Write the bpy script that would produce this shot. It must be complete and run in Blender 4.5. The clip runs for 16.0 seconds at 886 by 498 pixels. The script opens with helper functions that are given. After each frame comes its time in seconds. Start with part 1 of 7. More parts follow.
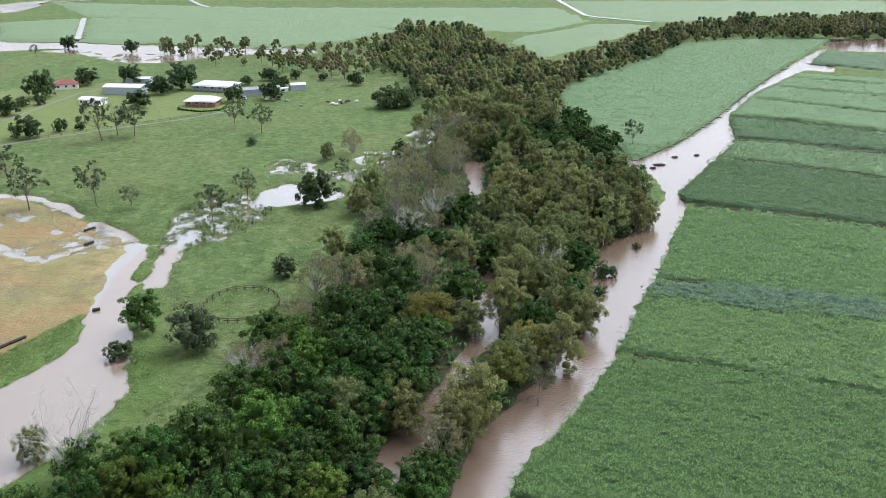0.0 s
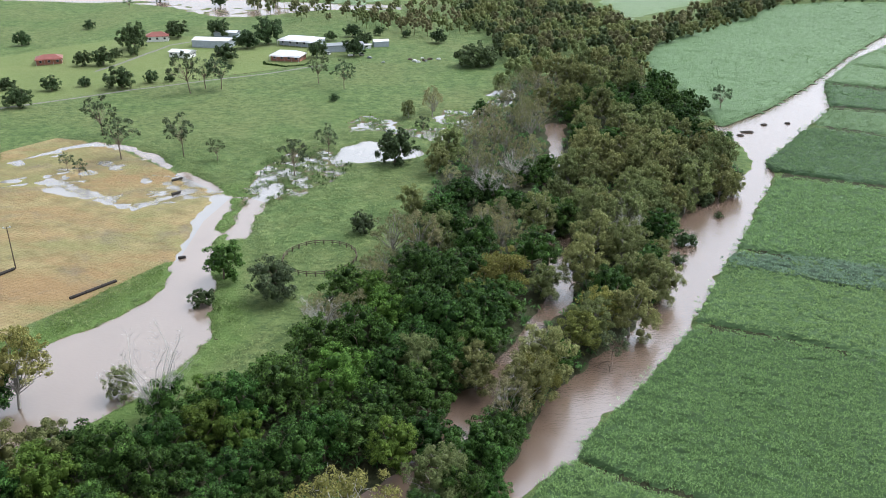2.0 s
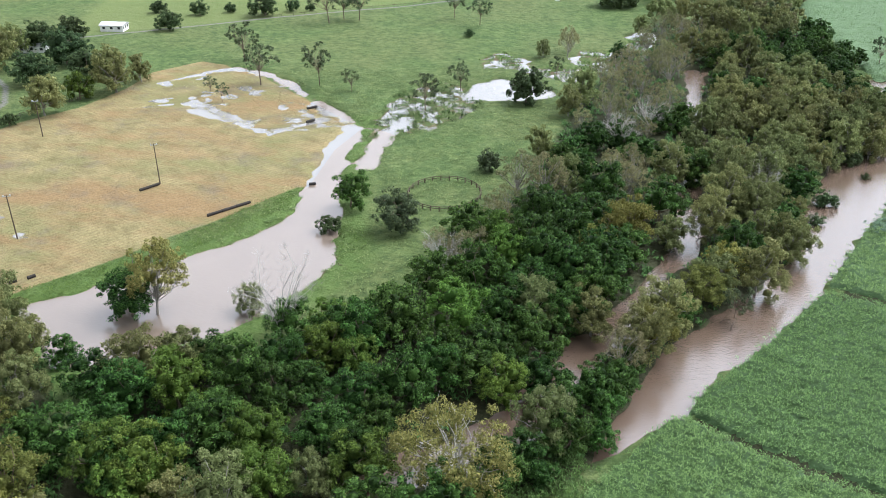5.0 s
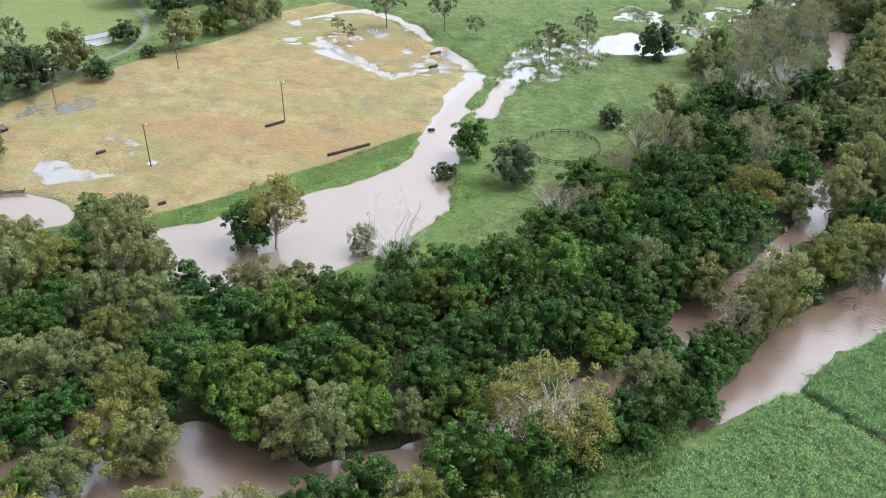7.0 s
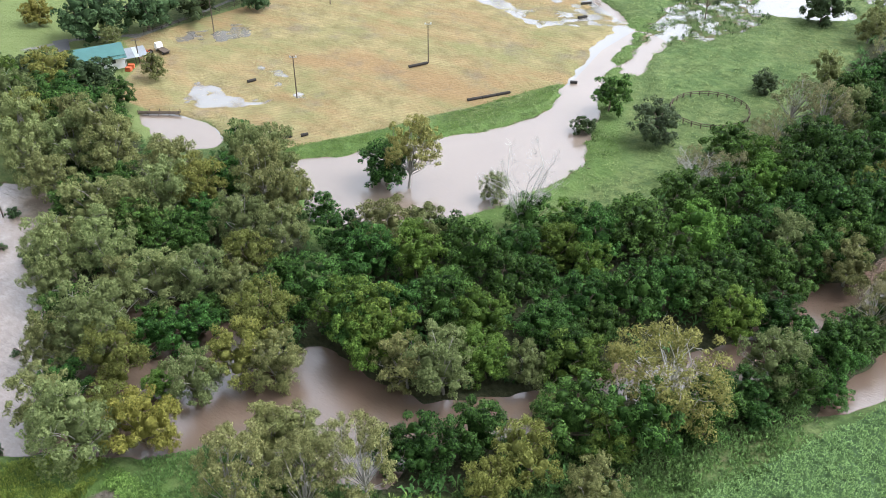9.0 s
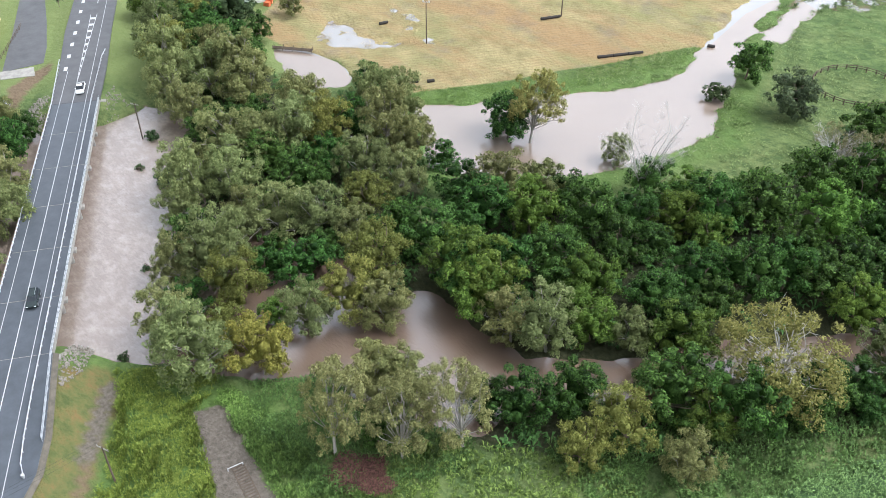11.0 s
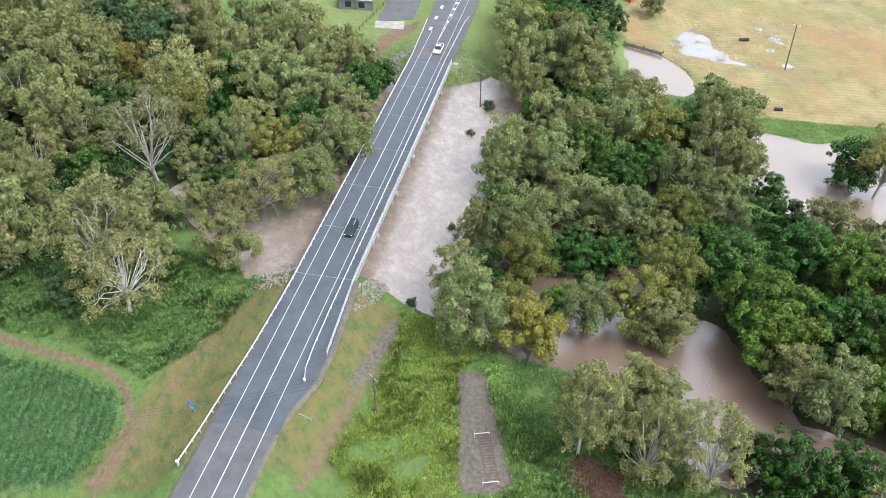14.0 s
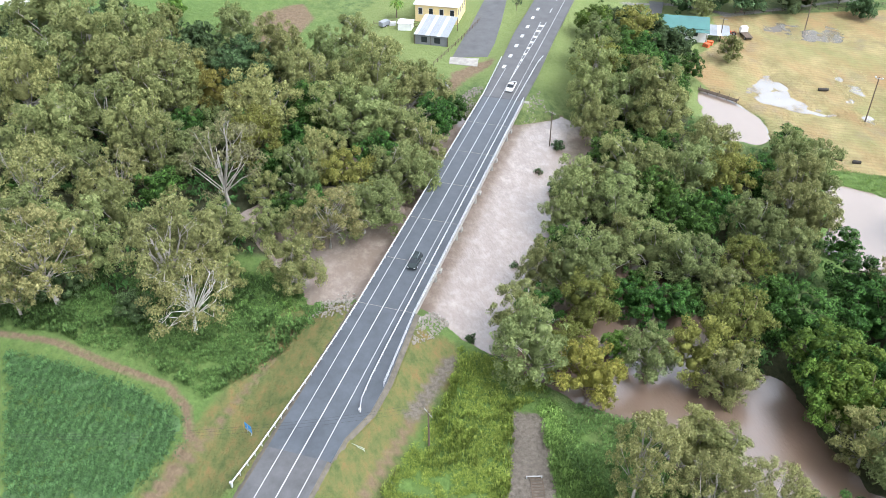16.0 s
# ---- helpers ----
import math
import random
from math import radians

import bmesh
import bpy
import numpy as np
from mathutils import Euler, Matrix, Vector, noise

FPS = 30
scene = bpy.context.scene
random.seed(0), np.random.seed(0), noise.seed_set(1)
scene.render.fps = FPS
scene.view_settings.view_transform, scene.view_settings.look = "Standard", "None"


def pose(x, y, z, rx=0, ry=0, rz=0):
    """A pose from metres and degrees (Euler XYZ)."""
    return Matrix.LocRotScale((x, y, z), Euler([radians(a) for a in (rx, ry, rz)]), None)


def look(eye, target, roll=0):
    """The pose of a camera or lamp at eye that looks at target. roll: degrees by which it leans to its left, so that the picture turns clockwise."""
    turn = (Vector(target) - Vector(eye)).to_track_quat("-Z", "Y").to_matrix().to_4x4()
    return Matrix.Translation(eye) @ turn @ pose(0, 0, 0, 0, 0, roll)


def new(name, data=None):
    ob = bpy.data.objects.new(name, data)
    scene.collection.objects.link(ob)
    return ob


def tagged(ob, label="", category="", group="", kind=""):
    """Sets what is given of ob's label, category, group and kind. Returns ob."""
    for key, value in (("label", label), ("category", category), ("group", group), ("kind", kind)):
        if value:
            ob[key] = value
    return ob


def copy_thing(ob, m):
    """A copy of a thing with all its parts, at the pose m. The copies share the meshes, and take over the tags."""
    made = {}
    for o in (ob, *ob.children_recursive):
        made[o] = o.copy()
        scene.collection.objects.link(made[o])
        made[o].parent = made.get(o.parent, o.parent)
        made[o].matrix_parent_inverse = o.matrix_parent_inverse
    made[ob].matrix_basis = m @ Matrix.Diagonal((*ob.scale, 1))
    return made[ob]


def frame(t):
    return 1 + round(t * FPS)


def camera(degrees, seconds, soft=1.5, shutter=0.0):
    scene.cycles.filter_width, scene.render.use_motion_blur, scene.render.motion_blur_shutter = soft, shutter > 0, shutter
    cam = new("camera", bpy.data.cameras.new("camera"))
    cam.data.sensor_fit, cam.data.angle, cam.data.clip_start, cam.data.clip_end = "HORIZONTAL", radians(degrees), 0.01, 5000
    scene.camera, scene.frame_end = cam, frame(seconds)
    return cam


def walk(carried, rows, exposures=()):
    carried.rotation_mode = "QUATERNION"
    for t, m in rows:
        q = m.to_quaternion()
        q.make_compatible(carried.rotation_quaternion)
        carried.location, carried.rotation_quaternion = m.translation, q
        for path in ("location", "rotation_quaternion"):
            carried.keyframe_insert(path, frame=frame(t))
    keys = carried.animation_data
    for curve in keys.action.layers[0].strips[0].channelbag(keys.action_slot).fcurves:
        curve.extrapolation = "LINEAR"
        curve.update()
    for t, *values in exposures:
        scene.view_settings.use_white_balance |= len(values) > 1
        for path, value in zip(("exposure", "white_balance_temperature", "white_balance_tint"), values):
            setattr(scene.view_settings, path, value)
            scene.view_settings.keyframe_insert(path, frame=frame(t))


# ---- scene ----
import functools

cam = camera(54.34, 16.0, soft=0.8)
PATH = [
    (0, (0.00, 0.00, 103.84), (-0.00, 164.39, 38.22), -0.04),
    (0.5, (-0.02, -0.20, 103.87), (-3.95, 163.38, 36.38), -0.03),
    (1, (-0.09, -0.36, 103.93), (-8.81, 162.26, 34.58), -0.01),
    (1.5, (-0.17, -0.45, 104.10), (-12.77, 161.08, 32.83), 0.01),
    (2, (-0.27, -0.45, 104.26), (-15.55, 159.99, 31.09), 0.01),
    (2.5, (-0.34, -0.53, 104.24), (-18.56, 158.76, 29.24), 0.04),
    (3, (-0.29, -0.59, 104.05), (-21.53, 157.49, 27.30), 0.05),
    (3.2, (-0.29, -0.62, 104.05), (-22.54, 157.09, 26.29), 0.08),
    (5.3, (-0.30, -0.92, 104.06), (-42.49, 148.31, 18.74), 0.07),
    (5.5, (-0.31, -0.94, 104.08), (-44.64, 147.12, 17.82), 0.01),
    (6, (-0.35, -0.97, 104.21), (-49.69, 144.17, 15.73), 0.01),
    (6.5, (-0.47, -1.03, 104.30), (-54.53, 141.02, 13.60), 0.00),
    (7, (-0.55, -1.16, 104.34), (-59.18, 137.59, 11.39), 0.02),
    (7.5, (-0.52, -1.39, 104.33), (-63.56, 133.95, 9.27), 0.02),
    (8, (-0.53, -1.50, 104.37), (-67.88, 130.17, 7.13), 0.02),
    (8.5, (-0.57, -1.62, 104.49), (-72.83, 125.71, 5.02), 0.01),
    (9, (-0.67, -1.70, 104.62), (-79.43, 119.91, 2.96), 0.05),
    (9.2, (-0.70, -1.78, 104.66), (-81.61, 117.82, 2.14), 0.13),
    (11.3, (-0.96, -2.58, 105.28), (-98.45, 95.74, -5.32), -0.01),
    (11.5, (-0.99, -2.67, 105.36), (-102.22, 91.25, -5.37), 0.05),
    (12, (-1.17, -2.93, 105.50), (-114.28, 76.21, -5.28), 0.13),
    (12.5, (-1.35, -3.04, 105.49), (-123.38, 61.31, -5.39), 0.14),
    (13, (-1.35, -3.05, 105.57), (-124.21, 59.91, -5.21), 0.10),
    (13.5, (-1.30, -3.01, 105.75), (-126.62, 54.94, -5.00), 0.04),
    (14, (-1.24, -2.87, 105.95), (-127.98, 52.04, -4.73), -0.04),
    (14.5, (-1.23, -2.85, 106.25), (-129.95, 49.41, -3.43), -0.07),
    (15, (-1.25, -2.85, 106.53), (-132.08, 46.95, -1.79), -0.08),
    (15.5, (-1.30, -2.84, 106.67), (-134.27, 44.35, -0.20), -0.10),
    (16, (-1.37, -2.82, 106.83), (-136.44, 41.52, 1.38), -0.13),
]
EXPOSURES = [(0.0, 1.18, 5850, 10), (5.5, 1.42, 5850, 10), (9.2, 1.56, 5850, 10), (12.5, 1.62, 5850, 10), (16.0, 1.84, 5850, 10)]
walk(cam, [(t, look(eye, target, roll)) for t, eye, target, roll in PATH], EXPOSURES)

# ---- sky, sun ----
world = bpy.data.worlds.new("overcast_sky")
scene.world = world
world.use_nodes = True
wn, wl = world.node_tree.nodes, world.node_tree.links
sky = wn.new("ShaderNodeTexSky")
sky.sky_type = "NISHITA"
sky.sun_disc = False
sky.sun_elevation = radians(55)
sky.sun_rotation = radians(55)
sky.air_density, sky.dust_density, sky.ozone_density = 1.0, 4.0, 1.0
grey = wn.new("ShaderNodeHueSaturation")
grey.inputs["Saturation"].default_value = 0.12
wl.new(sky.outputs["Color"], grey.inputs["Color"])
wl.new(grey.outputs["Color"], wn["Background"].inputs["Color"])
wn["Background"].inputs["Strength"].default_value = 0.15

sun = new("sun", bpy.data.lights.new("sun", "SUN"))
sun.data.energy, sun.data.angle, sun.data.color = 0.8, radians(25), (1.0, 0.97, 0.92)
sun.matrix_world = look((0, 0, 200), (-98, -69, 200 - 171))


# ---- materials ----
def material(name, rough=0.8, spec=0.3):
    m = bpy.data.materials.new(name)
    m.use_nodes = True
    b = m.node_tree.nodes["Principled BSDF"]
    b.inputs["Roughness"].default_value = rough
    b.inputs["Specular IOR Level"].default_value = spec
    return m, m.node_tree.nodes, m.node_tree.links, b


def noise_node(n, l, scale, detail=4.0, rough=0.6, coord=None):
    t = n.new("ShaderNodeTexNoise")
    t.inputs["Scale"].default_value = scale
    t.inputs["Detail"].default_value = detail
    t.inputs["Roughness"].default_value = rough
    if coord is not None:
        l.new(coord, t.inputs["Vector"])
    return t.outputs["Fac"]


def ramp(n, l, fac, stops):
    r = n.new("ShaderNodeValToRGB")
    e = r.color_ramp.elements
    while len(e) < len(stops):
        e.new(0.5)
    for el, (p, c) in zip(e, stops):
        el.position, el.color = p, (*c, 1)
    l.new(fac, r.inputs["Fac"])
    return r.outputs["Color"]


def mix(n, l, fac, a, b, kind="MIX"):
    m = n.new("ShaderNodeMix")
    m.data_type, m.blend_type = "RGBA", kind
    for key, value in ((0, fac), (6, a), (7, b)):
        if isinstance(value, (int, float)):
            m.inputs[key].default_value = value
        elif isinstance(value, tuple):
            m.inputs[key].default_value = (*value, 1)
        else:
            l.new(value, m.inputs[key])
    return m.outputs[2]


def calc(n, l, kind, a, b=0.0, clamp=False):
    m = n.new("ShaderNodeMath")
    m.operation, m.use_clamp = kind, clamp
    for key, value in ((0, a), (1, b)):
        if isinstance(value, (int, float)):
            m.inputs[key].default_value = value
        else:
            l.new(value, m.inputs[key])
    return m.outputs[0]


def bump(n, l, b, height, strength=0.5, distance=0.1):
    k = n.new("ShaderNodeBump")
    k.inputs["Strength"].default_value, k.inputs["Distance"].default_value = strength, distance
    l.new(height, k.inputs["Height"])
    l.new(k.outputs["Normal"], b.inputs["Normal"])


def where(n, l, sx=1.0, sy=1.0, turn=0.0):
    """Object coordinates, stretched and turned."""
    c = n.new("ShaderNodeTexCoord")
    m = n.new("ShaderNodeMapping")
    m.inputs["Scale"].default_value = (sx, sy, 1)
    m.inputs["Rotation"].default_value = (0, 0, radians(turn))
    l.new(c.outputs["Object"], m.inputs["Vector"])
    return m.outputs["Vector"]


def attr(n, name):
    a = n.new("ShaderNodeAttribute")
    a.attribute_name = name
    return a.outputs["Fac"]


def plain(name, colour, rough=0.6, metal=0.0, vary=0.25, scale=3.0, relief=0.0):
    """Paint, steel, timber and the like: one colour with stains at two scales."""
    m, n, l, b = material(name, rough)
    b.inputs["Metallic"].default_value = metal
    big, small = noise_node(n, l, scale, 5, 0.7, where(n, l)), noise_node(n, l, scale * 9, 3, 0.6, where(n, l))
    dark = tuple(c * (1 - vary) for c in colour)
    light = tuple(min(1, c * (1 + vary * 0.6)) for c in colour)
    c = ramp(n, l, big, ((0.3, dark), (0.7, light)))
    c = mix(n, l, calc(n, l, "MULTIPLY", small, vary), c, tuple(0.5 * v for v in colour))
    l.new(c, b.inputs["Base Color"])
    if relief:
        bump(n, l, b, small, 0.6, relief)
    return m


def foliage(name, dark, light, rough=0.6, through_leaf=0.15, mottle=0.5, patch=0.8, deep=0.5, hue=0.02, tone=0.25, leafwise=0.5):
    """Leaves: each leaf, each spray and each plant differs a little."""
    m, n, l, b = material(name, rough, 0.12)
    g = n.new("ShaderNodeNewGeometry")
    o = n.new("ShaderNodeObjectInfo")
    fine = noise_node(n, l, 2.2, 4, 0.7, where(n, l))
    leaf = calc(n, l, "ADD", calc(n, l, "MULTIPLY", g.outputs["Random Per Island"], leafwise), calc(n, l, "MULTIPLY_ADD", fine, 1.4))
    leaf.node.inputs[1].links[0].from_node.inputs[2].default_value = -0.17 - 0.5 * leafwise
    c = ramp(n, l, leaf, ((0.0, tuple(deep * v for v in dark)), (0.35, dark), (0.75, light), (1.0, tuple(min(1, 1.35 * v) for v in light))))
    h = n.new("ShaderNodeHueSaturation")
    l.new(calc(n, l, "MULTIPLY_ADD", o.outputs["Random"], 2 * hue), h.inputs["Hue"])
    h.inputs["Hue"].links[0].from_node.inputs[2].default_value = 0.5 - hue
    # the value of a plant must not follow its hue
    second = n.new("ShaderNodeTexWhiteNoise")
    second.noise_dimensions = "1D"
    l.new(o.outputs["Random"], second.inputs["W"])
    v = calc(n, l, "MULTIPLY_ADD", second.outputs["Value"], 2 * tone)
    v.node.inputs[2].default_value = 1 - tone
    sprig = calc(n, l, "MULTIPLY_ADD", noise_node(n, l, patch, 3, 0.6, where(n, l)), mottle)
    sprig.node.inputs[2].default_value = 1 - 0.5 * mottle
    l.new(calc(n, l, "MULTIPLY", v, sprig), h.inputs["Value"])
    l.new(c, h.inputs["Color"])
    l.new(h.outputs["Color"], b.inputs["Base Color"])
    t = n.new("ShaderNodeBsdfTranslucent")
    l.new(h.outputs["Color"], t.inputs["Color"])
    s = n.new("ShaderNodeMixShader")
    s.inputs[0].default_value = through_leaf
    l.new(b.outputs[0], s.inputs[1])
    l.new(t.outputs[0], s.inputs[2])
    l.new(s.outputs[0], n["Material Output"].inputs["Surface"])
    return m


def ground_material():
    m, n, l, b = material("flood_plain_ground", 0.9, 0.15)
    p = where(n, l)
    broad, mid, fine = noise_node(n, l, 0.018, 5, 0.6, p), noise_node(n, l, 0.14, 5, 0.65, p), noise_node(n, l, 1.3, 4, 0.7, p)
    blades = noise_node(n, l, 1.0, 5, 0.75, where(n, l, 0.85, 1.15, 20))
    hummock = noise_node(n, l, 0.30, 4, 0.6, p)
    grass = ramp(n, l, mid, ((0.3, (0.064, 0.104, 0.032)), (0.5, (0.116, 0.162, 0.053)), (0.7, (0.185, 0.225, 0.086))))
    grass = mix(n, l, calc(n, l, "MULTIPLY", ramp(n, l, broad, ((0.42, (0, 0, 0)), (0.6, (1, 1, 1)))), 0.6), grass, (0.180, 0.182, 0.074))
    tuft = ramp(n, l, noise_node(n, l, 0.42, 6, 0.8, where(n, l, 0.9, 1.1, -25)), ((0.42, (0, 0, 0)), (0.6, (1, 1, 1))))
    grass = mix(n, l, calc(n, l, "MULTIPLY", attr(n, "lawn"), 0.75), grass, (0.165, 0.192, 0.068))
    tuft = calc(n, l, "MULTIPLY", tuft, calc(n, l, "SUBTRACT", 1.0, attr(n, "lawn")))
    grass = mix(n, l, calc(n, l, "MULTIPLY", tuft, 0.8), grass, (0.042, 0.072, 0.022))
    grass = mix(n, l, calc(n, l, "MULTIPLY", blades, 0.5), grass, (0.05, 0.09, 0.026))
    # lush bank growth
    rank = ramp(n, l, blades, ((0.3, (0.055, 0.095, 0.022)), (0.6, (0.095, 0.150, 0.038)), (0.8, (0.14, 0.20, 0.058))))
    c = mix(n, l, attr(n, "lush"), grass, rank)
    # mown, dried-off turf with swaths
    swath = n.new("ShaderNodeTexWave")
    swath.inputs["Scale"].default_value = 0.21
    swath.inputs["Distortion"].default_value = 3.0
    swath.inputs["Detail"].default_value = 3
    swath.inputs["Detail Scale"].default_value = 0.6
    l.new(where(n, l, 1, 1, 32.5), swath.inputs["Vector"])
    straw = ramp(n, l, mid, ((0.34, (0.185, 0.148, 0.065)), (0.5, (0.280, 0.236, 0.108)), (0.66, (0.35, 0.285, 0.135))))
    green = mix(n, l, calc(n, l, "MULTIPLY", ramp(n, l, broad, ((0.46, (0, 0, 0)), (0.58, (1, 1, 1)))), 0.7), straw, (0.19, 0.205, 0.075))
    rust = ramp(n, l, noise_node(n, l, 0.03, 5, 0.7, where(n, l, 0.6, 1.6, 48)), ((0.45, (0, 0, 0)), (0.6, (1, 1, 1))))
    green = mix(n, l, calc(n, l, "MULTIPLY", rust, 0.75), green, (0.29, 0.170, 0.080))
    damp = ramp(n, l, noise_node(n, l, 0.055, 6, 0.7, p), ((0.53, (0, 0, 0)), (0.66, (1, 1, 1))))
    green = mix(n, l, calc(n, l, "MULTIPLY", damp, 0.65), green, (0.165, 0.135, 0.105))
    straw = mix(n, l, calc(n, l, "MULTIPLY", ramp(n, l, swath.outputs["Fac"], ((0.45, (0, 0, 0)), (0.8, (1, 1, 1)))), 0.26), green, (0.16, 0.125, 0.062))
    straw = mix(n, l, calc(n, l, "MULTIPLY", blades, 0.5), straw, (0.11, 0.095, 0.055))
    edge = calc(n, l, "MULTIPLY_ADD", fine, 0.5)
    edge.node.inputs[2].default_value = -0.25

    def zone(name, k=3.0):
        v = calc(n, l, "ADD", attr(n, name), edge)
        v = calc(n, l, "SUBTRACT", v, 0.5)
        v = calc(n, l, "MULTIPLY_ADD", v, k, True)
        v.node.inputs[2].default_value = 0.5
        return v

    straw = mix(n, l, calc(n, l, "MULTIPLY", attr(n, "worn"), 0.8), straw, (0.15, 0.125, 0.075))
    c = mix(n, l, zone("dry"), c, straw)
    side = ramp(n, l, noise_node(n, l, 0.4, 6, 0.7, where(n, l, 0.7, 1.2, 55)), ((0.32, (0.058, 0.078, 0.024)), (0.47, (0.096, 0.106, 0.036)), (0.58, (0.130, 0.112, 0.042)), (0.72, (0.17, 0.105, 0.046))))
    c = mix(n, l, zone("verge", 2.0), c, side)
    mud = ramp(n, l, blades, ((0.3, (0.098, 0.070, 0.044)), (0.7, (0.170, 0.125, 0.080))))
    c = mix(n, l, zone("mud"), c, mud)
    stone = ramp(n, l, fine, ((0.3, (0.070, 0.060, 0.048)), (0.7, (0.155, 0.133, 0.108))))
    c = mix(n, l, zone("gravel"), c, stone)
    c = mix(n, l, zone("pale_lane"), c, ramp(n, l, fine, ((0.3, (0.12, 0.115, 0.105)), (0.7, (0.22, 0.21, 0.195)))))
    # leaf litter, near black: shade below trees and cane put into its colour
    shaded_litter = ramp(n, l, blades, ((0.3, (0.018, 0.022, 0.010)), (0.7, (0.05, 0.052, 0.024))))
    c = mix(n, l, zone("shaded_litter", 2.0), c, shaded_litter)
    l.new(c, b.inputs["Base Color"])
    bump(n, l, b, calc(n, l, "ADD", blades, calc(n, l, "MULTIPLY", hummock, 1.6)), 1.0, 0.6)
    return m


def water_material(name, silt, chop, scale, rough=0.06, mirror=2.0):
    m, n, l, b = material(name, rough, 0.5)
    p = where(n, l)
    c = ramp(n, l, noise_node(n, l, 0.03, 5, 0.6, p), ((0.3, tuple(0.85 * v for v in silt)), (0.7, silt)))
    if chop > 0.5:
        # pale glints of the ripples, painted as streaks into the silt colour
        ripple_glint = ramp(n, l, noise_node(n, l, 0.35, 6, 0.75, where(n, l, 0.9, 1.1, 35)), ((0.45, (0, 0, 0)), (0.75, (1, 1, 1))))
        c = mix(n, l, calc(n, l, "MULTIPLY", ripple_glint, 0.5), c, (0.36, 0.30, 0.255))
    l.new(c, b.inputs["Base Color"])
    b.inputs["IOR"].default_value = mirror
    h = calc(n, l, "ADD", noise_node(n, l, scale, 4, 0.6, where(n, l, 1, 2.2, 35)), noise_node(n, l, scale * 0.2, 2, 0.5, p) if chop > 0.5 else 0.0)
    bump(n, l, b, h, chop, 0.4 if chop < 0.5 else 0.45)
    return m


def canopy_material(name, dark, light, turn):
    """The closed top of a cane field: rows, lumps and gaps, the gaps' shade put into the dark colour."""
    m, n, l, b = material(name, 0.7, 0.2)
    p = where(n, l)
    row = noise_node(n, l, 0.5, 4, 0.75, where(n, l, 0.12, 1.3, turn))
    lump, fine = noise_node(n, l, 0.05, 4, 0.6, p), noise_node(n, l, 1.1, 4, 0.8, p)
    c = ramp(n, l, calc(n, l, "ADD", calc(n, l, "MULTIPLY", row, 0.5), calc(n, l, "MULTIPLY", fine, 0.5)), ((0.32, dark), (0.62, light)))
    c = mix(n, l, calc(n, l, "MULTIPLY", lump, 0.4), c, tuple(1.25 * v for v in light))
    l.new(c, b.inputs["Base Color"])
    bump(n, l, b, calc(n, l, "ADD", row, fine), 1.0, 0.6)
    return m


# canopy sheets, darker than their blades: shade between the plants is in the colour
TOP_CANE = canopy_material("cane_canopy", (0.022, 0.044, 0.016), (0.068, 0.122, 0.044), 20)
TOP_DARK = canopy_material("dark_cane_canopy", (0.018, 0.036, 0.016), (0.060, 0.112, 0.045), 20)
TOP_MID = canopy_material("middle_cane_canopy", (0.024, 0.046, 0.018), (0.086, 0.150, 0.058), 20)
TOP_WIDE = canopy_material("wide_cane_canopy", (0.052, 0.092, 0.036), (0.105, 0.172, 0.074), -35)
TOP_BLUE = canopy_material("bluish_cane_canopy", (0.018, 0.032, 0.018), (0.06, 0.10, 0.058), 20)
# far canopy: distance haze put into the colour as a paler green
TOP_FAR_HAZED = canopy_material("hazed_far_cane_canopy", (0.085, 0.135, 0.066), (0.140, 0.190, 0.098), 8)
GRAVEL = plain("grey_brown_gravel", (0.105, 0.092, 0.072), 0.95, 0, 0.4, 0.7, 0.03)
GROUND = ground_material()
WATER = water_material("silty_flood_water", (0.128, 0.088, 0.064), 0.18, 0.9, 0.13, 2.35)
STILL_WATER = water_material("pale_standing_flood_water", (0.205, 0.158, 0.124), 0.08, 0.8, 0.12, 2.6)
CLEAR_WATER = water_material("shallow_rain_water", (0.20, 0.185, 0.165), 0.03, 0.9, 0.18, 3.4)
RIVER_WATER = water_material("running_flood_water", (0.185, 0.145, 0.118), 0.6, 0.3, 0.15, 2.4)
LEAF_DENSE = foliage("dark_green_leaves", (0.0180, 0.043, 0.0084), (0.073, 0.143, 0.029), through_leaf=0.3, mottle=0.9, deep=0.4, hue=0.014, tone=0.3, leafwise=0.6)
LEAF_BRIGHT = foliage("fresh_green_leaves", (0.046, 0.086, 0.013), (0.122, 0.192, 0.033), through_leaf=0.3, mottle=0.6)
LEAF_GUM = foliage("olive_gum_leaves", (0.115, 0.133, 0.047), (0.242, 0.264, 0.103), through_leaf=0.42, hue=0.022, tone=0.22, leafwise=0.35)
LEAF_DRY = foliage("dull_olive_brown_leaves", (0.138, 0.136, 0.064), (0.255, 0.250, 0.120), through_leaf=0.42, tone=0.2)
LEAF_WATTLE = foliage("yellow_olive_leaves", (0.110, 0.117, 0.025), (0.218, 0.225, 0.061), through_leaf=0.42, tone=0.2)
LEAF_GOLD = foliage("golden_leaves", (0.115, 0.110, 0.022), (0.230, 0.210, 0.050), through_leaf=0.35)
LEAF_FARM = foliage("dull_green_leaves", (0.036, 0.060, 0.023), (0.090, 0.132, 0.053), through_leaf=0.35)
STRAW = foliage("wet_straw_stubble", (0.15, 0.125, 0.062), (0.28, 0.23, 0.12))
GRASS = foliage("pasture_grass_blades", (0.062, 0.100, 0.032), (0.140, 0.190, 0.070), patch=0.1)
LEAF_ROUND = foliage("grey_green_leaves", (0.04, 0.06, 0.03), (0.09, 0.125, 0.055))
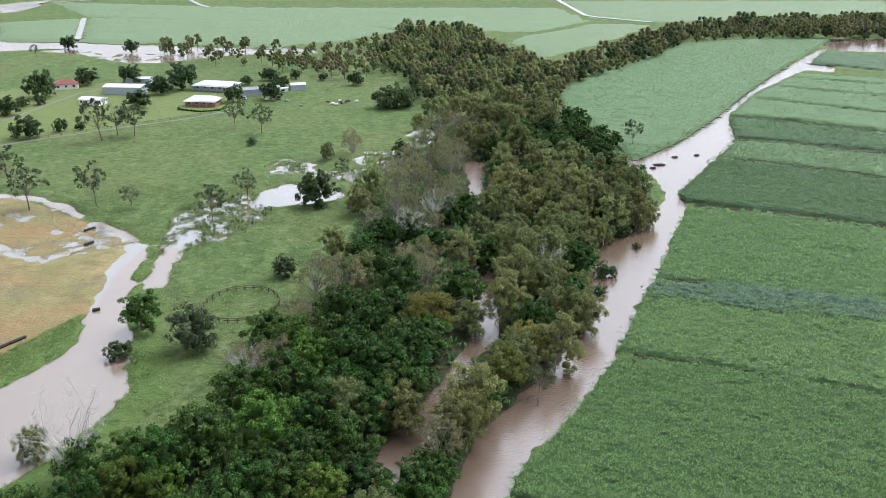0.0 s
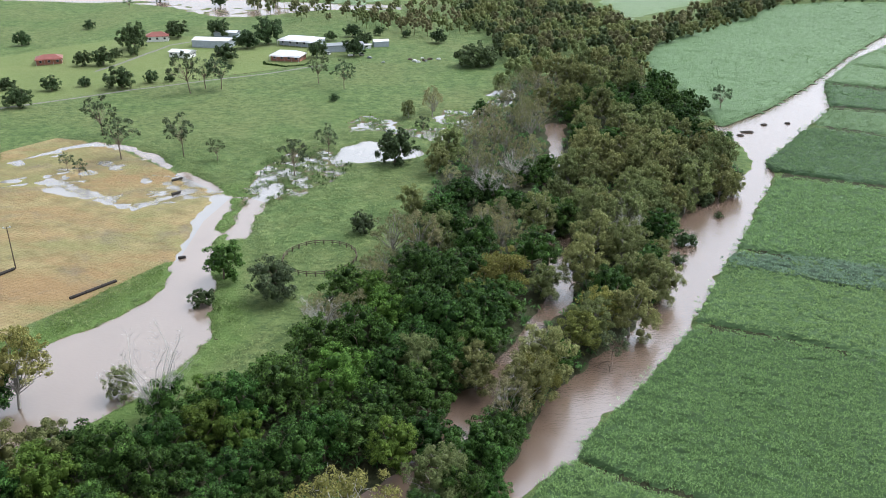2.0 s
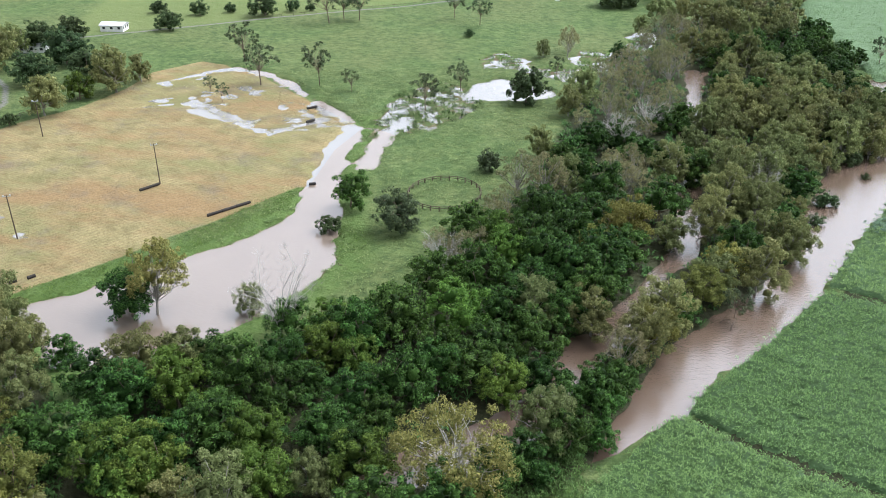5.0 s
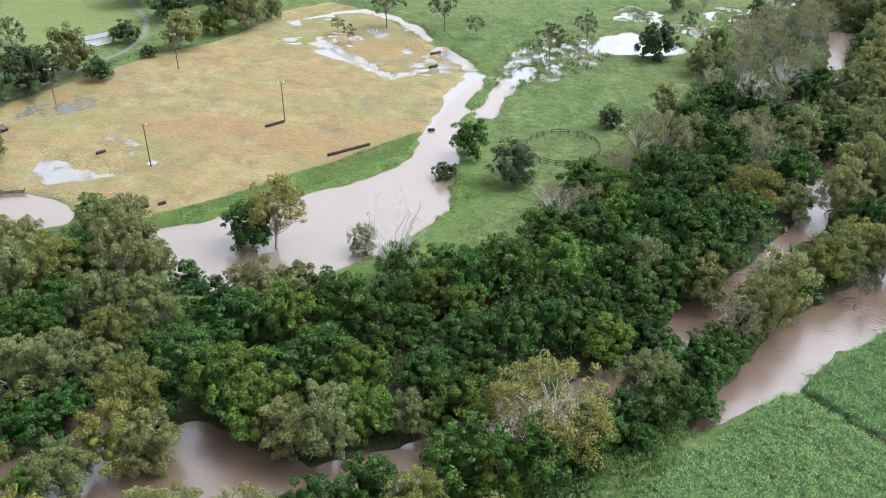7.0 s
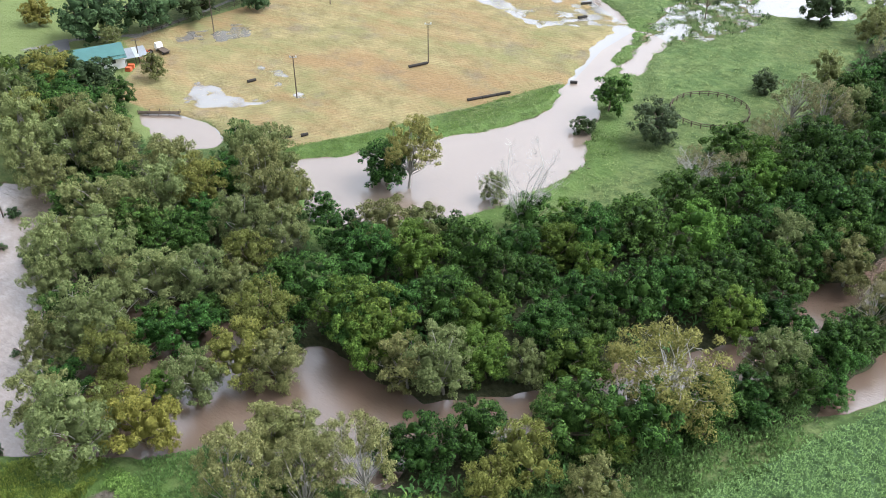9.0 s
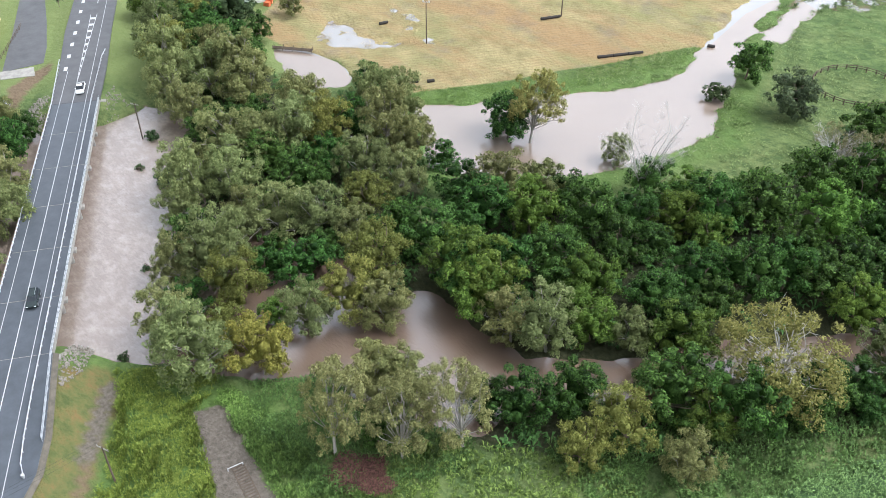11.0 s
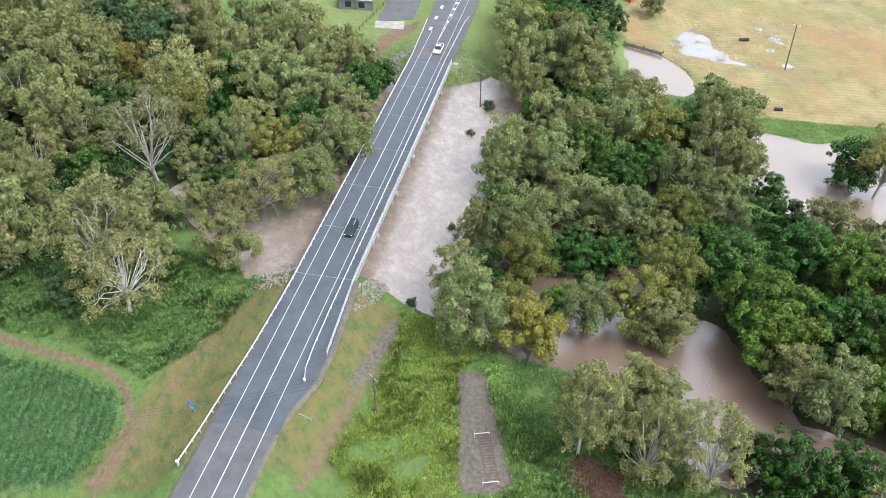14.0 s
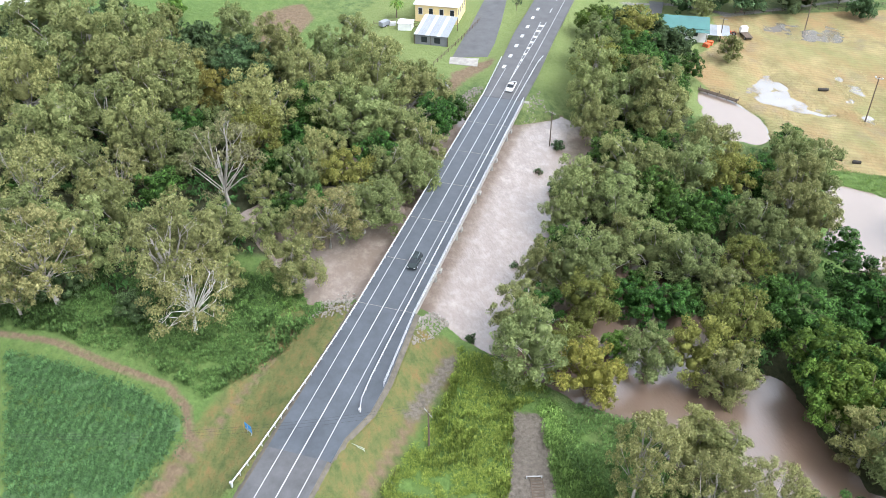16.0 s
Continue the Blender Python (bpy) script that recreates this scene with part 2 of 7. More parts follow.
LEAF_PALE_GOLD = foliage("thin_yellow_olive_leaves", (0.130, 0.131, 0.034), (0.262, 0.250, 0.080), through_leaf=0.35, hue=0.006, tone=0.1)
LEAF_PALE = foliage("sparse_grey_green_leaves", (0.124, 0.126, 0.046), (0.240, 0.240, 0.096), through_leaf=0.35)
CANE = foliage("sugar_cane_leaves", (0.062, 0.118, 0.034), (0.146, 0.242, 0.080), mottle=0.6, patch=0.6, tone=0.1, hue=0.01, leafwise=0.7)
CANE_DARK = foliage("dark_cane_leaves", (0.042, 0.086, 0.030), (0.10, 0.182, 0.062), mottle=0.6, patch=0.5, tone=0.1, hue=0.01, leafwise=0.6)
CANE_WIDE = foliage("pale_green_cane_leaves", (0.070, 0.120, 0.046), (0.125, 0.200, 0.080), mottle=0.4, patch=0.3, tone=0.05, hue=0.005, leafwise=0.3)
CANE_YOUNG = foliage("young_cane_leaves", (0.036, 0.077, 0.026), (0.084, 0.155, 0.053), mottle=0.5, patch=0.6, tone=0.1, hue=0.01, leafwise=0.7)
CANE_BLUE = foliage("bluish_cane_leaves", (0.062, 0.105, 0.062), (0.14, 0.215, 0.135), mottle=0.6, patch=0.5, tone=0.1, hue=0.01)
# far cane leaves: paled in their colour for distance haze
CANE_FAR_HAZED = foliage("hazed_far_cane_leaves", (0.13, 0.175, 0.10), (0.17, 0.225, 0.13))
WEEDS_BRIGHT = foliage("bright_rank_weed_leaves", (0.104, 0.156, 0.024), (0.222, 0.280, 0.056), through_leaf=0.3, patch=0.22, mottle=0.9, leafwise=0.35)
WEEDS = foliage("rank_weed_leaves", (0.060, 0.102, 0.019), (0.150, 0.215, 0.052), patch=0.22, mottle=1.5)
WEEDS_STRIP = foliage("fresh_grass_strip", (0.060, 0.125, 0.022), (0.125, 0.215, 0.048), patch=0.25)
WEEDS_DARK = foliage("dark_creeper_leaves", (0.032, 0.070, 0.017), (0.078, 0.150, 0.040), patch=0.3, mottle=0.8)
BARK = plain("grey_brown_bark", (0.16, 0.12, 0.09), 0.9, 0, 0.4, 1.5)
BARK_PALE = plain("pale_gum_bark", (0.28, 0.26, 0.225), 0.8, 0, 0.3, 1.2)
BARK_WHITE = plain("white_smooth_bark", (0.40, 0.38, 0.34), 0.8, 0, 0.25, 1.2)
ASPHALT = plain("wet_dark_asphalt", (0.062, 0.070, 0.080), 0.4, 0, 0.3, 0.25, 0.01)
ASPHALT_OLD = plain("worn_grey_asphalt", (0.080, 0.080, 0.082), 0.6, 0, 0.3, 0.3, 0.01)
CONCRETE = plain("stained_concrete", (0.26, 0.245, 0.22), 0.8, 0, 0.35, 0.6, 0.01)
LINE = plain("white_road_paint", (0.46, 0.46, 0.46), 0.6, 0, 0.3, 2.0)
STEEL = plain("galvanised_steel", (0.50, 0.52, 0.54), 0.45, 0.6, 0.2, 1.0)
TIMBER = plain("weathered_dark_timber", (0.10, 0.075, 0.055), 0.9, 0, 0.4, 1.5)
LOG = plain("wet_blackened_log", (0.035, 0.030, 0.026), 0.9, 0, 0.4, 1.5)
ROCK = plain("grey_rip_rap_rock", (0.22, 0.198, 0.170), 0.9, 0, 0.35, 0.8, 0.05)


# ---- mesh helpers ----
def mesh_of(name, verts, faces, mat, smooth=False):
    """A mesh from arrays of corners and of faces with the same number of corners each."""
    verts, faces = np.asarray(verts, dtype=np.float32), np.asarray(faces, dtype=np.int32)
    me = bpy.data.meshes.new(name)
    k = faces.shape[1]
    me.vertices.add(len(verts))
    me.vertices.foreach_set("co", verts.ravel())
    me.loops.add(faces.size)
    me.loops.foreach_set("vertex_index", faces.ravel())
    me.polygons.add(len(faces))
    me.polygons.foreach_set("loop_start", np.arange(0, faces.size, k, dtype=np.int32))
    me.polygons.foreach_set("loop_total", np.full(len(faces), k, dtype=np.int32))
    me.update(calc_edges=True)
    me.materials.append(mat)
    if smooth:
        me.polygons.foreach_set("use_smooth", np.ones(len(faces), dtype=bool))
    return me


def child(name, me, parent, label=""):
    ob = new(name, me)
    ob.parent = parent
    if label:
        ob["label"] = label
    return ob


def part(name, bm, mat, parent, label=""):
    me = bpy.data.meshes.new(name)
    bm.to_mesh(me)
    bm.free()
    me.materials.append(mat)
    return child(name, me, parent, label)


def empty(name, m, label="", category="", group="", kind=""):
    ob = new(name)
    ob.empty_display_size = 0.3
    ob.matrix_world = m
    return tagged(ob, label, category, group, kind)


def add_box(bm, x0, y0, z0, x1, y1, z1, bevel=0.0):
    g = bmesh.ops.create_cube(bm, size=1.0, matrix=Matrix.Translation(((x0 + x1) / 2, (y0 + y1) / 2, (z0 + z1) / 2)) @ Matrix.Diagonal((x1 - x0, y1 - y0, z1 - z0, 1)))
    if bevel:
        edges = list({e for v in g["verts"] for e in v.link_edges})
        bmesh.ops.bevel(bm, geom=edges, offset=bevel, segments=1, affect="EDGES")


def box(x0, y0, z0, x1, y1, z1, bevel=0.0):
    bm = bmesh.new()
    add_box(bm, x0, y0, z0, x1, y1, z1, bevel)
    return bm


def rod(p, q, r0, r1=None, n=8, bm=None):
    """A tapered round bar from p to q."""
    bm = bm or bmesh.new()
    p, q = Vector(p), Vector(q)
    m = Matrix.Translation((p + q) / 2) @ (q - p).to_track_quat("Z", "Y").to_matrix().to_4x4()
    bmesh.ops.create_cone(bm, cap_ends=True, segments=n, radius1=r0, radius2=r0 if r1 is None else r1, depth=(q - p).length, matrix=m)
    return bm


def prism(points, z0, z1, bm=None):
    """A solid over an outline of plan points."""
    bm = bm or bmesh.new()
    low, top = [bm.verts.new((*p, z0)) for p in points], [bm.verts.new((*p, z1)) for p in points]
    k = len(points)
    bm.faces.new(top), bm.faces.new(low[::-1])
    for i in range(k):
        bm.faces.new((low[i], low[(i + 1) % k], top[(i + 1) % k], top[i]))
    bmesh.ops.recalc_face_normals(bm, faces=bm.faces)
    return bm


# ---- plan arithmetic ----
@functools.lru_cache(maxsize=None)
def noise_table(seed):
    return np.random.RandomState(seed).uniform(-1, 1, (256, 256))


def soft_noise(x, y, size, seed):
    """Smooth value noise from -1 to 1 with lumps of that size."""
    table = noise_table(seed)
    u, v = np.asarray(x) / size + 1000, np.asarray(y) / size + 1000
    i, j = np.floor(u).astype(int), np.floor(v).astype(int)
    a, b = u - i, v - j
    a, b = a * a * (3 - 2 * a), b * b * (3 - 2 * b)
    t = lambda p, q: table[p % 256, q % 256]
    return (t(i, j) * (1 - a) + t(i + 1, j) * a) * (1 - b) + (t(i, j + 1) * (1 - a) + t(i + 1, j + 1) * a) * b


def to_line(x, y, points, closed=False):
    """Distance to a line of plan points."""
    d = np.full(np.shape(x), 1e9)
    pts = list(points) + ([points[0]] if closed else [])
    for (ax, ay), (bx, by) in zip(pts, pts[1:]):
        ux, uy = bx - ax, by - ay
        s = np.clip(((x - ax) * ux + (y - ay) * uy) / (ux * ux + uy * uy + 1e-9), 0, 1)
        d = np.minimum(d, np.hypot(x - ax - s * ux, y - ay - s * uy))
    return d


def inside(x, y, points):
    """Signed distance into an outline: positive within."""
    hit = np.zeros(np.shape(x), dtype=bool)
    for (ax, ay), (bx, by) in zip(points, points[1:] + points[:1]):
        cross = ((ay > y) != (by > y)) & (x < (bx - ax) * (y - ay) / (by - ay + 1e-12) + ax)
        hit ^= cross
    d = to_line(x, y, points, True)
    return np.where(hit, d, -d)


# ---- the plan: shores, fields, woods, in metres ----
CANE_CHANNEL = [
    (12, 135), (17, 145), (26, 157), (33, 170), (42, 186), (45, 195), (55, 218), (66, 242),
    (82, 282), (93, 306), (91, 313), (111, 351), (138, 397), (151, 450), (186, 509), (242, 584),
    (258, 573), (270, 601), (268, 629), (310, 696), (247, 617), (188, 526), (141, 444), (111, 397),
    (84, 364), (78, 373), (85, 342), (86, 316), (73, 288), (54, 268), (43, 233), (35, 204),
    (28, 186), (17, 170), (9, 154), (1, 137),
]
CHANNEL_TAIL = [
    (2, 137), (15, 140), (11, 132), (4, 125), (-2, 117), (-7, 114), (-3, 121),
]
CREEK_MID = [
    (14, 359), (14, 327), (12, 266), (11, 234), (13, 211), (10, 198), (2, 175), (-5, 154),
]
CREEK_MID2 = [
    (-7, 154), (-11, 141), (-17, 125), (-26, 113), (-35, 105), (-42, 93), (-52, 85), (-60, 79),
    (-71, 80), (-82, 80), (-86, 71),
]
CREEK_LOW = [
    (-113, 69), (-106, 81), (-88, 78), (-72, 80), (-60, 78), (-54, 68), (-64, 61), (-79, 59),
    (-87, 52), (-98, 61), (-105, 60),
]
RIVER = [
    (-128, 11), (-130, 16), (-111, 32), (-111, 35), (-103, 42), (-87, 51), (-87, 57), (-94, 77),
    (-114, 81), (-132, 73), (-157, 84), (-176, 94), (-186, 88), (-189, 75), (-196, 60), (-177, 43),
    (-151, 18),
]
RIVER_UP = [
    (-128, 12), (-146, 27), (-177, 51), (-194, 66), (-209, 52), (-169, 27), (-173, 15), (-164, 4),
    (-148, 8),
]
PADDOCK = [
    (-135, 134), (-125, 143), (-120, 152), (-111, 162), (-102, 172), (-95, 188), (-92, 197), (-97, 212),
    (-101, 235), (-102, 257), (-103, 265), (-96, 266), (-94, 242), (-89, 223), (-83, 206), (-80, 193),
    (-73, 179), (-71, 172), (-74, 162), (-78, 152), (-82, 142), (-85, 136), (-95, 125), (-106, 118),
    (-112, 117), (-123, 127),
]
DRAIN = [
    (-95, 263), (-114, 277), (-129, 291), (-144, 305), (-158, 313), (-170, 316), (-179, 309), (-190, 291),
]
DRAIN2 = [(-183, 261), (-173, 269), (-148, 259), (-125, 250), (-113, 268)]
DIAMOND_WET = [
    (-194, 290), (-184, 305), (-170, 317), (-145, 306), (-115, 278), (-99, 265), (-112, 261), (-124, 249),
    (-162, 264), (-178, 269),
]
SWALE = [
    (-85, 230), (-87, 249), (-87, 263), (-85, 275),
]
SWALE_WET = [(-92, 253), (-95, 266), (-96, 297), (-88, 321), (-74, 320), (-61, 297), (-67, 277), (-79, 259)]
PUDDLE_D = [(-78, 353), (-73, 368), (-62, 365), (-48, 353), (-58, 343), (-72, 342)]
DIAMOND_STRIP = [(-184, 269), (-177, 283), (-146, 263.5), (-128, 253), (-121, 268), (-131, 281), (-122, 286), (-98, 266), (-112, 258), (-125, 247), (-147, 257), (-178, 268)]
PUDDLE_E = [(-40, 362), (-36, 378), (-24, 379), (-17, 394), (-14, 380), (-27, 357)]
PUDDLE_F = [(-18, 408), (-15, 424), (-4, 422), (-2, 398), (-12, 397)]
PUDDLE_G = [(-92, 252), (-94, 270), (-92, 287), (-84, 306), (-70, 305), (-70, 288), (-81, 280), (-83, 264), (-82, 234), (-87, 234)]
LAGOON_MARSH = [(-315, 668), (-250, 690), (-200, 688), (-96, 680), (-94, 656), (-150, 650), (-196, 615), (-222, 610), (-270, 650)]
POND = [
    (-72, 303), (-71, 319), (-62, 330), (-49, 327), (-37, 315), (-45, 305), (-59, 302),
]
WOODS_WET = [
    (-77, 354), (-69, 370), (-52, 348), (-35, 354), (-35, 380), (-21, 380), (-15, 406), (-8, 418),
    (-3, 399), (-8, 370), (-23, 349), (-36, 330), (-61, 346),
]
WEIRPOND = [
    (-185, 132), (-175, 138), (-167, 138), (-158, 135), (-155, 129), (-158, 123), (-170, 124),
]
PUDDLE_A = [(-184, 143), (-191, 158), (-181, 156), (-172, 155.5), (-161, 160), (-157, 155), (-167, 148), (-176, 143)]
PUDDLE_B = [(-222, 176), (-220, 185), (-216, 196), (-204, 199), (-199, 191), (-206, 180), (-214, 172)]
PUDDLE_C = [(-187, 176), (-182, 187), (-165, 177), (-154, 167), (-141, 162), (-156, 160), (-171, 164)]
FAR_LAGOON = [
    (-420, 672), (-440, 740), (-365, 724), (-340, 730), (-300, 722), (-230, 700), (-200, 694), (-205, 672), (-240, 660), (-262, 668), (-300, 678), (-336, 664),
]
NORTH_EAST_POOL = [(300, 700), (318, 722), (375, 730), (430, 735), (410, 660), (348, 655), (300, 664)]
SPORTS_FIELD = [
    (-141, 134), (-131, 150), (-125, 159), (-118, 173), (-110, 186), (-99, 210), (-96, 213), (-99, 242),
    (-97, 263), (-120, 281), (-164, 315), (-188, 320), (-200, 300), (-198, 280), (-202, 254), (-212, 236),
    (-218, 214), (-230, 164), (-212, 156), (-200, 135), (-185, 134), (-166, 139), (-154, 133),
]
VERGE_L = [
    (-123, 16), (-126, 9), (-112, -2), (-99, -12), (-92, -19), (-89, -10), (-90, -7), (-98, 0),
    (-118, 16),
]
VERGE_R = [
    (-112, 27), (-109, 33), (-104, 32), (-91, 19), (-81, 12), (-84, 4), (-92, 10), (-98, 17),
]
LUSH_NEAR = [
    (-108, 33), (-101, 42), (-83, 49), (-70, 47), (-81, 14), (-90, 20), (-99, 29),
]
TRACK = [
    (-91, 38.5), (-89, 43), (-66, 36.5), (-69, 28.5),
]
DIRT_LANE = [
    (-138, -43), (-132, -33), (-123, -24), (-115, -15), (-108, -12), (-103, -12), (-99, -14), (-94, -17),
    (-92, -19),
]
MUDLANE = [
    (-5, 116), (-11, 104), (-16, 94), (-21, 86),
]
BLOCK_A = [
    (-15, 87), (-12, 94), (-5, 105), (-3, 110), (5, 123), (8, 127), (13, 129), (23.5, 125.3),
    (40, 119.8), (81, 105.6), (70, 60), (-28, 62),
]
BLOCK_B = [
    (13, 131), (16, 139), (25, 152), (33, 165), (44, 185), (62, 182), (81, 175), (99, 168),
    (145, 150), (125, 92), (41, 121), (24, 127),
]
BLOCK_C = [
    (45, 189), (54, 215), (63, 232), (83, 225), (120, 211), (170, 192), (146, 152), (100, 169),
    (81, 176), (62, 184),
]
BLOCK_D = [
    (64, 235), (91, 298), (123, 289), (151, 276), (200, 254), (172, 195), (122, 215), (84, 228),
]
BLOCK_E = [
    (90, 314), (121, 362), (147, 351), (178, 333), (235, 304), (204, 256), (153, 280), (125, 293), (91, 306),
]
BLOCK_F = [
    (124, 367), (138, 396), (161, 388), (196, 371), (250, 345), (235, 308), (180, 338), (148, 355),
]
BLOCK_G = [
    (140, 401), (149, 443), (176, 430), (214, 408), (268, 378), (252, 350), (199, 376), (162, 393),
]
BLOCK_H = [
    (151, 447), (182, 498), (234, 565), (279, 545), (340, 516), (270, 382), (216, 412), (179, 436),
]
BLOCK_I = [
    (257, 608), (289, 653), (323, 637), (294, 577),
]
BLOCK_W = [
    (65, 515), (141, 628), (186, 696), (238, 718), (318, 721), (243, 608), (186, 519), (140, 440),
    (110, 394), (83, 362), (79, 384), (73, 428), (66, 460),
]
BLOCK_NEAR_LEFT = [
    (-134, -42), (-127, -33), (-119, -23), (-111, -16), (-106, -13), (-101, -14), (-96, -18), (-92, -22),
    (-98, -40),
]
FAR_A = [
    (-363, 721), (-298, 714), (-349, 866), (-416, 831),
]
FAR_B = [
    (-295, 714), (-347, 866), (-264, 857), (-75, 813), (-37, 774), (-84, 713), (-134, 683),
]
FAR_C = [
    (-347, 875), (-445, 1016), (-190, 955), (122, 954), (137, 841), (76, 763), (-42, 789),
]
FAR_D = [
    (54, 719), (139, 820), (190, 812), (137, 718), (72, 628),
]
FAR_E = [
    (146, 863), (127, 1024), (506, 1022), (448, 899), (199, 828),
]
LANE_FAR = [
    (-446, 973), (-454, 910), (-497, 1002), (-461, 1051),
]
FAR_WOODS = [(-42, 590), (-48, 650), (-45, 710), (-32, 780), (27, 761), (40, 642), (65, 624), (72, 546), (62, 470), (62, 435), (51, 435), (36, 477), (25, 510), (5, 455), (-7, 435), (-16, 510), (-28, 560)]
TREE_LINE = [(57, 509), (90, 611), (128, 650), (179, 742), (269, 818), (419, 839), (361, 717), (284, 718), (238, 718), (191, 699), (152, 624), (119, 577), (91, 546), (68, 501)]
LAGOON_TREES = [(-209, 658), (-205, 702), (-157, 672), (-109, 639), (-74, 618), (-82, 562), (-121, 595), (-156, 595), (-197, 631)]
WOODS_MID = [(-7, 435), (36, 470), (62, 435), (78, 389), (74, 346), (81, 301), (71, 279), (52, 258), (44, 239), (37, 201), (29, 182), (14, 162), (8, 149), (-4, 133), (-5, 117), (-14, 102), (-19, 92), (-27, 81), (-41, 70), (-52, 65), (-59, 66), (-47, 89), (-77, 93), (-107, 114), (-97, 116), (-81, 126), (-64, 144), (-52, 152), (-50, 171), (-50, 194), (-40, 209), (-33, 237), (-33, 253), (-30, 298), (-20, 360), (-12, 411)]
WOODS_ISLE = [(-110, 47), (-126, 61), (-149, 74), (-164, 88), (-191, 99), (-227, 124), (-222, 137), (-191, 129), (-174, 122), (-154, 113), (-150, 126), (-148, 134), (-126, 124), (-110, 114), (-96, 97), (-83, 81), (-82, 72), (-103, 68), (-113, 69), (-96, 56), (-95, 44), (-101, 42)]
WOODS_WEST = [(-295, -66), (-278, -14), (-245, 14), (-228, 34), (-235, 46), (-210, 59), (-191, 64), (-171, 50), (-154, 39), (-141, 26), (-133, 15), (-145, 8), (-149, -0), (-135, -2), (-127, -10), (-141, -22), (-147, -50)]
# trees: x, y, crown radius
DENSE = [
    (-52, 72, 4.8), (-57, 70, 3.1), (-47, 80, 4.5), (-29, 89, 4.5), (-35, 88, 5.4), (-26, 92, 5.9),
    (-18, 102, 4.7), (-54, 94, 4.8), (-12, 109, 3.0), (-15, 110, 4.0), (-44, 105, 4.0), (-98, 61, 2.8),
    (-8, 118, 4.1), (-41, 112, 4.1), (-51, 109, 4.6), (-80, 90, 5.6), (-3, 121, 2.9), (-75, 97, 5.2),
    (-69, 103, 5.2), (-103, 73, 4.4), (-7, 128, 4.8), (-41, 121, 5.3), (-61, 114, 4.8), (-22, 128, 4.3),
    (-91, 93, 5.4), (-105, 79, 3.3), (-35, 128, 4.9), (-3, 134, 4.4), (-113, 73, 3.3), (-29, 132, 5.0),
]
DENSE_2 = [
    (-71, 117, 5.6), (-80, 111, 5.6), (-88, 106, 5.6), (-65, 124, 5.1), (-27, 139, 5.1), (-59, 131, 4.6),
    (-79, 122, 4.6), (-52, 136, 5.2), (-98, 110, 4.7), (-34, 146, 5.9), (-46, 143, 6.4), (-57, 140, 4.7),
    (-124, 91, 4.8), (-63, 143, 3.7), (-51, 149, 4.3), (-14, 157, 4.9), (-110, 118, 3.1), (-135, 90, 5.0),
    (-9, 164, 5.0), (-43, 161, 5.7), (-35, 163, 5.7), (-15, 169, 5.8),
    (-7, 172, 5.9), (-107, 138, 5.6), (-19, 175, 5.9), (-29, 175, 6.0), (-8, 178, 6.0),
]
DENSE_3 = [
    (-27, 183, 6.2), (-2, 186, 4.8), (-34, 183, 5.6), (-18, 187, 5.6), (-183, 55, 5.4),
    (-20, 193, 6.5), (-42, 190, 5.4), (-194, 27, 6.5), (-26, 195, 6.1), (-14, 199, 6.1),
    (7, 199, 4.1), (-190, 62, 3.2), (35, 207, 3.8), (4, 213, 5.8), (-188, 114, 6.7),
    (-13, 220, 6.0), (28, 219, 4.8), (-226, 14, 8.1), (-191, 131, 3.6),
    (-204, 115, 5.8), (6, 239, 5.1), (13, 244, 4.8), (-207, 133, 6.6), (-25, 246, 6.6), (17, 249, 4.6),
]
DENSE_4 = [
    (5, 252, 6.2), (-34, 251, 3.9), (-19, 259, 4.7), (16, 264, 6.5), (5, 283, 5.9),
    (-238, 158, 8.9), (-230, 175, 8.0), (-291, -19, 4.0), (13, 292, 7.0), (-226, 193, 8.6), (-213, 208, 4.1),
    (-27, 304, 5.2), (-231, 242, 5.0), (-217, 285, 8.5), (-236, 275, 7.4), (67, 373, 7.7),
    (52, 380, 7.2), (-240, 302, 9.1), (76, 380, 5.8), (63, 403, 6.9), (-265, 317, 8.3), (-12, 415, 3.9),
    (-260, 334, 7.1), (-228, 363, 5.8), (-118, 481, 5.9), (-167, 467, 6.6), (-98, 488, 6.0), (-97, 516, 4.9),
]
DENSE_5 = [
    (-165, 503, 7.0), (-54, 531, 5.0), (-156, 516, 9.0), (-121, 530, 3.6), (-230, 493, 9.0), (-76, 546, 3.3),
    (-110, 546, 5.2), (-94, 552, 3.4), (-193, 535, 7.2), (-218, 530, 6.5), (-235, 661, 5.6), (-290, 680, 6.3),
]
GUM = [
    (-27, 79, 3.8), (-63, 57, 3.4), (-72, 60, 4.4), (-41, 92, 2.4), (-96, 45, 6.1), (-84, 74, 4.6),
    (-12, 118, 4.6), (-115, 61, 6.3), (-119, 56, 4.3), (-133, 11, 4.9),
    (-118, 69, 4.4), (-111, 83, 5.0), (-117, 78, 5.6), (2, 148, 5.2), (-150, 0, 4.9),
    (-108, 104, 4.7), (-149, 28, 5.9), (-149, -27, 6.4), (-133, 79, 5.4), (-117, 101, 5.4),
    (-21, 154, 5.4), (-8, 156, 4.9), (-139, 74, 5.4), (7, 160, 5.8), (-115, 114, 5.0), (-159, 37, 6.2),
]
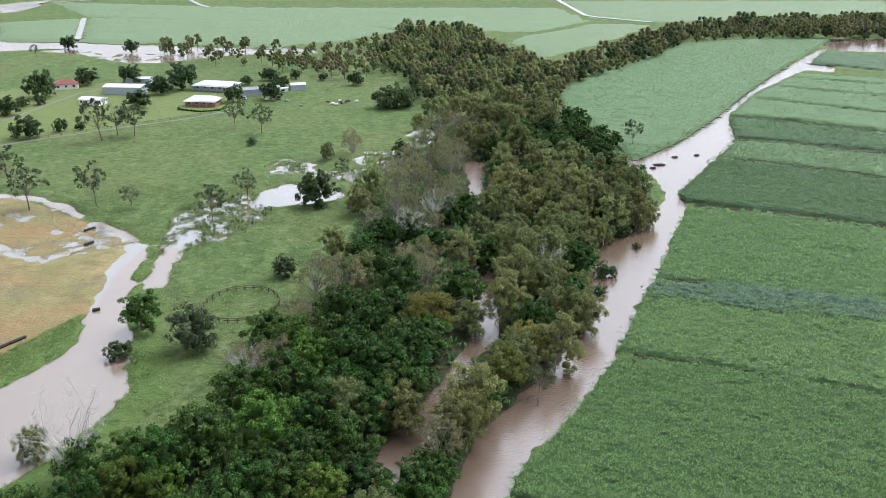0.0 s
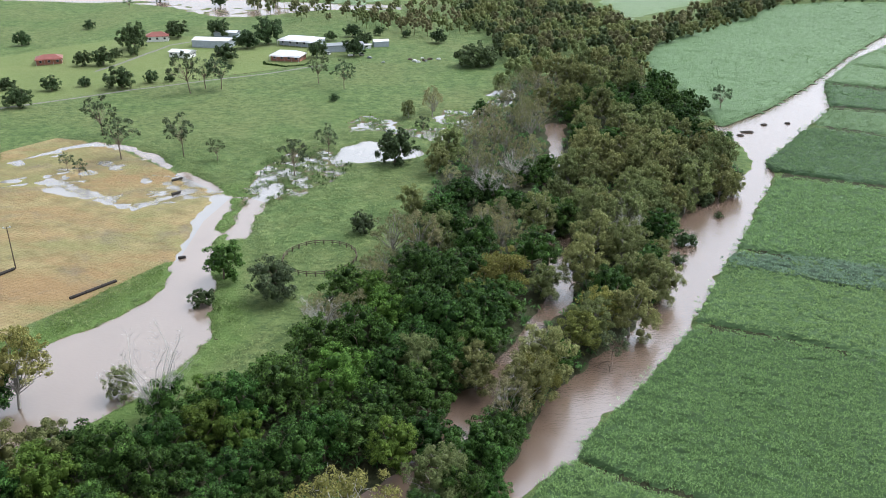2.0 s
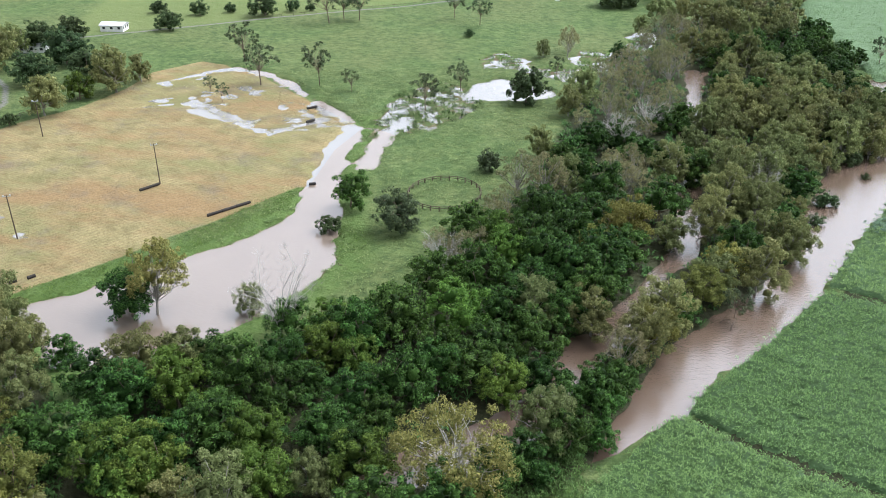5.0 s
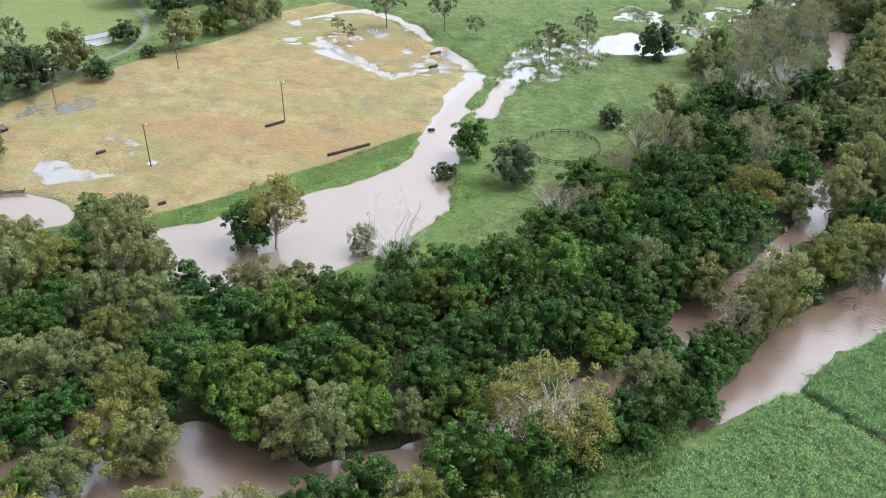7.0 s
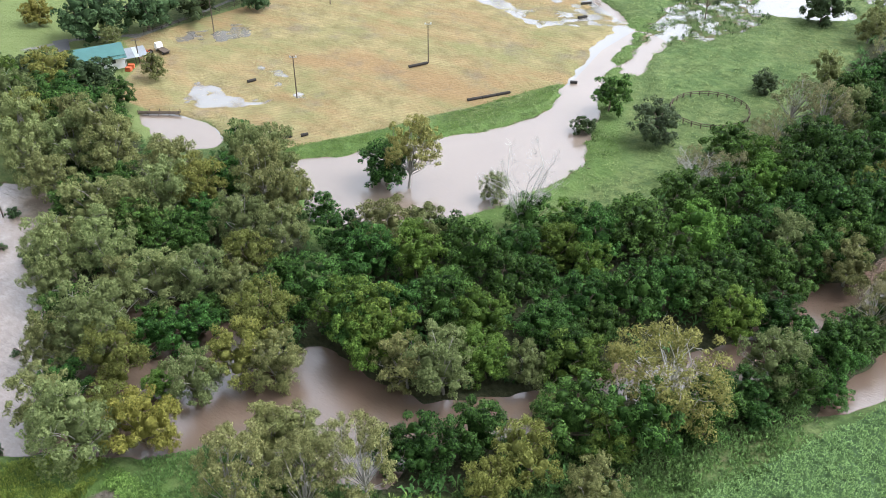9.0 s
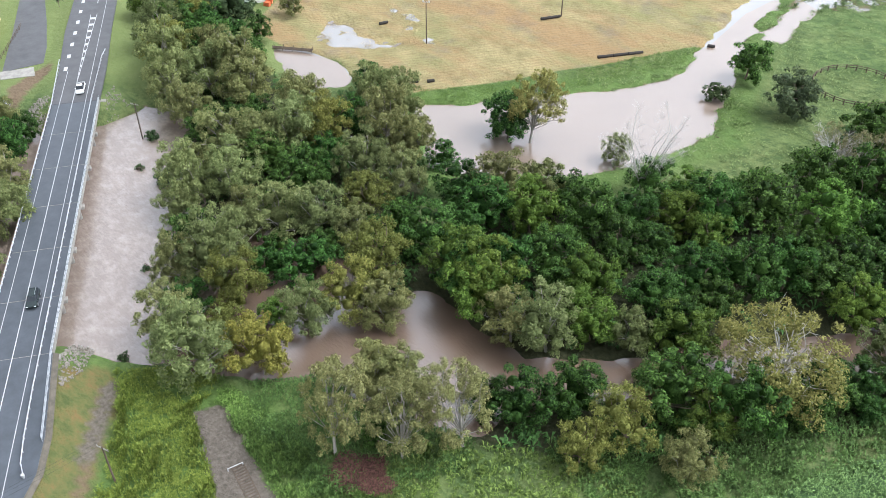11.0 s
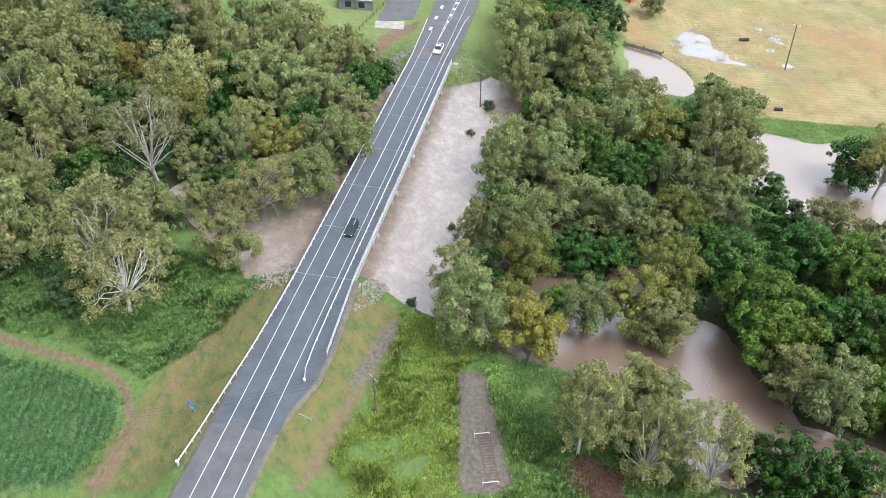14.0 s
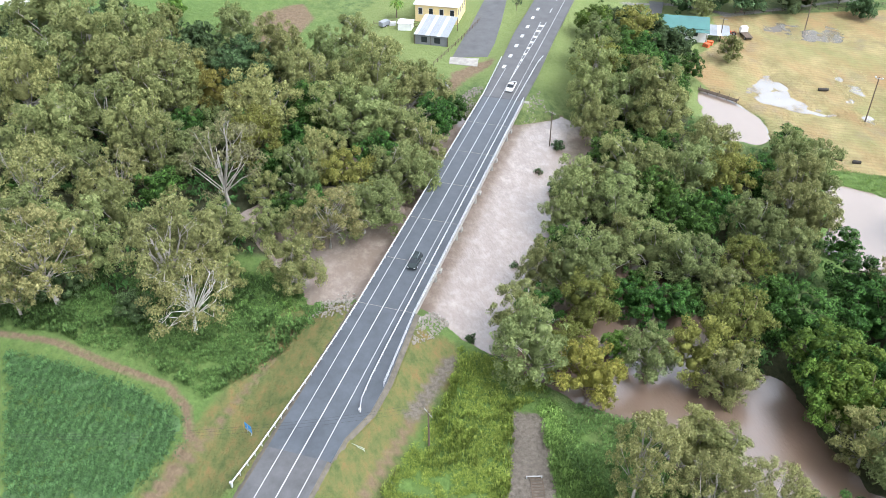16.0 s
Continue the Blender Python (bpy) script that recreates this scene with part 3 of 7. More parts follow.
GUM_2 = [
    (-160, -39, 6.2), (-160, 42, 5.3), (-141, 93, 5.7), (-137, 98, 5.7), (-124, 115, 5.7), (-147, 88, 5.8),
    (-171, 24, 5.2), (18, 177, 5.0), (-145, 108, 5.4), (-181, -11, 6.0), (-183, -5, 5.4), (-179, 44, 6.1),
    (27, 183, 5.5), (-138, 124, 4.8), (-165, 91, 4.9), (-190, -14, 6.9), (-189, 32, 7.0), (-162, 106, 6.4),
    (-190, -39, 7.0), (-193, -31, 7.1), (-195, 15, 7.1), (-160, 116, 5.1), (-175, 94, 5.8), (-172, 102, 5.8),
    (-168, 109, 6.6), (-201, -22, 7.3), (-196, 51, 6.2), (18, 205, 5.2), (-205, 27, 6.7), (-208, -2, 6.0),
]
GUM_3 = [
    (-203, 46, 6.7), (-178, 108, 6.0), (-185, 100, 6.4), (-219, -5, 7.8), (-220, -16, 8.6),
    (-23, 220, 5.0), (-217, 42, 5.1), (20, 220, 6.0), (-220, -41, 7.9), (36, 226, 5.7), (25, 228, 6.2),
    (-204, 109, 5.8), (-235, -23, 9.1), (-239, -39, 8.5), (33, 241, 5.1), (-198, 149, 3.1), (-248, 17, 5.2),
    (-249, -14, 7.0), (44, 246, 3.9), (-249, -33, 9.6), (26, 251, 6.0), (38, 253, 5.7), (-262, 15, 4.6),
    (36, 263, 7.0), (45, 262, 5.9), (24, 273, 7.2), (-229, 160, 2.9), (19, 288, 6.7), (35, 287, 7.0),
]
GUM_4 = [
    (70, 286, 6.5), (55, 290, 7.7), (63, 291, 6.1), (-226, 210, 6.8), (47, 308, 8.1), (29, 313, 7.3),
    (23, 315, 6.0), (-208, 244, 6.1), (67, 320, 5.8), (40, 333, 8.0), (47, 335, 6.0), (-199, 274, 6.9),
    (59, 341, 6.6), (-197, 288, 4.3), (24, 349, 7.4), (-50, 363, 3.2), (36, 365, 8.7), (14, 375, 8.8),
    (-262, 287, 9.4), (-268, 307, 6.9), (32, 413, 8.3), (-284, 302, 7.0), (19, 436, 8.7), (-207, 656, 5.5),
]
BUSH = [
    (-229, 394, 4.6), (-252, 393, 4.2), (-238, 380, 3.6), (-217, 404, 3.2), (-240, 448, 5.0), (-303, 498, 5.2), (-287, 553, 4.0),
    (-47, 302, 7.2),
    (-110, 38, 1.2), (-135, -19, 3.6), (-128, 54, 0.9), (-145, -33, 4.5), (-150, 74, 3.2), (-160, 73, 1.1),
    (-169, 82, 1.7), (-80, 188, 3.3), (45, 225, 2.3), (49, 238, 3.5), (63, 261, 1.5), (61, 272, 3.1),
    (-213, 232, 2.8), (-88, 388, 2.4), (-197, 402, 7.2), (-179, 417, 2.4), (-187, 414, 3.7), (-229, 450, 6.1),
    (-223, 474, 3.8), (-231, 470, 3.5),
]
ROUND = [
    (-61, 191, 6.2), (-47, 236, 3.8),
]
DRY_GUM = [
    (-1, 142, 4.0), (-166, 2, 8.1),
    (-47, 178, 3.4), (-39, 202, 3.3), (-27, 215, 5.4), (-35, 217, 5.9), (-7, 234, 6.9), (-5, 274, 5.7),
    (-24, 277, 3.1), (-16, 284, 4.9), (-13, 291, 6.0), (1, 305, 5.9), (-18, 317, 6.5), (-9, 319, 7.6),
    (3, 333, 5.5), (3, 349, 7.0), (-3, 349, 6.6), (-40, 371, 6.5), (-4, 384, 6.5), (2, 402, 8.1),
]
SPINDLY = [
    (22, 171, 3.6), (-250, 104, 1.7), (-81, 286, 5.3), (-156, 276, 2.6), (-113, 297, 3.3), (-74, 311, 4.8),
    (-251, 210, 5.6), (-128, 302, 5.6), (-165, 284, 2.7), (-151, 298, 6.4), (-41, 339, 3.3), (-170, 324, 6.2),
    (87, 386, 4.3), (-88, 410, 5.6), (-160, 395, 7.4), (-148, 405, 6.4), (-103, 420, 5.2), (-156, 405, 6.4),
    (-296, 636, 3.7),
]
WIDE = [
    (-27, 469, 10.7),
]
WATTLE = [
    (-89, 72, 4.9), (-106, 59, 5.1), (-92, 80, 5.6), (-108, 94, 4.6), (-163, 29, 5.7), (-133, 105, 5.8),
    (-181, 10, 6.1), (-10, 186, 4.2), (-3, 196, 6.4), (-192, 103, 5.5), (-212, 125, 6.1),
]
BRIGHT = [
    (-225, 119, 5.0), (-216, 117, 4.6),
    (-74, 87, 5.5), (-60, 103, 4.6), (-282, -1, 3.9), (-207, 263, 5.0),
]
PALE = [
     (-137, -12, 8.1), (-140, -39, 4.6),
    (-143, -33, 7.9), (-147, 16, 4.6), (-146, 20, 5.8), (-171, -37, 7.1), (-175, -20, 5.0),
]
GOLDEN = [
    (-91, 52, 5.6), (-210, 4, 6.3), (-262, 157, 4.2),
]
GREAT_PALE = [
    (-24, 103, 8.9),
]
TALL = [
    (-102, 140, 5.9),
]
BARE = [
    (-71, 136.5, 6.1), (-45, 173, 3.4), (31, 236, 4.2), (-10, 262, 4.4), (-2, 282, 4.0),
]

# The road: a straight line over the bridge, s metres along it and w metres to its right
ROAD_AT, ROAD_ALONG = Vector((-92.0, 4.6)), Vector((-0.815, 0.580)).normalized()
ROAD_RIGHT = Vector((ROAD_ALONG.y, -ROAD_ALONG.x))
ROAD_Z, SPAN_0, SPAN_1 = 4.0, 34.0, 122.0


def on_road(s, w, z=0.0):
    p = ROAD_AT + ROAD_ALONG * s + ROAD_RIGHT * w
    return (p.x, p.y, z)


def road_pose(s, w, z=0.0, turn=0.0):
    """x across to the right, y along the road."""
    a = math.degrees(math.atan2(-ROAD_ALONG.x, ROAD_ALONG.y))
    return pose(*on_road(s, w, z), 0, 0, a + turn)


def smooth_step(v, a, b):
    t = np.clip((v - a) / (b - a), 0, 1)
    return t * t * (3 - 2 * t)


def spread(rows):
    """Puts rows of (value, step) limits into one uneven axis."""
    axis = []
    for a, b, step in rows:
        axis += list(np.arange(a, b, step))
    return np.array(axis + [rows[-1][1]])


SIDE_ROAD = [(-214, 71), (-219.5, 82.5), (-228, 88), (-243.9, 96.5), (-263, 106), (-330, 150), (-334, 142), (-264, 98.5), (-244.6, 86.7), (-222.5, 68)]
OPEN_WATER = [CANE_CHANNEL, CHANNEL_TAIL, CREEK_LOW, RIVER, RIVER_UP, PADDOCK, POND, WEIRPOND, FAR_LAGOON, NORTH_EAST_POOL, LANE_FAR]
CREEKS = [(CREEK_MID, 3.6), (CREEK_MID2, 4.8), (DRAIN, 1.5), (DRAIN2, 0.9), (SWALE, 2.5)]
PUDDLED = [(DIAMOND_WET, 0.10), (DIAMOND_STRIP, 0.0), (PUDDLE_D, 0.0), (PUDDLE_E, -0.08), (PUDDLE_F, -0.12), (SWALE_WET, 0.03), (PUDDLE_G, 0.0), (LAGOON_MARSH, -0.06), (WOODS_WET, -0.01), (PUDDLE_A, -0.12), (PUDDLE_B, 0.05), (PUDDLE_C, 0.09)]


def land(x, y):
    """The ground's height over the flood level."""
    h = 0.75 + 0.22 * soft_noise(x, y, 31, 1) + 0.10 * soft_noise(x, y, 7, 2) + 0.05 * soft_noise(x, y, 2.3, 3)
    # the higher bank that the road and the lane stand on
    bank = smooth_step(-to_line(x, y, [(-75, 12), (-95, 22), (-112, 8), (-104, -20), (-140, -60)]), -34, -14)
    h = h + 0.15 * bank
    s = (x - ROAD_AT.x) * ROAD_ALONG.x + (y - ROAD_AT.y) * ROAD_ALONG.y
    w = (x - ROAD_AT.x) * ROAD_RIGHT.x + (y - ROAD_AT.y) * ROAD_RIGHT.y
    h = h + 1.7 * smooth_step(s, 122, 146) * (1 - smooth_step(np.abs(w + 12), 26, 48)) * (1 - smooth_step(s, 330, 420))
    for ring, level in PUDDLED:
        d = inside(x, y, ring)
        u, v = 0.81 * x - 0.59 * y, 0.59 * x + 0.81 * y
        low = level + 0.10 * soft_noise(x, y, 6, 11) + 0.14 * soft_noise(u / 5, v, 1.5, 12) + 0.08 * soft_noise(x, y, 1.9, 14)
        k = smooth_step(d + 2.0 * soft_noise(x, y, 6, 13), -3, 2)
        h = h * (1 - k) + low * k
    k = smooth_step(inside(x, y, SIDE_ROAD), -13, -4)
    h = h * (1 - k) + 2.55 * k
    wander = 1.3 * soft_noise(x, y, 9, 21) + 1.2 * soft_noise(x, y, 3.1, 22)
    for ring in OPEN_WATER:
        d = inside(x, y, ring) + wander
        h = np.minimum(h, 0.75 - 0.55 * np.clip(d + 1.4, -12, 3.5))
    for line, half in CREEKS:
        d = half - to_line(x, y, line) + wander
        h = np.minimum(h, 0.75 - 0.55 * np.clip(d + 1.4, -12, 3.5))
    # the road's embankment, broken by the bridge
    past = np.minimum(np.abs(s - SPAN_0), np.abs(s - SPAN_1))
    gap = np.where((s > SPAN_0) & (s < SPAN_1), past, 0)
    fill = ROAD_Z - 0.3 - np.clip(np.abs(w) - 6.5, 0, 99) / 2.4 - gap / 1.6
    return np.maximum(h, fill)


def ground_sheet():
    xs = spread([(-2800, -800, 160), (-800, -420, 12), (-420, -262, 2.6), (-262, 100, 1.7), (100, 330, 2.6), (330, 900, 14), (900, 2800, 160)])
    ys = spread([(-2600, -300, 160), (-300, -60, 10), (-60, 340, 1.7), (340, 720, 2.6), (720, 1300, 14), (1300, 4200, 160)])
    gx, gy = np.meshgrid(xs, ys)
    z = land(gx, gy)
    verts = np.stack((gx, gy, z), -1).reshape(-1, 3)
    ids = np.arange(gx.size).reshape(gx.shape)
    faces = np.stack((ids[:-1, :-1], ids[:-1, 1:], ids[1:, 1:], ids[1:, :-1]), -1).reshape(-1, 4)
    me = mesh_of("ground", verts, faces, GROUND, True)

    def zone(name, value):
        a = me.attributes.new(name, "FLOAT", "POINT")
        a.data.foreach_set("value", np.clip(value, 0, 1).astype(np.float32).ravel())

    step = lambda d, soft: smooth_step(d, -soft, soft)
    w = (gx - ROAD_AT.x) * ROAD_RIGHT.x + (gy - ROAD_AT.y) * ROAD_RIGHT.y
    s = (gx - ROAD_AT.x) * ROAD_ALONG.x + (gy - ROAD_AT.y) * ROAD_ALONG.y
    dry = step(inside(gx, gy, SPORTS_FIELD), 1.5)
    verge = np.maximum(step(inside(gx, gy, VERGE_L) + 2.5, 2), step(inside(gx, gy, VERGE_R) + 2, 2))
    zone("dry", dry)
    pitch = [(-180, 250), (-176, 268), (-128, 247), (-134, 236)]
    zone("worn", np.maximum(0.8 * step(0.35 - to_line(gx, gy, pitch, True), 0.9), 0.7 * step(0.5 - to_line(gx, gy, [(-134, 236), (-120, 227.6), (-99, 218.4)]), 0.9)))
    zone("verge", 0.95 * verge)
    zone("lawn", np.maximum(np.maximum(step(inside(gx, gy, [(-330, 300), (-305, 314), (-268, 290), (-244, 262), (-240, 238), (-240, 222), (-300, 230)]), 4), step(inside(gx, gy, [(-270, 335), (-193, 400), (-119, 460), (-112, 505), (-240, 545), (-310, 450)]), 4)), smooth_step(s, 125, 140) * (np.abs(w) < 60)))
    lanes = 0.8 - to_line(gx, gy, DIRT_LANE)
    rut = np.maximum(1.2 - to_line(gx, gy, [(-78, 8), (-92, 20.5), (-106, 32)]), 1.0 - to_line(gx, gy, [(-86, -22), (-110, -2), (-125, 11)]))
    bare = np.max([step(inside(gx, gy, q), 1.5) for q in ([(-268, 19), (-281, 27), (-284, 41), (-269, 42), (-255, 33), (-252, 20)], [(-200, 62), (-208, 73), (-213, 82), (-219, 85), (-217, 79), (-213, 69)])], axis=0)
    mud = np.maximum(np.maximum(step(lanes, 1.1), 0.75 * step(rut, 1.0)), 0.8 * bare)
    shore = smooth_step(-z, -0.16, 0.0)
    # woods floor and creek banks: litter painted with the trees' shade
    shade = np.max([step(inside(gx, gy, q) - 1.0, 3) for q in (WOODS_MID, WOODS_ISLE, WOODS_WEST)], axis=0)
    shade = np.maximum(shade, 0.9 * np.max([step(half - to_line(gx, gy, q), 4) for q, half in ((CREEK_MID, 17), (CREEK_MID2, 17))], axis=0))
    # ground below cane: shadow lines between the blocks painted dark
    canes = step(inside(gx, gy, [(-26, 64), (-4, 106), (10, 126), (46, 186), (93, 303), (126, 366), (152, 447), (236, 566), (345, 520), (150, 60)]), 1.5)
    zone("shaded_litter", np.maximum(shade, canes))
    zone("mud", np.maximum(mud, np.maximum(0.65 * shore * (1 - dry), step(1.0 - to_line(gx, gy, MUDLANE), 2) * 0.55)))
    lanes = [[(-229, 168), (-228, 209), (-226, 220), (-225.4, 234), (-231, 252), (-244, 269), (-279, 296), (-310, 323)], [(-227, 435), (-221, 460), (-214, 507), (-200, 524)], [(-260, 340), (-193, 398), (-174, 412), (-140, 435), (-111, 461)], [(-246, 140), (-244, 156), (-230, 170)]]
    pebbles = step(1.6 - to_line(gx, gy, [(-95, 22.6), (-100, 27.6), (-105.5, 33)]), 1.0)
    zone("gravel", np.maximum(step(inside(gx, gy, TRACK), 0.8), 0.8 * pebbles))
    zone("pale_lane", np.max([0.85 * step(1.2 - to_line(gx, gy, q), 1.2) for q in lanes], axis=0))
    strip = 0.75 * step(8.0 + inside(gx, gy, PADDOCK), 3) * (1 - dry)
    zone("lush", np.maximum(np.maximum(step(inside(gx, gy, LUSH_NEAR), 2), strip), 0.7 * smooth_step(-gy, -60, -30)))
    return tagged(new("ground", me), "flat flood plain of green pasture, mown dry turf and mud", "ground", kind="structure")


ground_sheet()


def water_sheet(name, mat, ring, z, label):
    me = mesh_of(name, [(*p, z) for p in ring], [list(range(len(ring)))], mat)
    return tagged(new(name, me), label, "water", kind="structure")


river_edge = [(-114, 62), (-100, 30), (-130, -20), (-330, -20), (-330, 60), (-192, 96), (-150, 90)]
water_sheet("water", WATER, [(-520, -60), (420, -60), (420, 1100), (-520, 1100)], 0.0, "still brown flood water lying over low ground")
water_sheet("water_flood", STILL_WATER, [(-107, 117), (-97, 119), (-81, 129), (-64, 147), (-54, 155), (-52, 171), (-52, 194), (-42, 209), (-35, 237), (-35, 253), (-32, 298), (-40, 340), (-100, 640), (-520, 1000), (-520, 120), (-227, 122), (-190, 118), (-150, 117)], 0.004, "pale standing flood water beside the mown field")
water_sheet("water_field", CLEAR_WATER, SPORTS_FIELD, 0.008, "rain puddles lying on the mown field")
water_sheet("water_pasture", CLEAR_WATER, [(-96, 266), (-66, 250), (-30, 262), (6, 350), (4, 430), (-30, 430), (-90, 380)], 0.008, "shallow sheets of water lying in the pasture")
water_sheet("water_river", RIVER_WATER, river_edge, 0.012, "fast rippled brown river in flood under the bridge")


# ---- sugar cane ----
def tufts(x, y, z, rs, blades, length, width, lift=0.75, droop=0.25):
    """Plants of arching blades: one folded four-cornered blade each."""
    k = len(x)
    a = rs.uniform(0, 2 * np.pi, (k, blades))
    ln = length * rs.uniform(0.7, 1.25, (k, blades))
    up = lift * rs.uniform(0.6, 1.25, (k, blades))
    wd = width * rs.uniform(0.7, 1.3, (k, blades))
    dx, dy = np.cos(a), np.sin(a)
    bx, by, bz = x[:, None] + 0.12 * dx, y[:, None] + 0.12 * dy, np.broadcast_to(z[:, None], a.shape)
    mx, my, mz = bx + dx * ln * 0.5, by + dy * ln * 0.5, bz + up * ln
    tx, ty, tz = bx + dx * ln * 1.0, by + dy * ln * 1.0, bz + (up - droop) * ln
    px, py = -dy * wd / 2, dx * wd / 2
    v = np.stack([np.stack((bx, by, bz), -1), np.stack((mx + px, my + py, mz), -1), np.stack((tx, ty, tz), -1), np.stack((mx - px, my - py, mz), -1)], 2).reshape(-1, 3)
    return v, np.arange(len(v)).reshape(-1, 4)


FIELD_DRAINS = [[(221, 551), (271, 527), (345, 490)], [(206, 523), (254, 493), (330, 445)], [(180, 487), (235, 452), (310, 404)]]
FAR_LANES = [[(131, 1060), (142, 885), (153, 868), (196, 832)], [(-350, 866), (-300, 722)], [(-470, 1000), (-360, 1060)], [(-300, 1050), (-268, 985), (-250, 957)]]


def to_water(ring):
    """Draws corners that lie near the flooded lane out to its edge."""
    out = []
    for x, y in ring:
        d = lambda a, b: float(inside(np.array([a]), np.array([b]), CANE_CHANNEL)[0])
        k = d(x, y)
        if -9 < k < 1:
            g = Vector((d(x + 0.3, y) - k, d(x, y + 0.3) - k)) / 0.3
            move = min(2.8, max(0.0, -k - 0.2))
            x, y = x + g.x * move, y + g.y * move
        out.append((x, y))
    return out


def cane_block(ring, mat, top, tall, cell, seed, density=0.0, blades=6, width=0.16, label="dense block of tall green sugar cane", reach=0.8):
    """A block of cane: a lumpy canopy over its whole outline with drooping blades on top."""
    rs = np.random.RandomState(seed)
    ring = to_water(ring)
    px, py = [p[0] for p in ring], [p[1] for p in ring]
    xs, ys = np.arange(min(px) - cell, max(px) + 2 * cell, cell), np.arange(min(py) - cell, max(py) + 2 * cell, cell)
    gx, gy = np.meshgrid(xs, ys)
    gx, gy = gx + rs.uniform(-0.25, 0.25, gx.shape) * cell, gy + rs.uniform(-0.25, 0.25, gy.shape) * cell
    d = inside(gx, gy, ring)
    for lane in FAR_LANES if cell > 5 else FIELD_DRAINS:
        d = np.minimum(d, to_line(gx, gy, lane) - (4.0 if cell > 5 else 1.3))
    # draw the sheet's rim onto the outline
    e = 0.2
    nx, ny = (inside(gx + e, gy, ring) - inside(gx - e, gy, ring)) / (2 * e), (inside(gx, gy + e, ring) - inside(gx, gy - e, ring)) / (2 * e)
    rim = 0.25 * cell + 0.25 if cell < 3 else 0.0
    pull = np.where((d < rim) & (d > rim - 1.2 * cell), -d, np.where((d >= rim) & (d < rim + 0.75 * cell), 0.3 - d, 0.0)) if cell < 5 else 0.0
    gx, gy = gx + nx * pull, gy + ny * pull
    lump = 0.42 * soft_noise(gx, gy, 1.6, seed + 2) + 0.22 * soft_noise(gx, gy, 3.1, seed) + 0.25 * soft_noise(gx, gy, 14, seed + 1) + 0.12 * rs.uniform(-1, 1, gx.shape)
    z = np.where(d >= rim, tall * (0.82 + 0.18 * smooth_step(d, 0, 2 * cell)) + lump - (0.85 if density > 0.3 else 0.35), 0.2)
    ids = np.arange(gx.size).reshape(gx.shape)
    faces = np.stack((ids[:-1, :-1], ids[:-1, 1:], ids[1:, 1:], ids[1:, :-1]), -1).reshape(-1, 4)
    keep = (z.ravel()[faces] > 0.5).any(1)
    faces = faces[keep]
    used, back = np.unique(faces, return_inverse=True)
    verts, faces = np.stack((gx, gy, z), -1).reshape(-1, 3)[used], back.reshape(-1, 4)
    flat_faces = len(faces)
    if density:
        k = int(density * (max(px) - min(px)) * (max(py) - min(py)))
        x, y = rs.uniform(min(px), max(px), k), rs.uniform(min(py), max(py), k)
        row = np.array((0.36, 0.93))
        along = x * row[0] + y * row[1]
        off = (np.round(along / 1.55) * 1.55 - along) * (0.3 if reach < 0.7 else 0.6)
        x, y = x + off * row[0], y + off * row[1]
        ok = (inside(x, y, ring) > 0.5) & (x < 0.53 * y + 16)
        x, y = x[ok], y[ok]
        base = tall - 0.75 + 0.42 * soft_noise(x, y, 1.6, seed + 2) + 0.22 * soft_noise(x, y, 3.1, seed) + 0.25 * soft_noise(x, y, 14, seed + 1)
        ex, ey = [], []
        for (ax, ay), (bx, by) in zip(ring, ring[1:] + ring[:1]):
            m = int(math.hypot(bx - ax, by - ay) / (0.30 + 0.0016 * (abs(ay) + abs(by))))
            f = rs.uniform(0, 1, m)
            ex += list(ax + (bx - ax) * f + rs.normal(0, 0.7, m))
            ey += list(ay + (by - ay) * f + rs.normal(0, 0.7, m))
        ex, ey = np.array(ex), np.array(ey)
        ok = ex < 0.53 * ey + 16
        ex, ey = ex[ok], ey[ok]
        wet = to_line(ex, ey, CANE_CHANNEL, True) < 7
        base = np.concatenate((base, np.where(wet, rs.uniform(0.2, tall - 0.6, len(ex)), rs.uniform(0.0, 0.7, len(ex)))))
        tv, tf = tufts(np.concatenate((x, ex)), np.concatenate((y, ey)), base + 0.75 * (0.8 - reach), rs, blades, reach, width, 0.7, 0.3)
        faces = np.concatenate((faces, tf + len(verts)))
        verts = np.concatenate((verts, tv))
    me = mesh_of("cane_field", verts, faces, mat)
    me.materials.append(top)
    me.polygons.foreach_set("material_index", (np.arange(len(faces)) < flat_faces).astype(np.int32))
    return tagged(new("cane_field", me), label, "sugar cane", "blocks of sugar cane", "stuff")


cane_block(BLOCK_A, CANE, TOP_CANE, 2.3, 1.3, 31, 4.6, 6, 0.13, reach=0.62)
cane_block(BLOCK_B, CANE, TOP_CANE, 2.3, 1.3, 32, 3.8, 6, 0.14, reach=0.64)
cane_block(BLOCK_C, CANE, TOP_MID, 2.3, 1.4, 33, 2.4, 6, 0.17, reach=0.66)
cane_block([(62, 228.5), (83, 228), (102, 223.5), (123, 216.5), (117, 204), (92, 209), (73, 215), (57, 220.5)], CANE_BLUE, TOP_BLUE, 2.75, 1.4, 43, 1.5, 7, 0.22, "strip of bluish green younger sugar cane")
cane_block(BLOCK_D, CANE, TOP_MID, 2.3, 1.8, 34, 1.3, 7, 0.2)
cane_block(BLOCK_E, CANE_DARK, TOP_DARK, 2.5, 2.0, 35, 0.9, 7, 0.2, "darker green block of tall sugar cane")
cane_block(BLOCK_F, CANE_WIDE, TOP_WIDE, 2.2, 2.4, 36, 0.5, 6, 0.26)
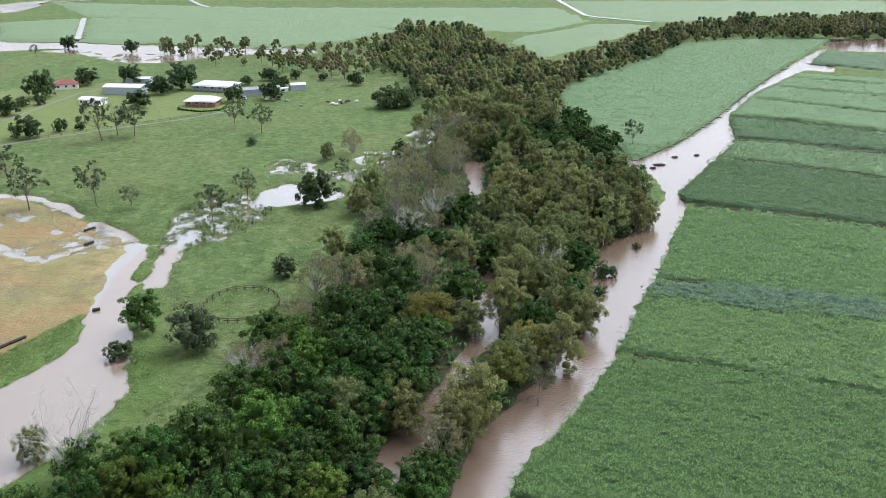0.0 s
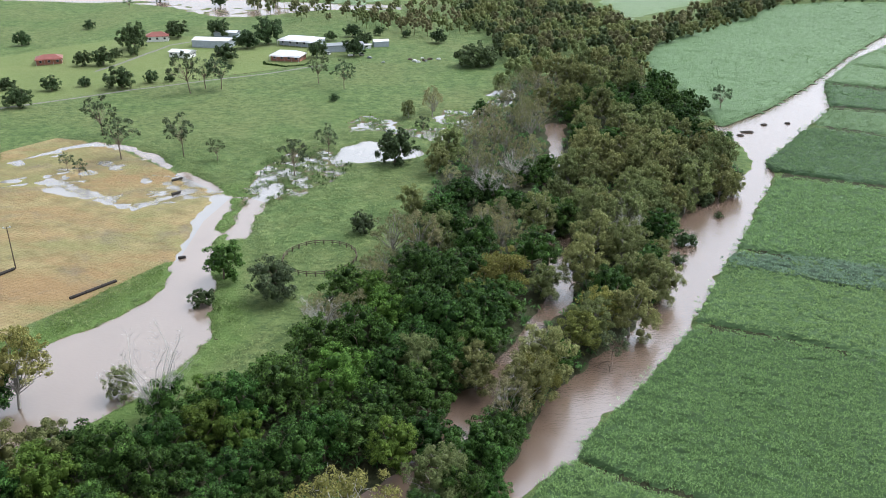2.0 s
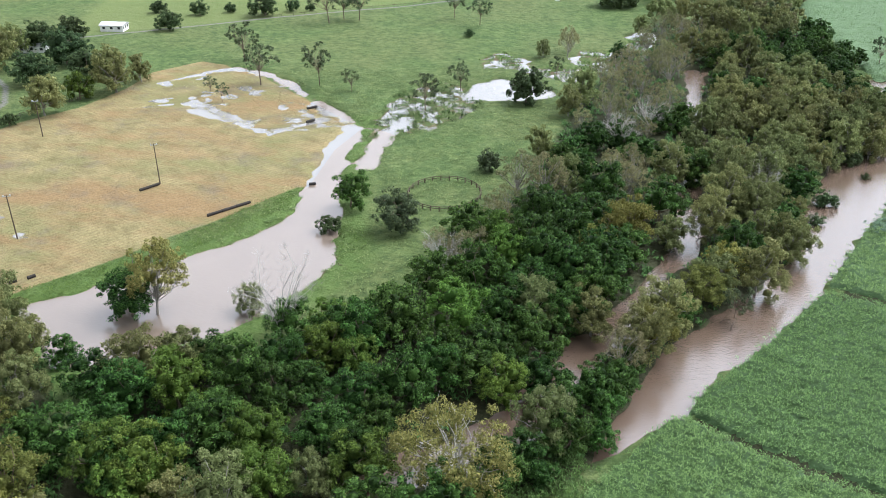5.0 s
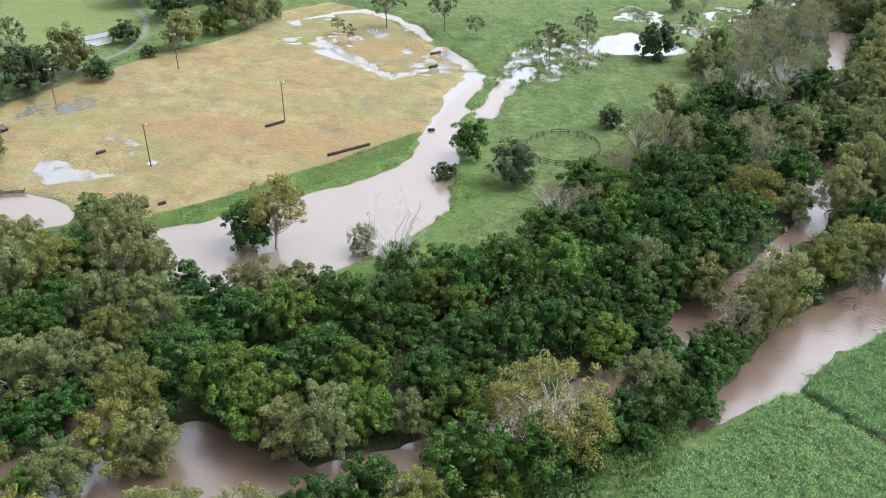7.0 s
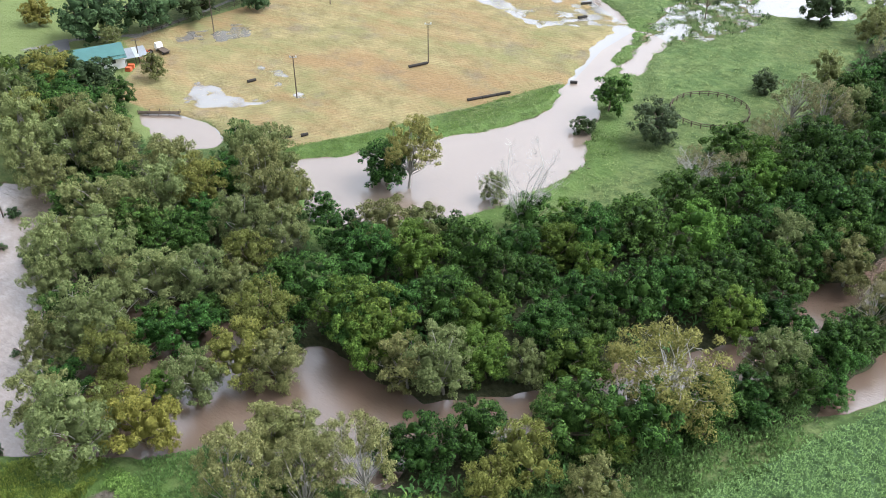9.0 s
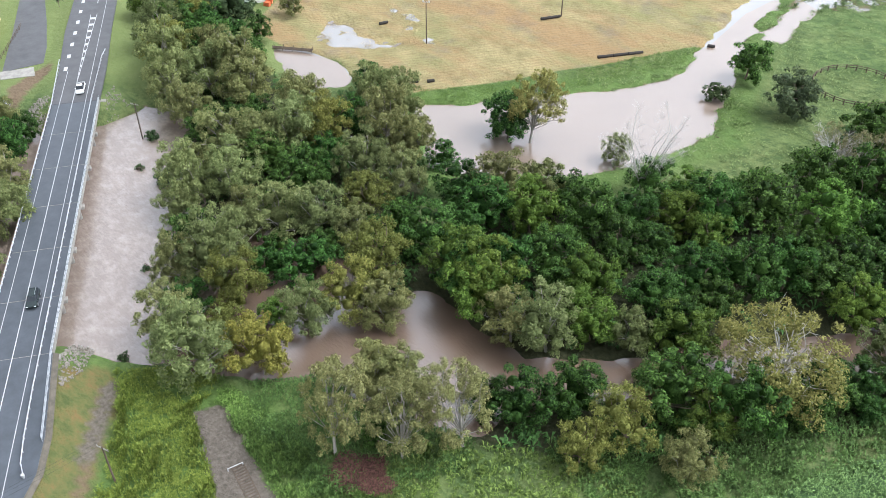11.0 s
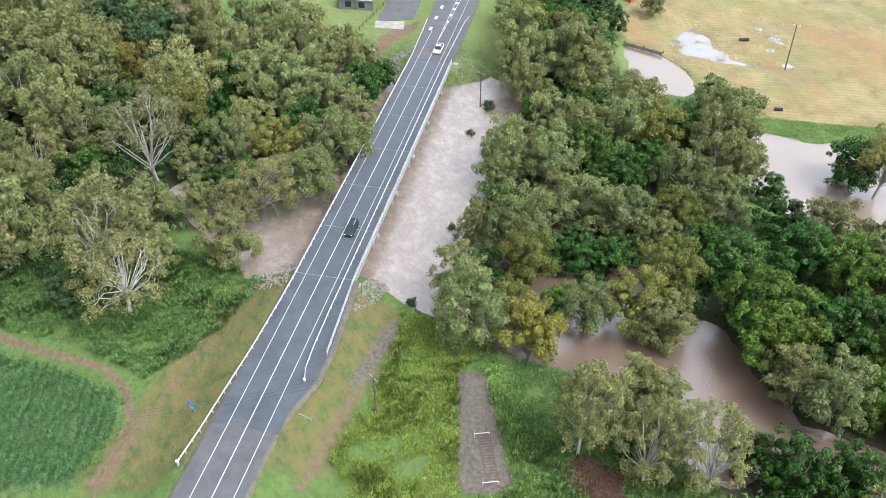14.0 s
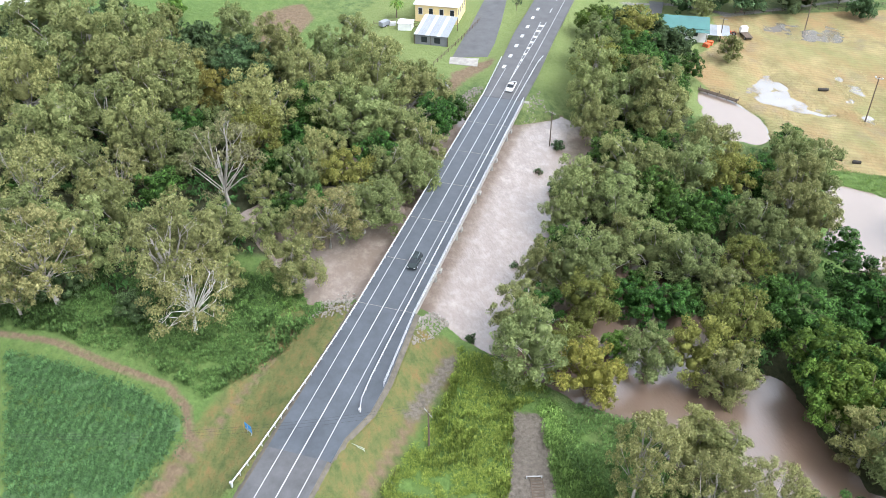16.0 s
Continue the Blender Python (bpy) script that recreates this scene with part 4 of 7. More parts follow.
cane_block(BLOCK_G, CANE_DARK, TOP_DARK, 2.4, 2.6, 37, 0.4, 6, 0.28, "darker green block of tall sugar cane")
cane_block(BLOCK_H, CANE_WIDE, TOP_WIDE, 2.2, 2.0, 38, 0.22, 5, 0.32)
cane_block(BLOCK_I, CANE_DARK, TOP_DARK, 2.2, 3.5, 39)
cane_block(BLOCK_W, CANE_WIDE, TOP_WIDE, 2.3, 2.8, 40, 0.24, 5, 0.32, "wide block of sugar cane between woods and flooded lane")
cane_block(BLOCK_NEAR_LEFT, CANE_YOUNG, TOP_MID, 1.9, 1.0, 41, 4.0, 8, 0.13, "rounded block of young sugar cane beside dirt lane")
for i, (ring, mat) in enumerate(((FAR_A, CANE_FAR_HAZED), (FAR_B, CANE_FAR_HAZED), (FAR_C, CANE_FAR_HAZED), (FAR_D, CANE_FAR_HAZED), (FAR_E, CANE_FAR_HAZED))):
    cane_block(ring, mat, TOP_FAR_HAZED, 2.2, 6.0, 50 + i, label="far flat block of sugar cane, its green paled for haze")


for lane in FAR_LANES:
    bm = bmesh.new()
    for (ax, ay), (bx, by) in zip(lane, lane[1:]):
        d = Vector((bx - ax, by - ay)).normalized() * 2.6
        bm.faces.new([bm.verts.new((px, py, 1.25)) for px, py in ((ax - d.y, ay + d.x), (ax + d.y, ay - d.x), (bx + d.y, by - d.x), (bx - d.y, by + d.x))])
    bmesh.ops.recalc_face_normals(bm, faces=bm.faces)
    me = bpy.data.meshes.new("flooded_track")
    bm.to_mesh(me)
    bm.free()
    me.materials.append(CLEAR_WATER)
    tagged(new("flooded_track", me), "flooded farm track between far cane blocks", "track", kind="structure")


# ---- trees ----
def tube(points, radii, n=6):
    """A bent round limb; arrays of corners and faces."""
    v, f = [], []
    for i, (p, r) in enumerate(zip(points, radii)):
        d = Vector(points[min(i + 1, len(points) - 1)]) - Vector(points[max(i - 1, 0)])
        q = d.to_track_quat("Z", "Y")
        for k in range(n):
            a = 2 * math.pi * k / n
            v.append(Vector(p) + q @ Vector((math.cos(a) * r, math.sin(a) * r, 0)))
    for i in range(len(points) - 1):
        for k in range(n):
            f.append((i * n + k, i * n + (k + 1) % n, (i + 1) * n + (k + 1) % n, (i + 1) * n + k))
    return v, f


def limbs(rs, tips, base, fork, r0, n=4):
    """Limbs that leave the trunk and bend out to their tips."""
    v, f = [], []
    for tip in tips:
        a, b = Vector(fork) + Vector((0, 0, rs.uniform(-0.9, 0.6))), Vector(tip)
        w = 0.16 * (b - a).length
        m = a.lerp(b, 0.5) + Vector((rs.uniform(-w, w), rs.uniform(-w, w), rs.uniform(0.0, 0.22) * (b - a).length))
        m2 = m.lerp(b, 0.55) + Vector((rs.uniform(-0.4, 0.4), rs.uniform(-0.4, 0.4), rs.uniform(-0.1, 0.4)))
        tv, tf = tube([a, m, m2, b], [r0 * 0.55, r0 * 0.38, r0 * 0.24, r0 * 0.07], n)
        f += [tuple(i + len(v) for i in q) for q in tf]
        v += tv
        for _ in range(2):
            c = m2.lerp(b, rs.uniform(0, 0.5))
            e = c + Vector((rs.uniform(-1.3, 1.3), rs.uniform(-1.3, 1.3), rs.uniform(0.2, 1.2)))
            tv, tf = tube([c, c.lerp(e, 0.5) + Vector((0, 0, 0.15)), e], [r0 * 0.18, r0 * 0.11, r0 * 0.03], 4)
            f += [tuple(i + len(v) for i in q) for q in tf]
            v += tv
    return v, f


def leaf_cloud(rs, lobes, count, size, core=0.72, flat=0.8, shell=0.75, hearts=()):
    """Leaves over the lobes of a crown: many small bent blades towards each lobe's outside, over round dim cores."""
    area = np.array([l[3] ** 2 for l in lobes])
    sprays = max(6, count // 26)
    pick = rs.choice(len(lobes), sprays, p=area / area.sum())
    r = np.array([l[3] for l in lobes])[pick]
    d = rs.normal(0, 1, (sprays, 3))
    d[:, 2] = d[:, 2] * 0.85 + 0.55
    d /= np.linalg.norm(d, axis=1)[:, None]
    at = np.array([l[:3] for l in lobes])[pick] + d * (r * rs.uniform(shell, 1.02, sprays))[:, None] * np.array((1, 1, flat))
    own = rs.randint(0, sprays, count)
    e = rs.normal(0, 1, (count, 3))
    e[:, 2] = e[:, 2] * 0.8 + 0.4
    e /= np.linalg.norm(e, axis=1)[:, None]
    p = at[own] + e * (r[own] * 0.36 * rs.uniform(0.35, 1.0, count) ** 0.5)[:, None] * np.array((1, 1, 0.75))
    nrm = 0.7 * e + 0.5 * d[own] + rs.normal(0, 0.3, (count, 3))
    nrm /= np.linalg.norm(nrm, axis=1)[:, None]
    t = np.cross(nrm, rs.normal(0, 1, (count, 3)))
    t /= np.linalg.norm(t, axis=1)[:, None]
    t[:, 2] -= 0.3
    b = np.cross(nrm, t)
    s = size * rs.uniform(0.5, 1.5, count)[:, None]
    v = np.stack((p - t * s * 0.7 + b * s * 0.55, p - t * s * 0.7 - b * s * 0.55, p + t * s - nrm * s * 0.3), 1).reshape(-1, 3)
    f = np.arange(count * 3).reshape(-1, 3)
    balls = ([(x, y, z, core * q) for x, y, z, q in lobes] if core else []) + list(hearts)
    if balls:
        cv, cf = [], []
        for x, y, z, q in balls:
            rows, k = 3, 6
            base = len(cv)
            for i in range(rows + 1):
                th = math.pi * i / rows
                for j in range(k):
                    a = 2 * math.pi * j / k + i
                    w = q * rs.uniform(0.85, 1.1)
                    cv.append((x + w * math.sin(th) * math.cos(a), y + w * math.sin(th) * math.sin(a), z + flat * w * math.cos(th)))
            for i in range(rows):
                for j in range(k):
                    q0, q1, q2, q3 = base + i * k + j, base + i * k + (j + 1) % k, base + (i + 1) * k + (j + 1) % k, base + (i + 1) * k + j
                    cf += [(q0, q1, q2), (q0, q2, q3)]
        f = np.concatenate((f, np.array(cf) + len(v)))
        v = np.concatenate((v, np.array(cv)))
    return v, f


def crown_lobes(rs, n, radius, low, high, small=0.25, big=0.38, down=1.55):
    """Places the lobes of a crown over a dome of that radius between two heights."""
    lobes, mid, half = [], low + 0.46 * (high - low), (high - low) / 2
    for i in range(n):
        up = 1 - down * (i + 0.5) / n
        a = i * 2.4 + rs.uniform(-0.5, 0.5)
        q = radius * rs.uniform(small, big)
        out = math.sqrt(1 - up * up) * (radius - 0.75 * q) * rs.uniform(0.78, 1.08)
        lobes.append((math.cos(a) * out, math.sin(a) * out, mid + up * (half * 1.05 - 0.6 * q) * rs.uniform(0.85, 1.1), q))
    return lobes


def sprays_of(rs, boughs, per_bough, radius, small):
    """Leafy sprays over the boughs of a crown, mostly on their upper and outer sides."""
    sprays = []
    for x, y, z, q in boughs:
        for _ in range(per_bough):
            d = Vector(rs.normal(0, 1, 3))
            d += Vector((x, y, 0)) * (0.8 / radius) + Vector((0, 0, 0.45))
            d.normalize()
            r = small * radius * rs.uniform(0.6, 1.35)
            c = Vector((x, y, z)) + d * (q * rs.uniform(0.75, 1.12))
            sprays.append((c.x, c.y, c.z, r))
    return sprays


def leafage(rs, sprays, count, size, flat=0.7, hang=0.3, loose=0.3):
    """Single leaves gathered in sprays; each a bent blade, thickest on the spray's top."""
    area = np.array([c[3] ** 2 for c in sprays])
    own = rs.choice(len(sprays), count, p=area / area.sum())
    r = np.sqrt(area)[own]
    e = rs.normal(0, 1, (count, 3))
    e[:, 2] += 0.6
    e /= np.linalg.norm(e, axis=1)[:, None]
    p = np.array([c[:3] for c in sprays])[own] + e * (r * rs.uniform(0.3, 1.1, count) ** (0.45 + 0.3 * loose))[:, None] * np.array((1, 1, flat))
    nrm = e + np.array((0, 0, 0.25 + 0.6 * max(0.0, loose - 0.25))) + rs.normal(0, loose, (count, 3))
    nrm /= np.linalg.norm(nrm, axis=1)[:, None]
    t = np.cross(nrm, rs.normal(0, 1, (count, 3)))
    t /= np.linalg.norm(t, axis=1)[:, None]
    t[:, 2] -= hang
    b = np.cross(nrm, t)
    s = size * rs.uniform(0.55, 1.5, count)[:, None]
    v = np.stack((p - t * s * 0.7 + b * s * 0.5, p - t * s * 0.7 - b * s * 0.5, p + t * s - nrm * s * 0.25), 1).reshape(-1, 3)
    return v, np.arange(count * 3).reshape(-1, 3)


# kind: leaves, bark, height in radii, boughs, leaf count, leaf size, closeness, bare trunk in heights, limb share, name, label
KINDS = {
    "dense": (LEAF_DENSE, BARK, 1.95, 13, 4300, 0.25, 1.0, 0.03, 0.15, "broadleaf_tree", "dense dark green broadleaf tree in the river woods"),
    "bright": (LEAF_BRIGHT, BARK, 1.9, 13, 4300, 0.24, 1.0, 0.03, 0.15, "broadleaf_tree", "fresh green leafy tree among darker river woods"),
    "gum": (LEAF_GUM, BARK_PALE, 2.3, 14, 5600, 0.22, 0.95, 0.04, 0.35, "gum_tree", "olive green gum tree with uneven feathery crown"),
    "dry_gum": (LEAF_DRY, BARK_PALE, 2.4, 12, 3000, 0.18, 0.45, 0.2, 0.6, "tea_tree", "dull olive brown tea tree with thin crown"),
    "wattle": (LEAF_WATTLE, BARK, 2.2, 14, 4400, 0.22, 0.85, 0.08, 0.3, "wattle_tree", "yellowish olive tree standing in flood water"),
    "golden": (LEAF_GOLD, BARK, 2.0, 13, 6200, 0.21, 0.95, 0.02, 0.2, "wattle_tree", "golden yellow leafy tree at the water's edge"),
    "pale": (LEAF_PALE, BARK_PALE, 2.5, 14, 6800, 0.18, 0.35, 0.12, 0.6, "paperbark_tree", "pale trunked tree with sparse grey green leaves"),
    "great_pale": (LEAF_PALE_GOLD, BARK_WHITE, 1.9, 18, 9500, 0.14, 0.2, 0.10, 1.0, "paperbark_tree", "great spreading tree with white limbs and thin olive crown"),
    "sparse_pale": (LEAF_PALE, BARK_WHITE, 2.1, 16, 5200, 0.15, 0.2, 0.10, 1.0, "paperbark_tree", "spreading tree with bare white limbs and few grey leaves"),
    "slender": (LEAF_PALE, BARK_PALE, 3.4, 20, 11000, 0.18, 0.5, 0.10, 0.6, "paperbark_tree", "tall pale trunked tree with thin grey green crown"),
    "tall": (LEAF_PALE_GOLD, BARK_PALE, 3.1, 18, 8000, 0.19, 0.6, 0.18, 0.7, "gum_tree", "tall pale trunked gum tree standing in flood water"),
    "shade": (LEAF_FARM, BARK, 1.55, 12, 4200, 0.26, 1.0, 0.04, 0.2, "shade_tree", "round dark green shade tree near the farm buildings"),
    "spindly": (LEAF_ROUND, BARK, 2.6, 9, 2000, 0.24, 0.45, 0.3, 0.6, "sapling", "thin open sapling standing in wet pasture"),
    "bush": (LEAF_FARM, BARK, 1.5, 11, 3600, 0.28, 1.0, 0.0, 0.2, "bush", "low rounded dark green bush"),
    "round": (LEAF_ROUND, BARK, 1.7, 14, 4600, 0.25, 1.0, 0.0, 0.2, "round_bush", "large rounded grey green bush on the pasture"),
    "wide": (LEAF_FARM, BARK, 1.0, 14, 4000, 0.32, 1.0, 0.0, 0.2, "thicket", "wide low dark green thicket on the pasture"),
}


def tree_meshes(kind, seed, share_of=1.0):
    """One tree of a kind, with a crown of 5 m radius: trunk, limbs and crown."""
    leaf, bark, tall, n, count, size, core, bare, share, name, label = KINDS[kind]
    count, size = int(1.2 * count * share_of), 0.92 * size / math.sqrt(share_of)
    rs = np.random.RandomState(seed)
    radius, high = 5.0, 5.0 * tall
    low = high * bare
    boughs = crown_lobes(rs, n, radius, low, high, 0.26, 0.46, 1.75 if core > 0.8 else 1.55)
    # a crown is lopsided: it leans out to one side
    lean = rs.uniform(0, 2 * math.pi)
    boughs = [(x + 0.10 * math.cos(lean) * z, y + 0.10 * math.sin(lean) * z, z, q) for x, y, z, q in boughs]
    sprays = sprays_of(rs, boughs, 7 if core > 0.8 else 8, radius, 0.165 if core > 0.8 else 0.14)
    middle = low + 0.45 * (high - low)
    r0 = 0.055 * radius * (0.62 if kind == "spindly" else 0.8 if kind in ("great_pale", "sparse_pale") else 1.0)
    fork = (rs.uniform(-0.3, 0.3), rs.uniform(-0.3, 0.3), max(low * 1.2, high * (0.32 if core < 0.4 else 0.22)))
    top = (rs.uniform(-0.6, 0.6), rs.uniform(-0.6, 0.6), high * 0.72)
    tv, tf = tube([(0, 0, -1.2), (0, 0, 0.4), fork, Vector(fork).lerp(Vector(top), 0.5), top], [r0 * 1.4, r0 * 1.05, r0 * 0.8, r0 * 0.5, r0 * 0.12], 7)
    tips = [c[:3] for c in sprays[:: max(1, round(len(sprays) / max(4, 44 * min(1.0, share))))]]
    lv, lf = limbs(rs, tips, (0, 0, 0), fork, r0 * (0.6 if share > 0.5 else 0.7))
    cv, cf = leafage(rs, sprays, count, size, 0.7 if tall < 2.2 else 0.9, 0.15 if core >= 1.0 else 0.35, 0.24 if core >= 1.0 else 0.34)
    if core > 0.5:
        hearts = [(x * 0.85, y * 0.85, z - 0.12 * q, (0.56 if share_of == 1.0 else 0.7) * core * q) for x, y, z, q in boughs] + [(0, 0, middle, 0.42 * core * radius)]
        hv, hf = leaf_cloud(rs, hearts, 6, size, 1.0, 0.85, 0.75)
        cf, cv = np.concatenate((cf, hf + len(cv))), np.concatenate((cv, hv))
    return (mesh_of("trunk", tv, tf, bark, True), mesh_of("branchwork", lv, lf, bark, True), mesh_of("crown", cv, cf, leaf))


def plant(kind, places, seed, variants, group):
    """Stands trees of a kind at plan places (x, y, crown radius)."""
    name, label = KINDS[kind][9:]
    rs = np.random.RandomState(seed)
    near = [tree_meshes(kind, seed * 10 + i) for i in range(variants)]
    far = [tree_meshes(kind, seed * 10 + i, 0.5) for i in range(variants)]
    firsts = {}
    for i, (x, y, r) in enumerate(places):
        z = float(land(np.array([x * 1.0]), np.array([y * 1.0]))[0])
        grow = 1.0 if math.hypot(x, y) > 350 or kind in ("bush", "round", "wide", "spindly") else 1.12
        k, turn, s = (i % variants, math.hypot(x, y) > 240), rs.uniform(0, 360), grow * r / 5.0
        m = pose(x, y, max(z, -0.6), rs.uniform(-3, 3), rs.uniform(-3, 3), turn) @ Matrix.Diagonal((s * rs.uniform(0.93, 1.07), s * rs.uniform(0.93, 1.07), s * rs.uniform(0.88, 1.12), 1))
        if k not in firsts:
            tree = empty(name, Matrix(), label, "bush" if kind in ("bush", "round", "wide") else "tree", group)
            for part_name, me in zip(("trunk", "branchwork", "crown"), (far if k[1] else near)[k[0]]):
                child(part_name, me, tree)
            firsts[k] = tree
            tree.matrix_basis = m
        else:
            first = firsts[k]
            copy_thing(first, m @ Matrix.Diagonal([1 / v for v in first.scale] + [1]))


STANDS = {
    "dense": DENSE + DENSE_2 + DENSE_3 + DENSE_4 + DENSE_5, "gum": GUM + GUM_2 + GUM_3 + GUM_4, "dry_gum": DRY_GUM, "bright": BRIGHT,
    "wattle": WATTLE, "golden": GOLDEN, "pale": PALE, "great_pale": GREAT_PALE, "tall": TALL,
}


def close_gaps(ring, count, seed, radius):
    """Younger trees in the gaps of the woods, of the kind of their neighbours, clear of the creek."""
    rs = np.random.RandomState(seed)
    px, py = [p[0] for p in ring], [p[1] for p in ring]
    x, y = rs.uniform(min(px), max(px), count), rs.uniform(min(py), max(py), count)
    ok = (inside(x, y, ring) > 0) & (to_line(x, y, CREEK_MID) > 6.5) & (to_line(x, y, CREEK_MID2) > 7.5) & (inside(x, y, WEIRPOND) < -9) & (inside(x * 1.07, y * 1.07, WEIRPOND) < -3) & (to_line(x, y, [(-107, 60), (-88, 72), (-70, 66)]) > 8)
    for a, b in zip(x[ok], y[ok]):
        r = radius * rs.uniform(0.75, 1.2)
        other = rs.uniform()
        near = sorted((math.hypot(a - p[0], b - p[1]) - 0.8 * p[2], kind) for kind, places in STANDS.items() for p in places)
        thin = b > 262 and a < 16
        if near[0][0] > (1.6 if thin else 0.8) * r:
            kind = near[0][1] if near[0][1] in ("dense", "gum", "dry_gum", "wattle") else "gum"
            if kind in ("gum", "wattle") and other < 0.28:
                kind = "dense"
            STANDS[kind].append((round(a, 1), round(b, 1), r))


STANDS["gum"] += [(-166, 10, 3.8), (-166, 18, 5.1), (-173, -24, 4.6), (-183, 38, 6.9), (-191, -31, 5.7), (-209, -7, 7.5), (-227, 23, 6.5), (-230, -33, 8.2)]
STANDS["wattle"] += [(-40, 71, 3.8), (-37, 78, 4.5)]
STANDS["gum"] += [(-68, 63, 4.8), (-92, 64, 4.3), (-90, 114, 5.2), (-85, 120, 4.6), (-82, 146, 3.2)]
STANDS["gum"] += [(-58, 87, 5.2), (-64, 85, 4.4), (-47, 97, 3.4)]
STANDS["dense"] += [(-26, 151, 5.6), (-17, 143, 5.0), (-15, 133, 4.3), (-1.5, 135, 3.6), (1.0, 143, 3.2), (-3, 128, 3.4), (9.5, 163, 3.6)]
STANDS["wattle"] += [(5.0, 153, 4.6), (14, 172, 4.8), (18.5, 183, 4.4)]
STANDS["bright"] += [(-72, 89, 6.0)]
STANDS["dense"] += [(-65, 54, 2.4), (-63.5, 56.5, 2.0)]
# up the creek the woods turn olive
olive = [p for i, p in enumerate(STANDS["dense"]) if i % 2 and p[1] > 198 and -40 < p[0] < 40]
STANDS["dense"] = [p for p in STANDS["dense"] if p not in olive]
STANDS["gum"] += olive
STANDS["dense"] += [(-80, 88.5, 5.6), (-40, 102, 5.5), (-47, 116, 5.2), (-79, 202, 5.1)]
for kind, places in STANDS.items():
    STANDS[kind] = [p for p in places if float(inside(np.array([p[0] * 1.0, p[0] * 1.07]), np.array([p[1] * 1.0, p[1] * 1.07]), WEIRPOND).max()) < -3.0]
close_gaps(WOODS_MID, 2500, 71, 4.6)
close_gaps(WOODS_ISLE, 1500, 72, 4.4)
close_gaps(WOODS_WEST, 1800, 73, 4.8)
fresh = [p for i, p in enumerate(STANDS["dense"]) if i % 4 == 3 and math.hypot(p[0], p[1]) < 190 and -100 < p[0] < -20]
STANDS["bright"] += fresh
STANDS["dense"] = [p for p in STANDS["dense"] if p not in fresh]
# what looks like one wide crown far off is two or three narrower trees
shift = np.random.RandomState(44)
for kind in ("gum", "dense", "dry_gum"):
    grown = []
    for x, y, r in STANDS[kind]:
        if y > 225 and -60 < x < 100 and r > 5.6:
            a = shift.uniform(0, math.pi)
            grown += [(x + 0.55 * r * math.cos(a), y + 0.55 * r * math.sin(a), 0.66 * r), (x - 0.55 * r * math.cos(a), y - 0.55 * r * math.sin(a), shift.uniform(0.5, 0.72) * r)]
        else:
            grown.append((x, y, r))
    STANDS[kind] = grown
SHADE = [p for p in STANDS["dense"] if p[1] > 430 or p[0] < -205]
STANDS["dense"] = [p for p in STANDS["dense"] if p not in SHADE]
WOODS = "trees of the river woods"
for i, (kind, variants) in enumerate((("dense", 6), ("gum", 6), ("dry_gum", 4), ("bright", 4), ("wattle", 3), ("golden", 2), ("pale", 4), ("great_pale", 1), ("tall", 1))):
    plant(kind, STANDS[kind], 1 + i, variants, WOODS)
plant("sparse_pale", [(-127, -9, 7.3)], 15, 1, WOODS)
plant("slender", [(-68, 48, 4.7), (-60.4, 54.5, 4.3), (-55, 62, 4.6)], 14, 3, WOODS)
plant("shade", SHADE, 16, 3, "shade trees round the houses")
plant("spindly", SPINDLY, 10, 4, "saplings on the pasture")
plant("bush", BUSH, 11, 3, "bushes on pasture and banks")
plant("round", ROUND, 12, 2, "bushes on pasture and banks")
plant("wide", WIDE, 13, 1, "bushes on pasture and banks")


def far_woods(name, ring, spacing, mats, seed, radius, label, slim=1.0):
    """Far woods: many small crowns on thin trunks, one mesh for each leaf colour."""
    rs = np.random.RandomState(seed)
    px, py = [p[0] for p in ring], [p[1] for p in ring]
    x, y = rs.uniform(min(px), max(px), 9000), rs.uniform(min(py), max(py), 9000)
    ok = inside(x, y, ring) > 0
    spots = []
    for a, b in zip(x[ok], y[ok]):
        if all((a - c) ** 2 + (b - d) ** 2 > spacing ** 2 for c, d in spots):
            spots.append((a, b))
    for q, mat in enumerate(mats):
        vs, fs, k = [], [], 0
        for x, y in spots[q::len(mats)]:
            r = radius * rs.uniform(0.65, 1.3)
            tall = r * rs.uniform(1.7, 2.3) * slim
            boughs = [(x + a, y + b, c, d) for a, b, c, d in crown_lobes(rs, 8, r, 0.12 * tall if slim == 1.0 else 0.25 * tall, tall, 0.3, 0.48)]
            v, f = leafage(rs, boughs, 420, 0.055 * r + 0.18, 0.85, 0.2)
            hv, hf = leaf_cloud(rs, [(a, b, c, 0.82 * d) for a, b, c, d in boughs], 6, 0.2, 1.0, 0.9, 0.75)
            tv, tf = tube([(x, y, -0.5), (x + 0.2, y, 0.5 * tall), (x, y + 0.2, 0.8 * tall)], [0.3, 0.22, 0.1], 5)
            tri = np.concatenate((np.array(tf)[:, :3], np.array(tf)[:, [0, 2, 3]]))
            for a, b in ((v, f), (hv, hf), (np.array([tuple(p) for p in tv]), tri)):
                vs.append(a), fs.append(b + k)
                k += len(a)
        tagged(new(name, mesh_of(name, np.concatenate(vs), np.concatenate(fs), mat)), label, "trees", kind="stuff")


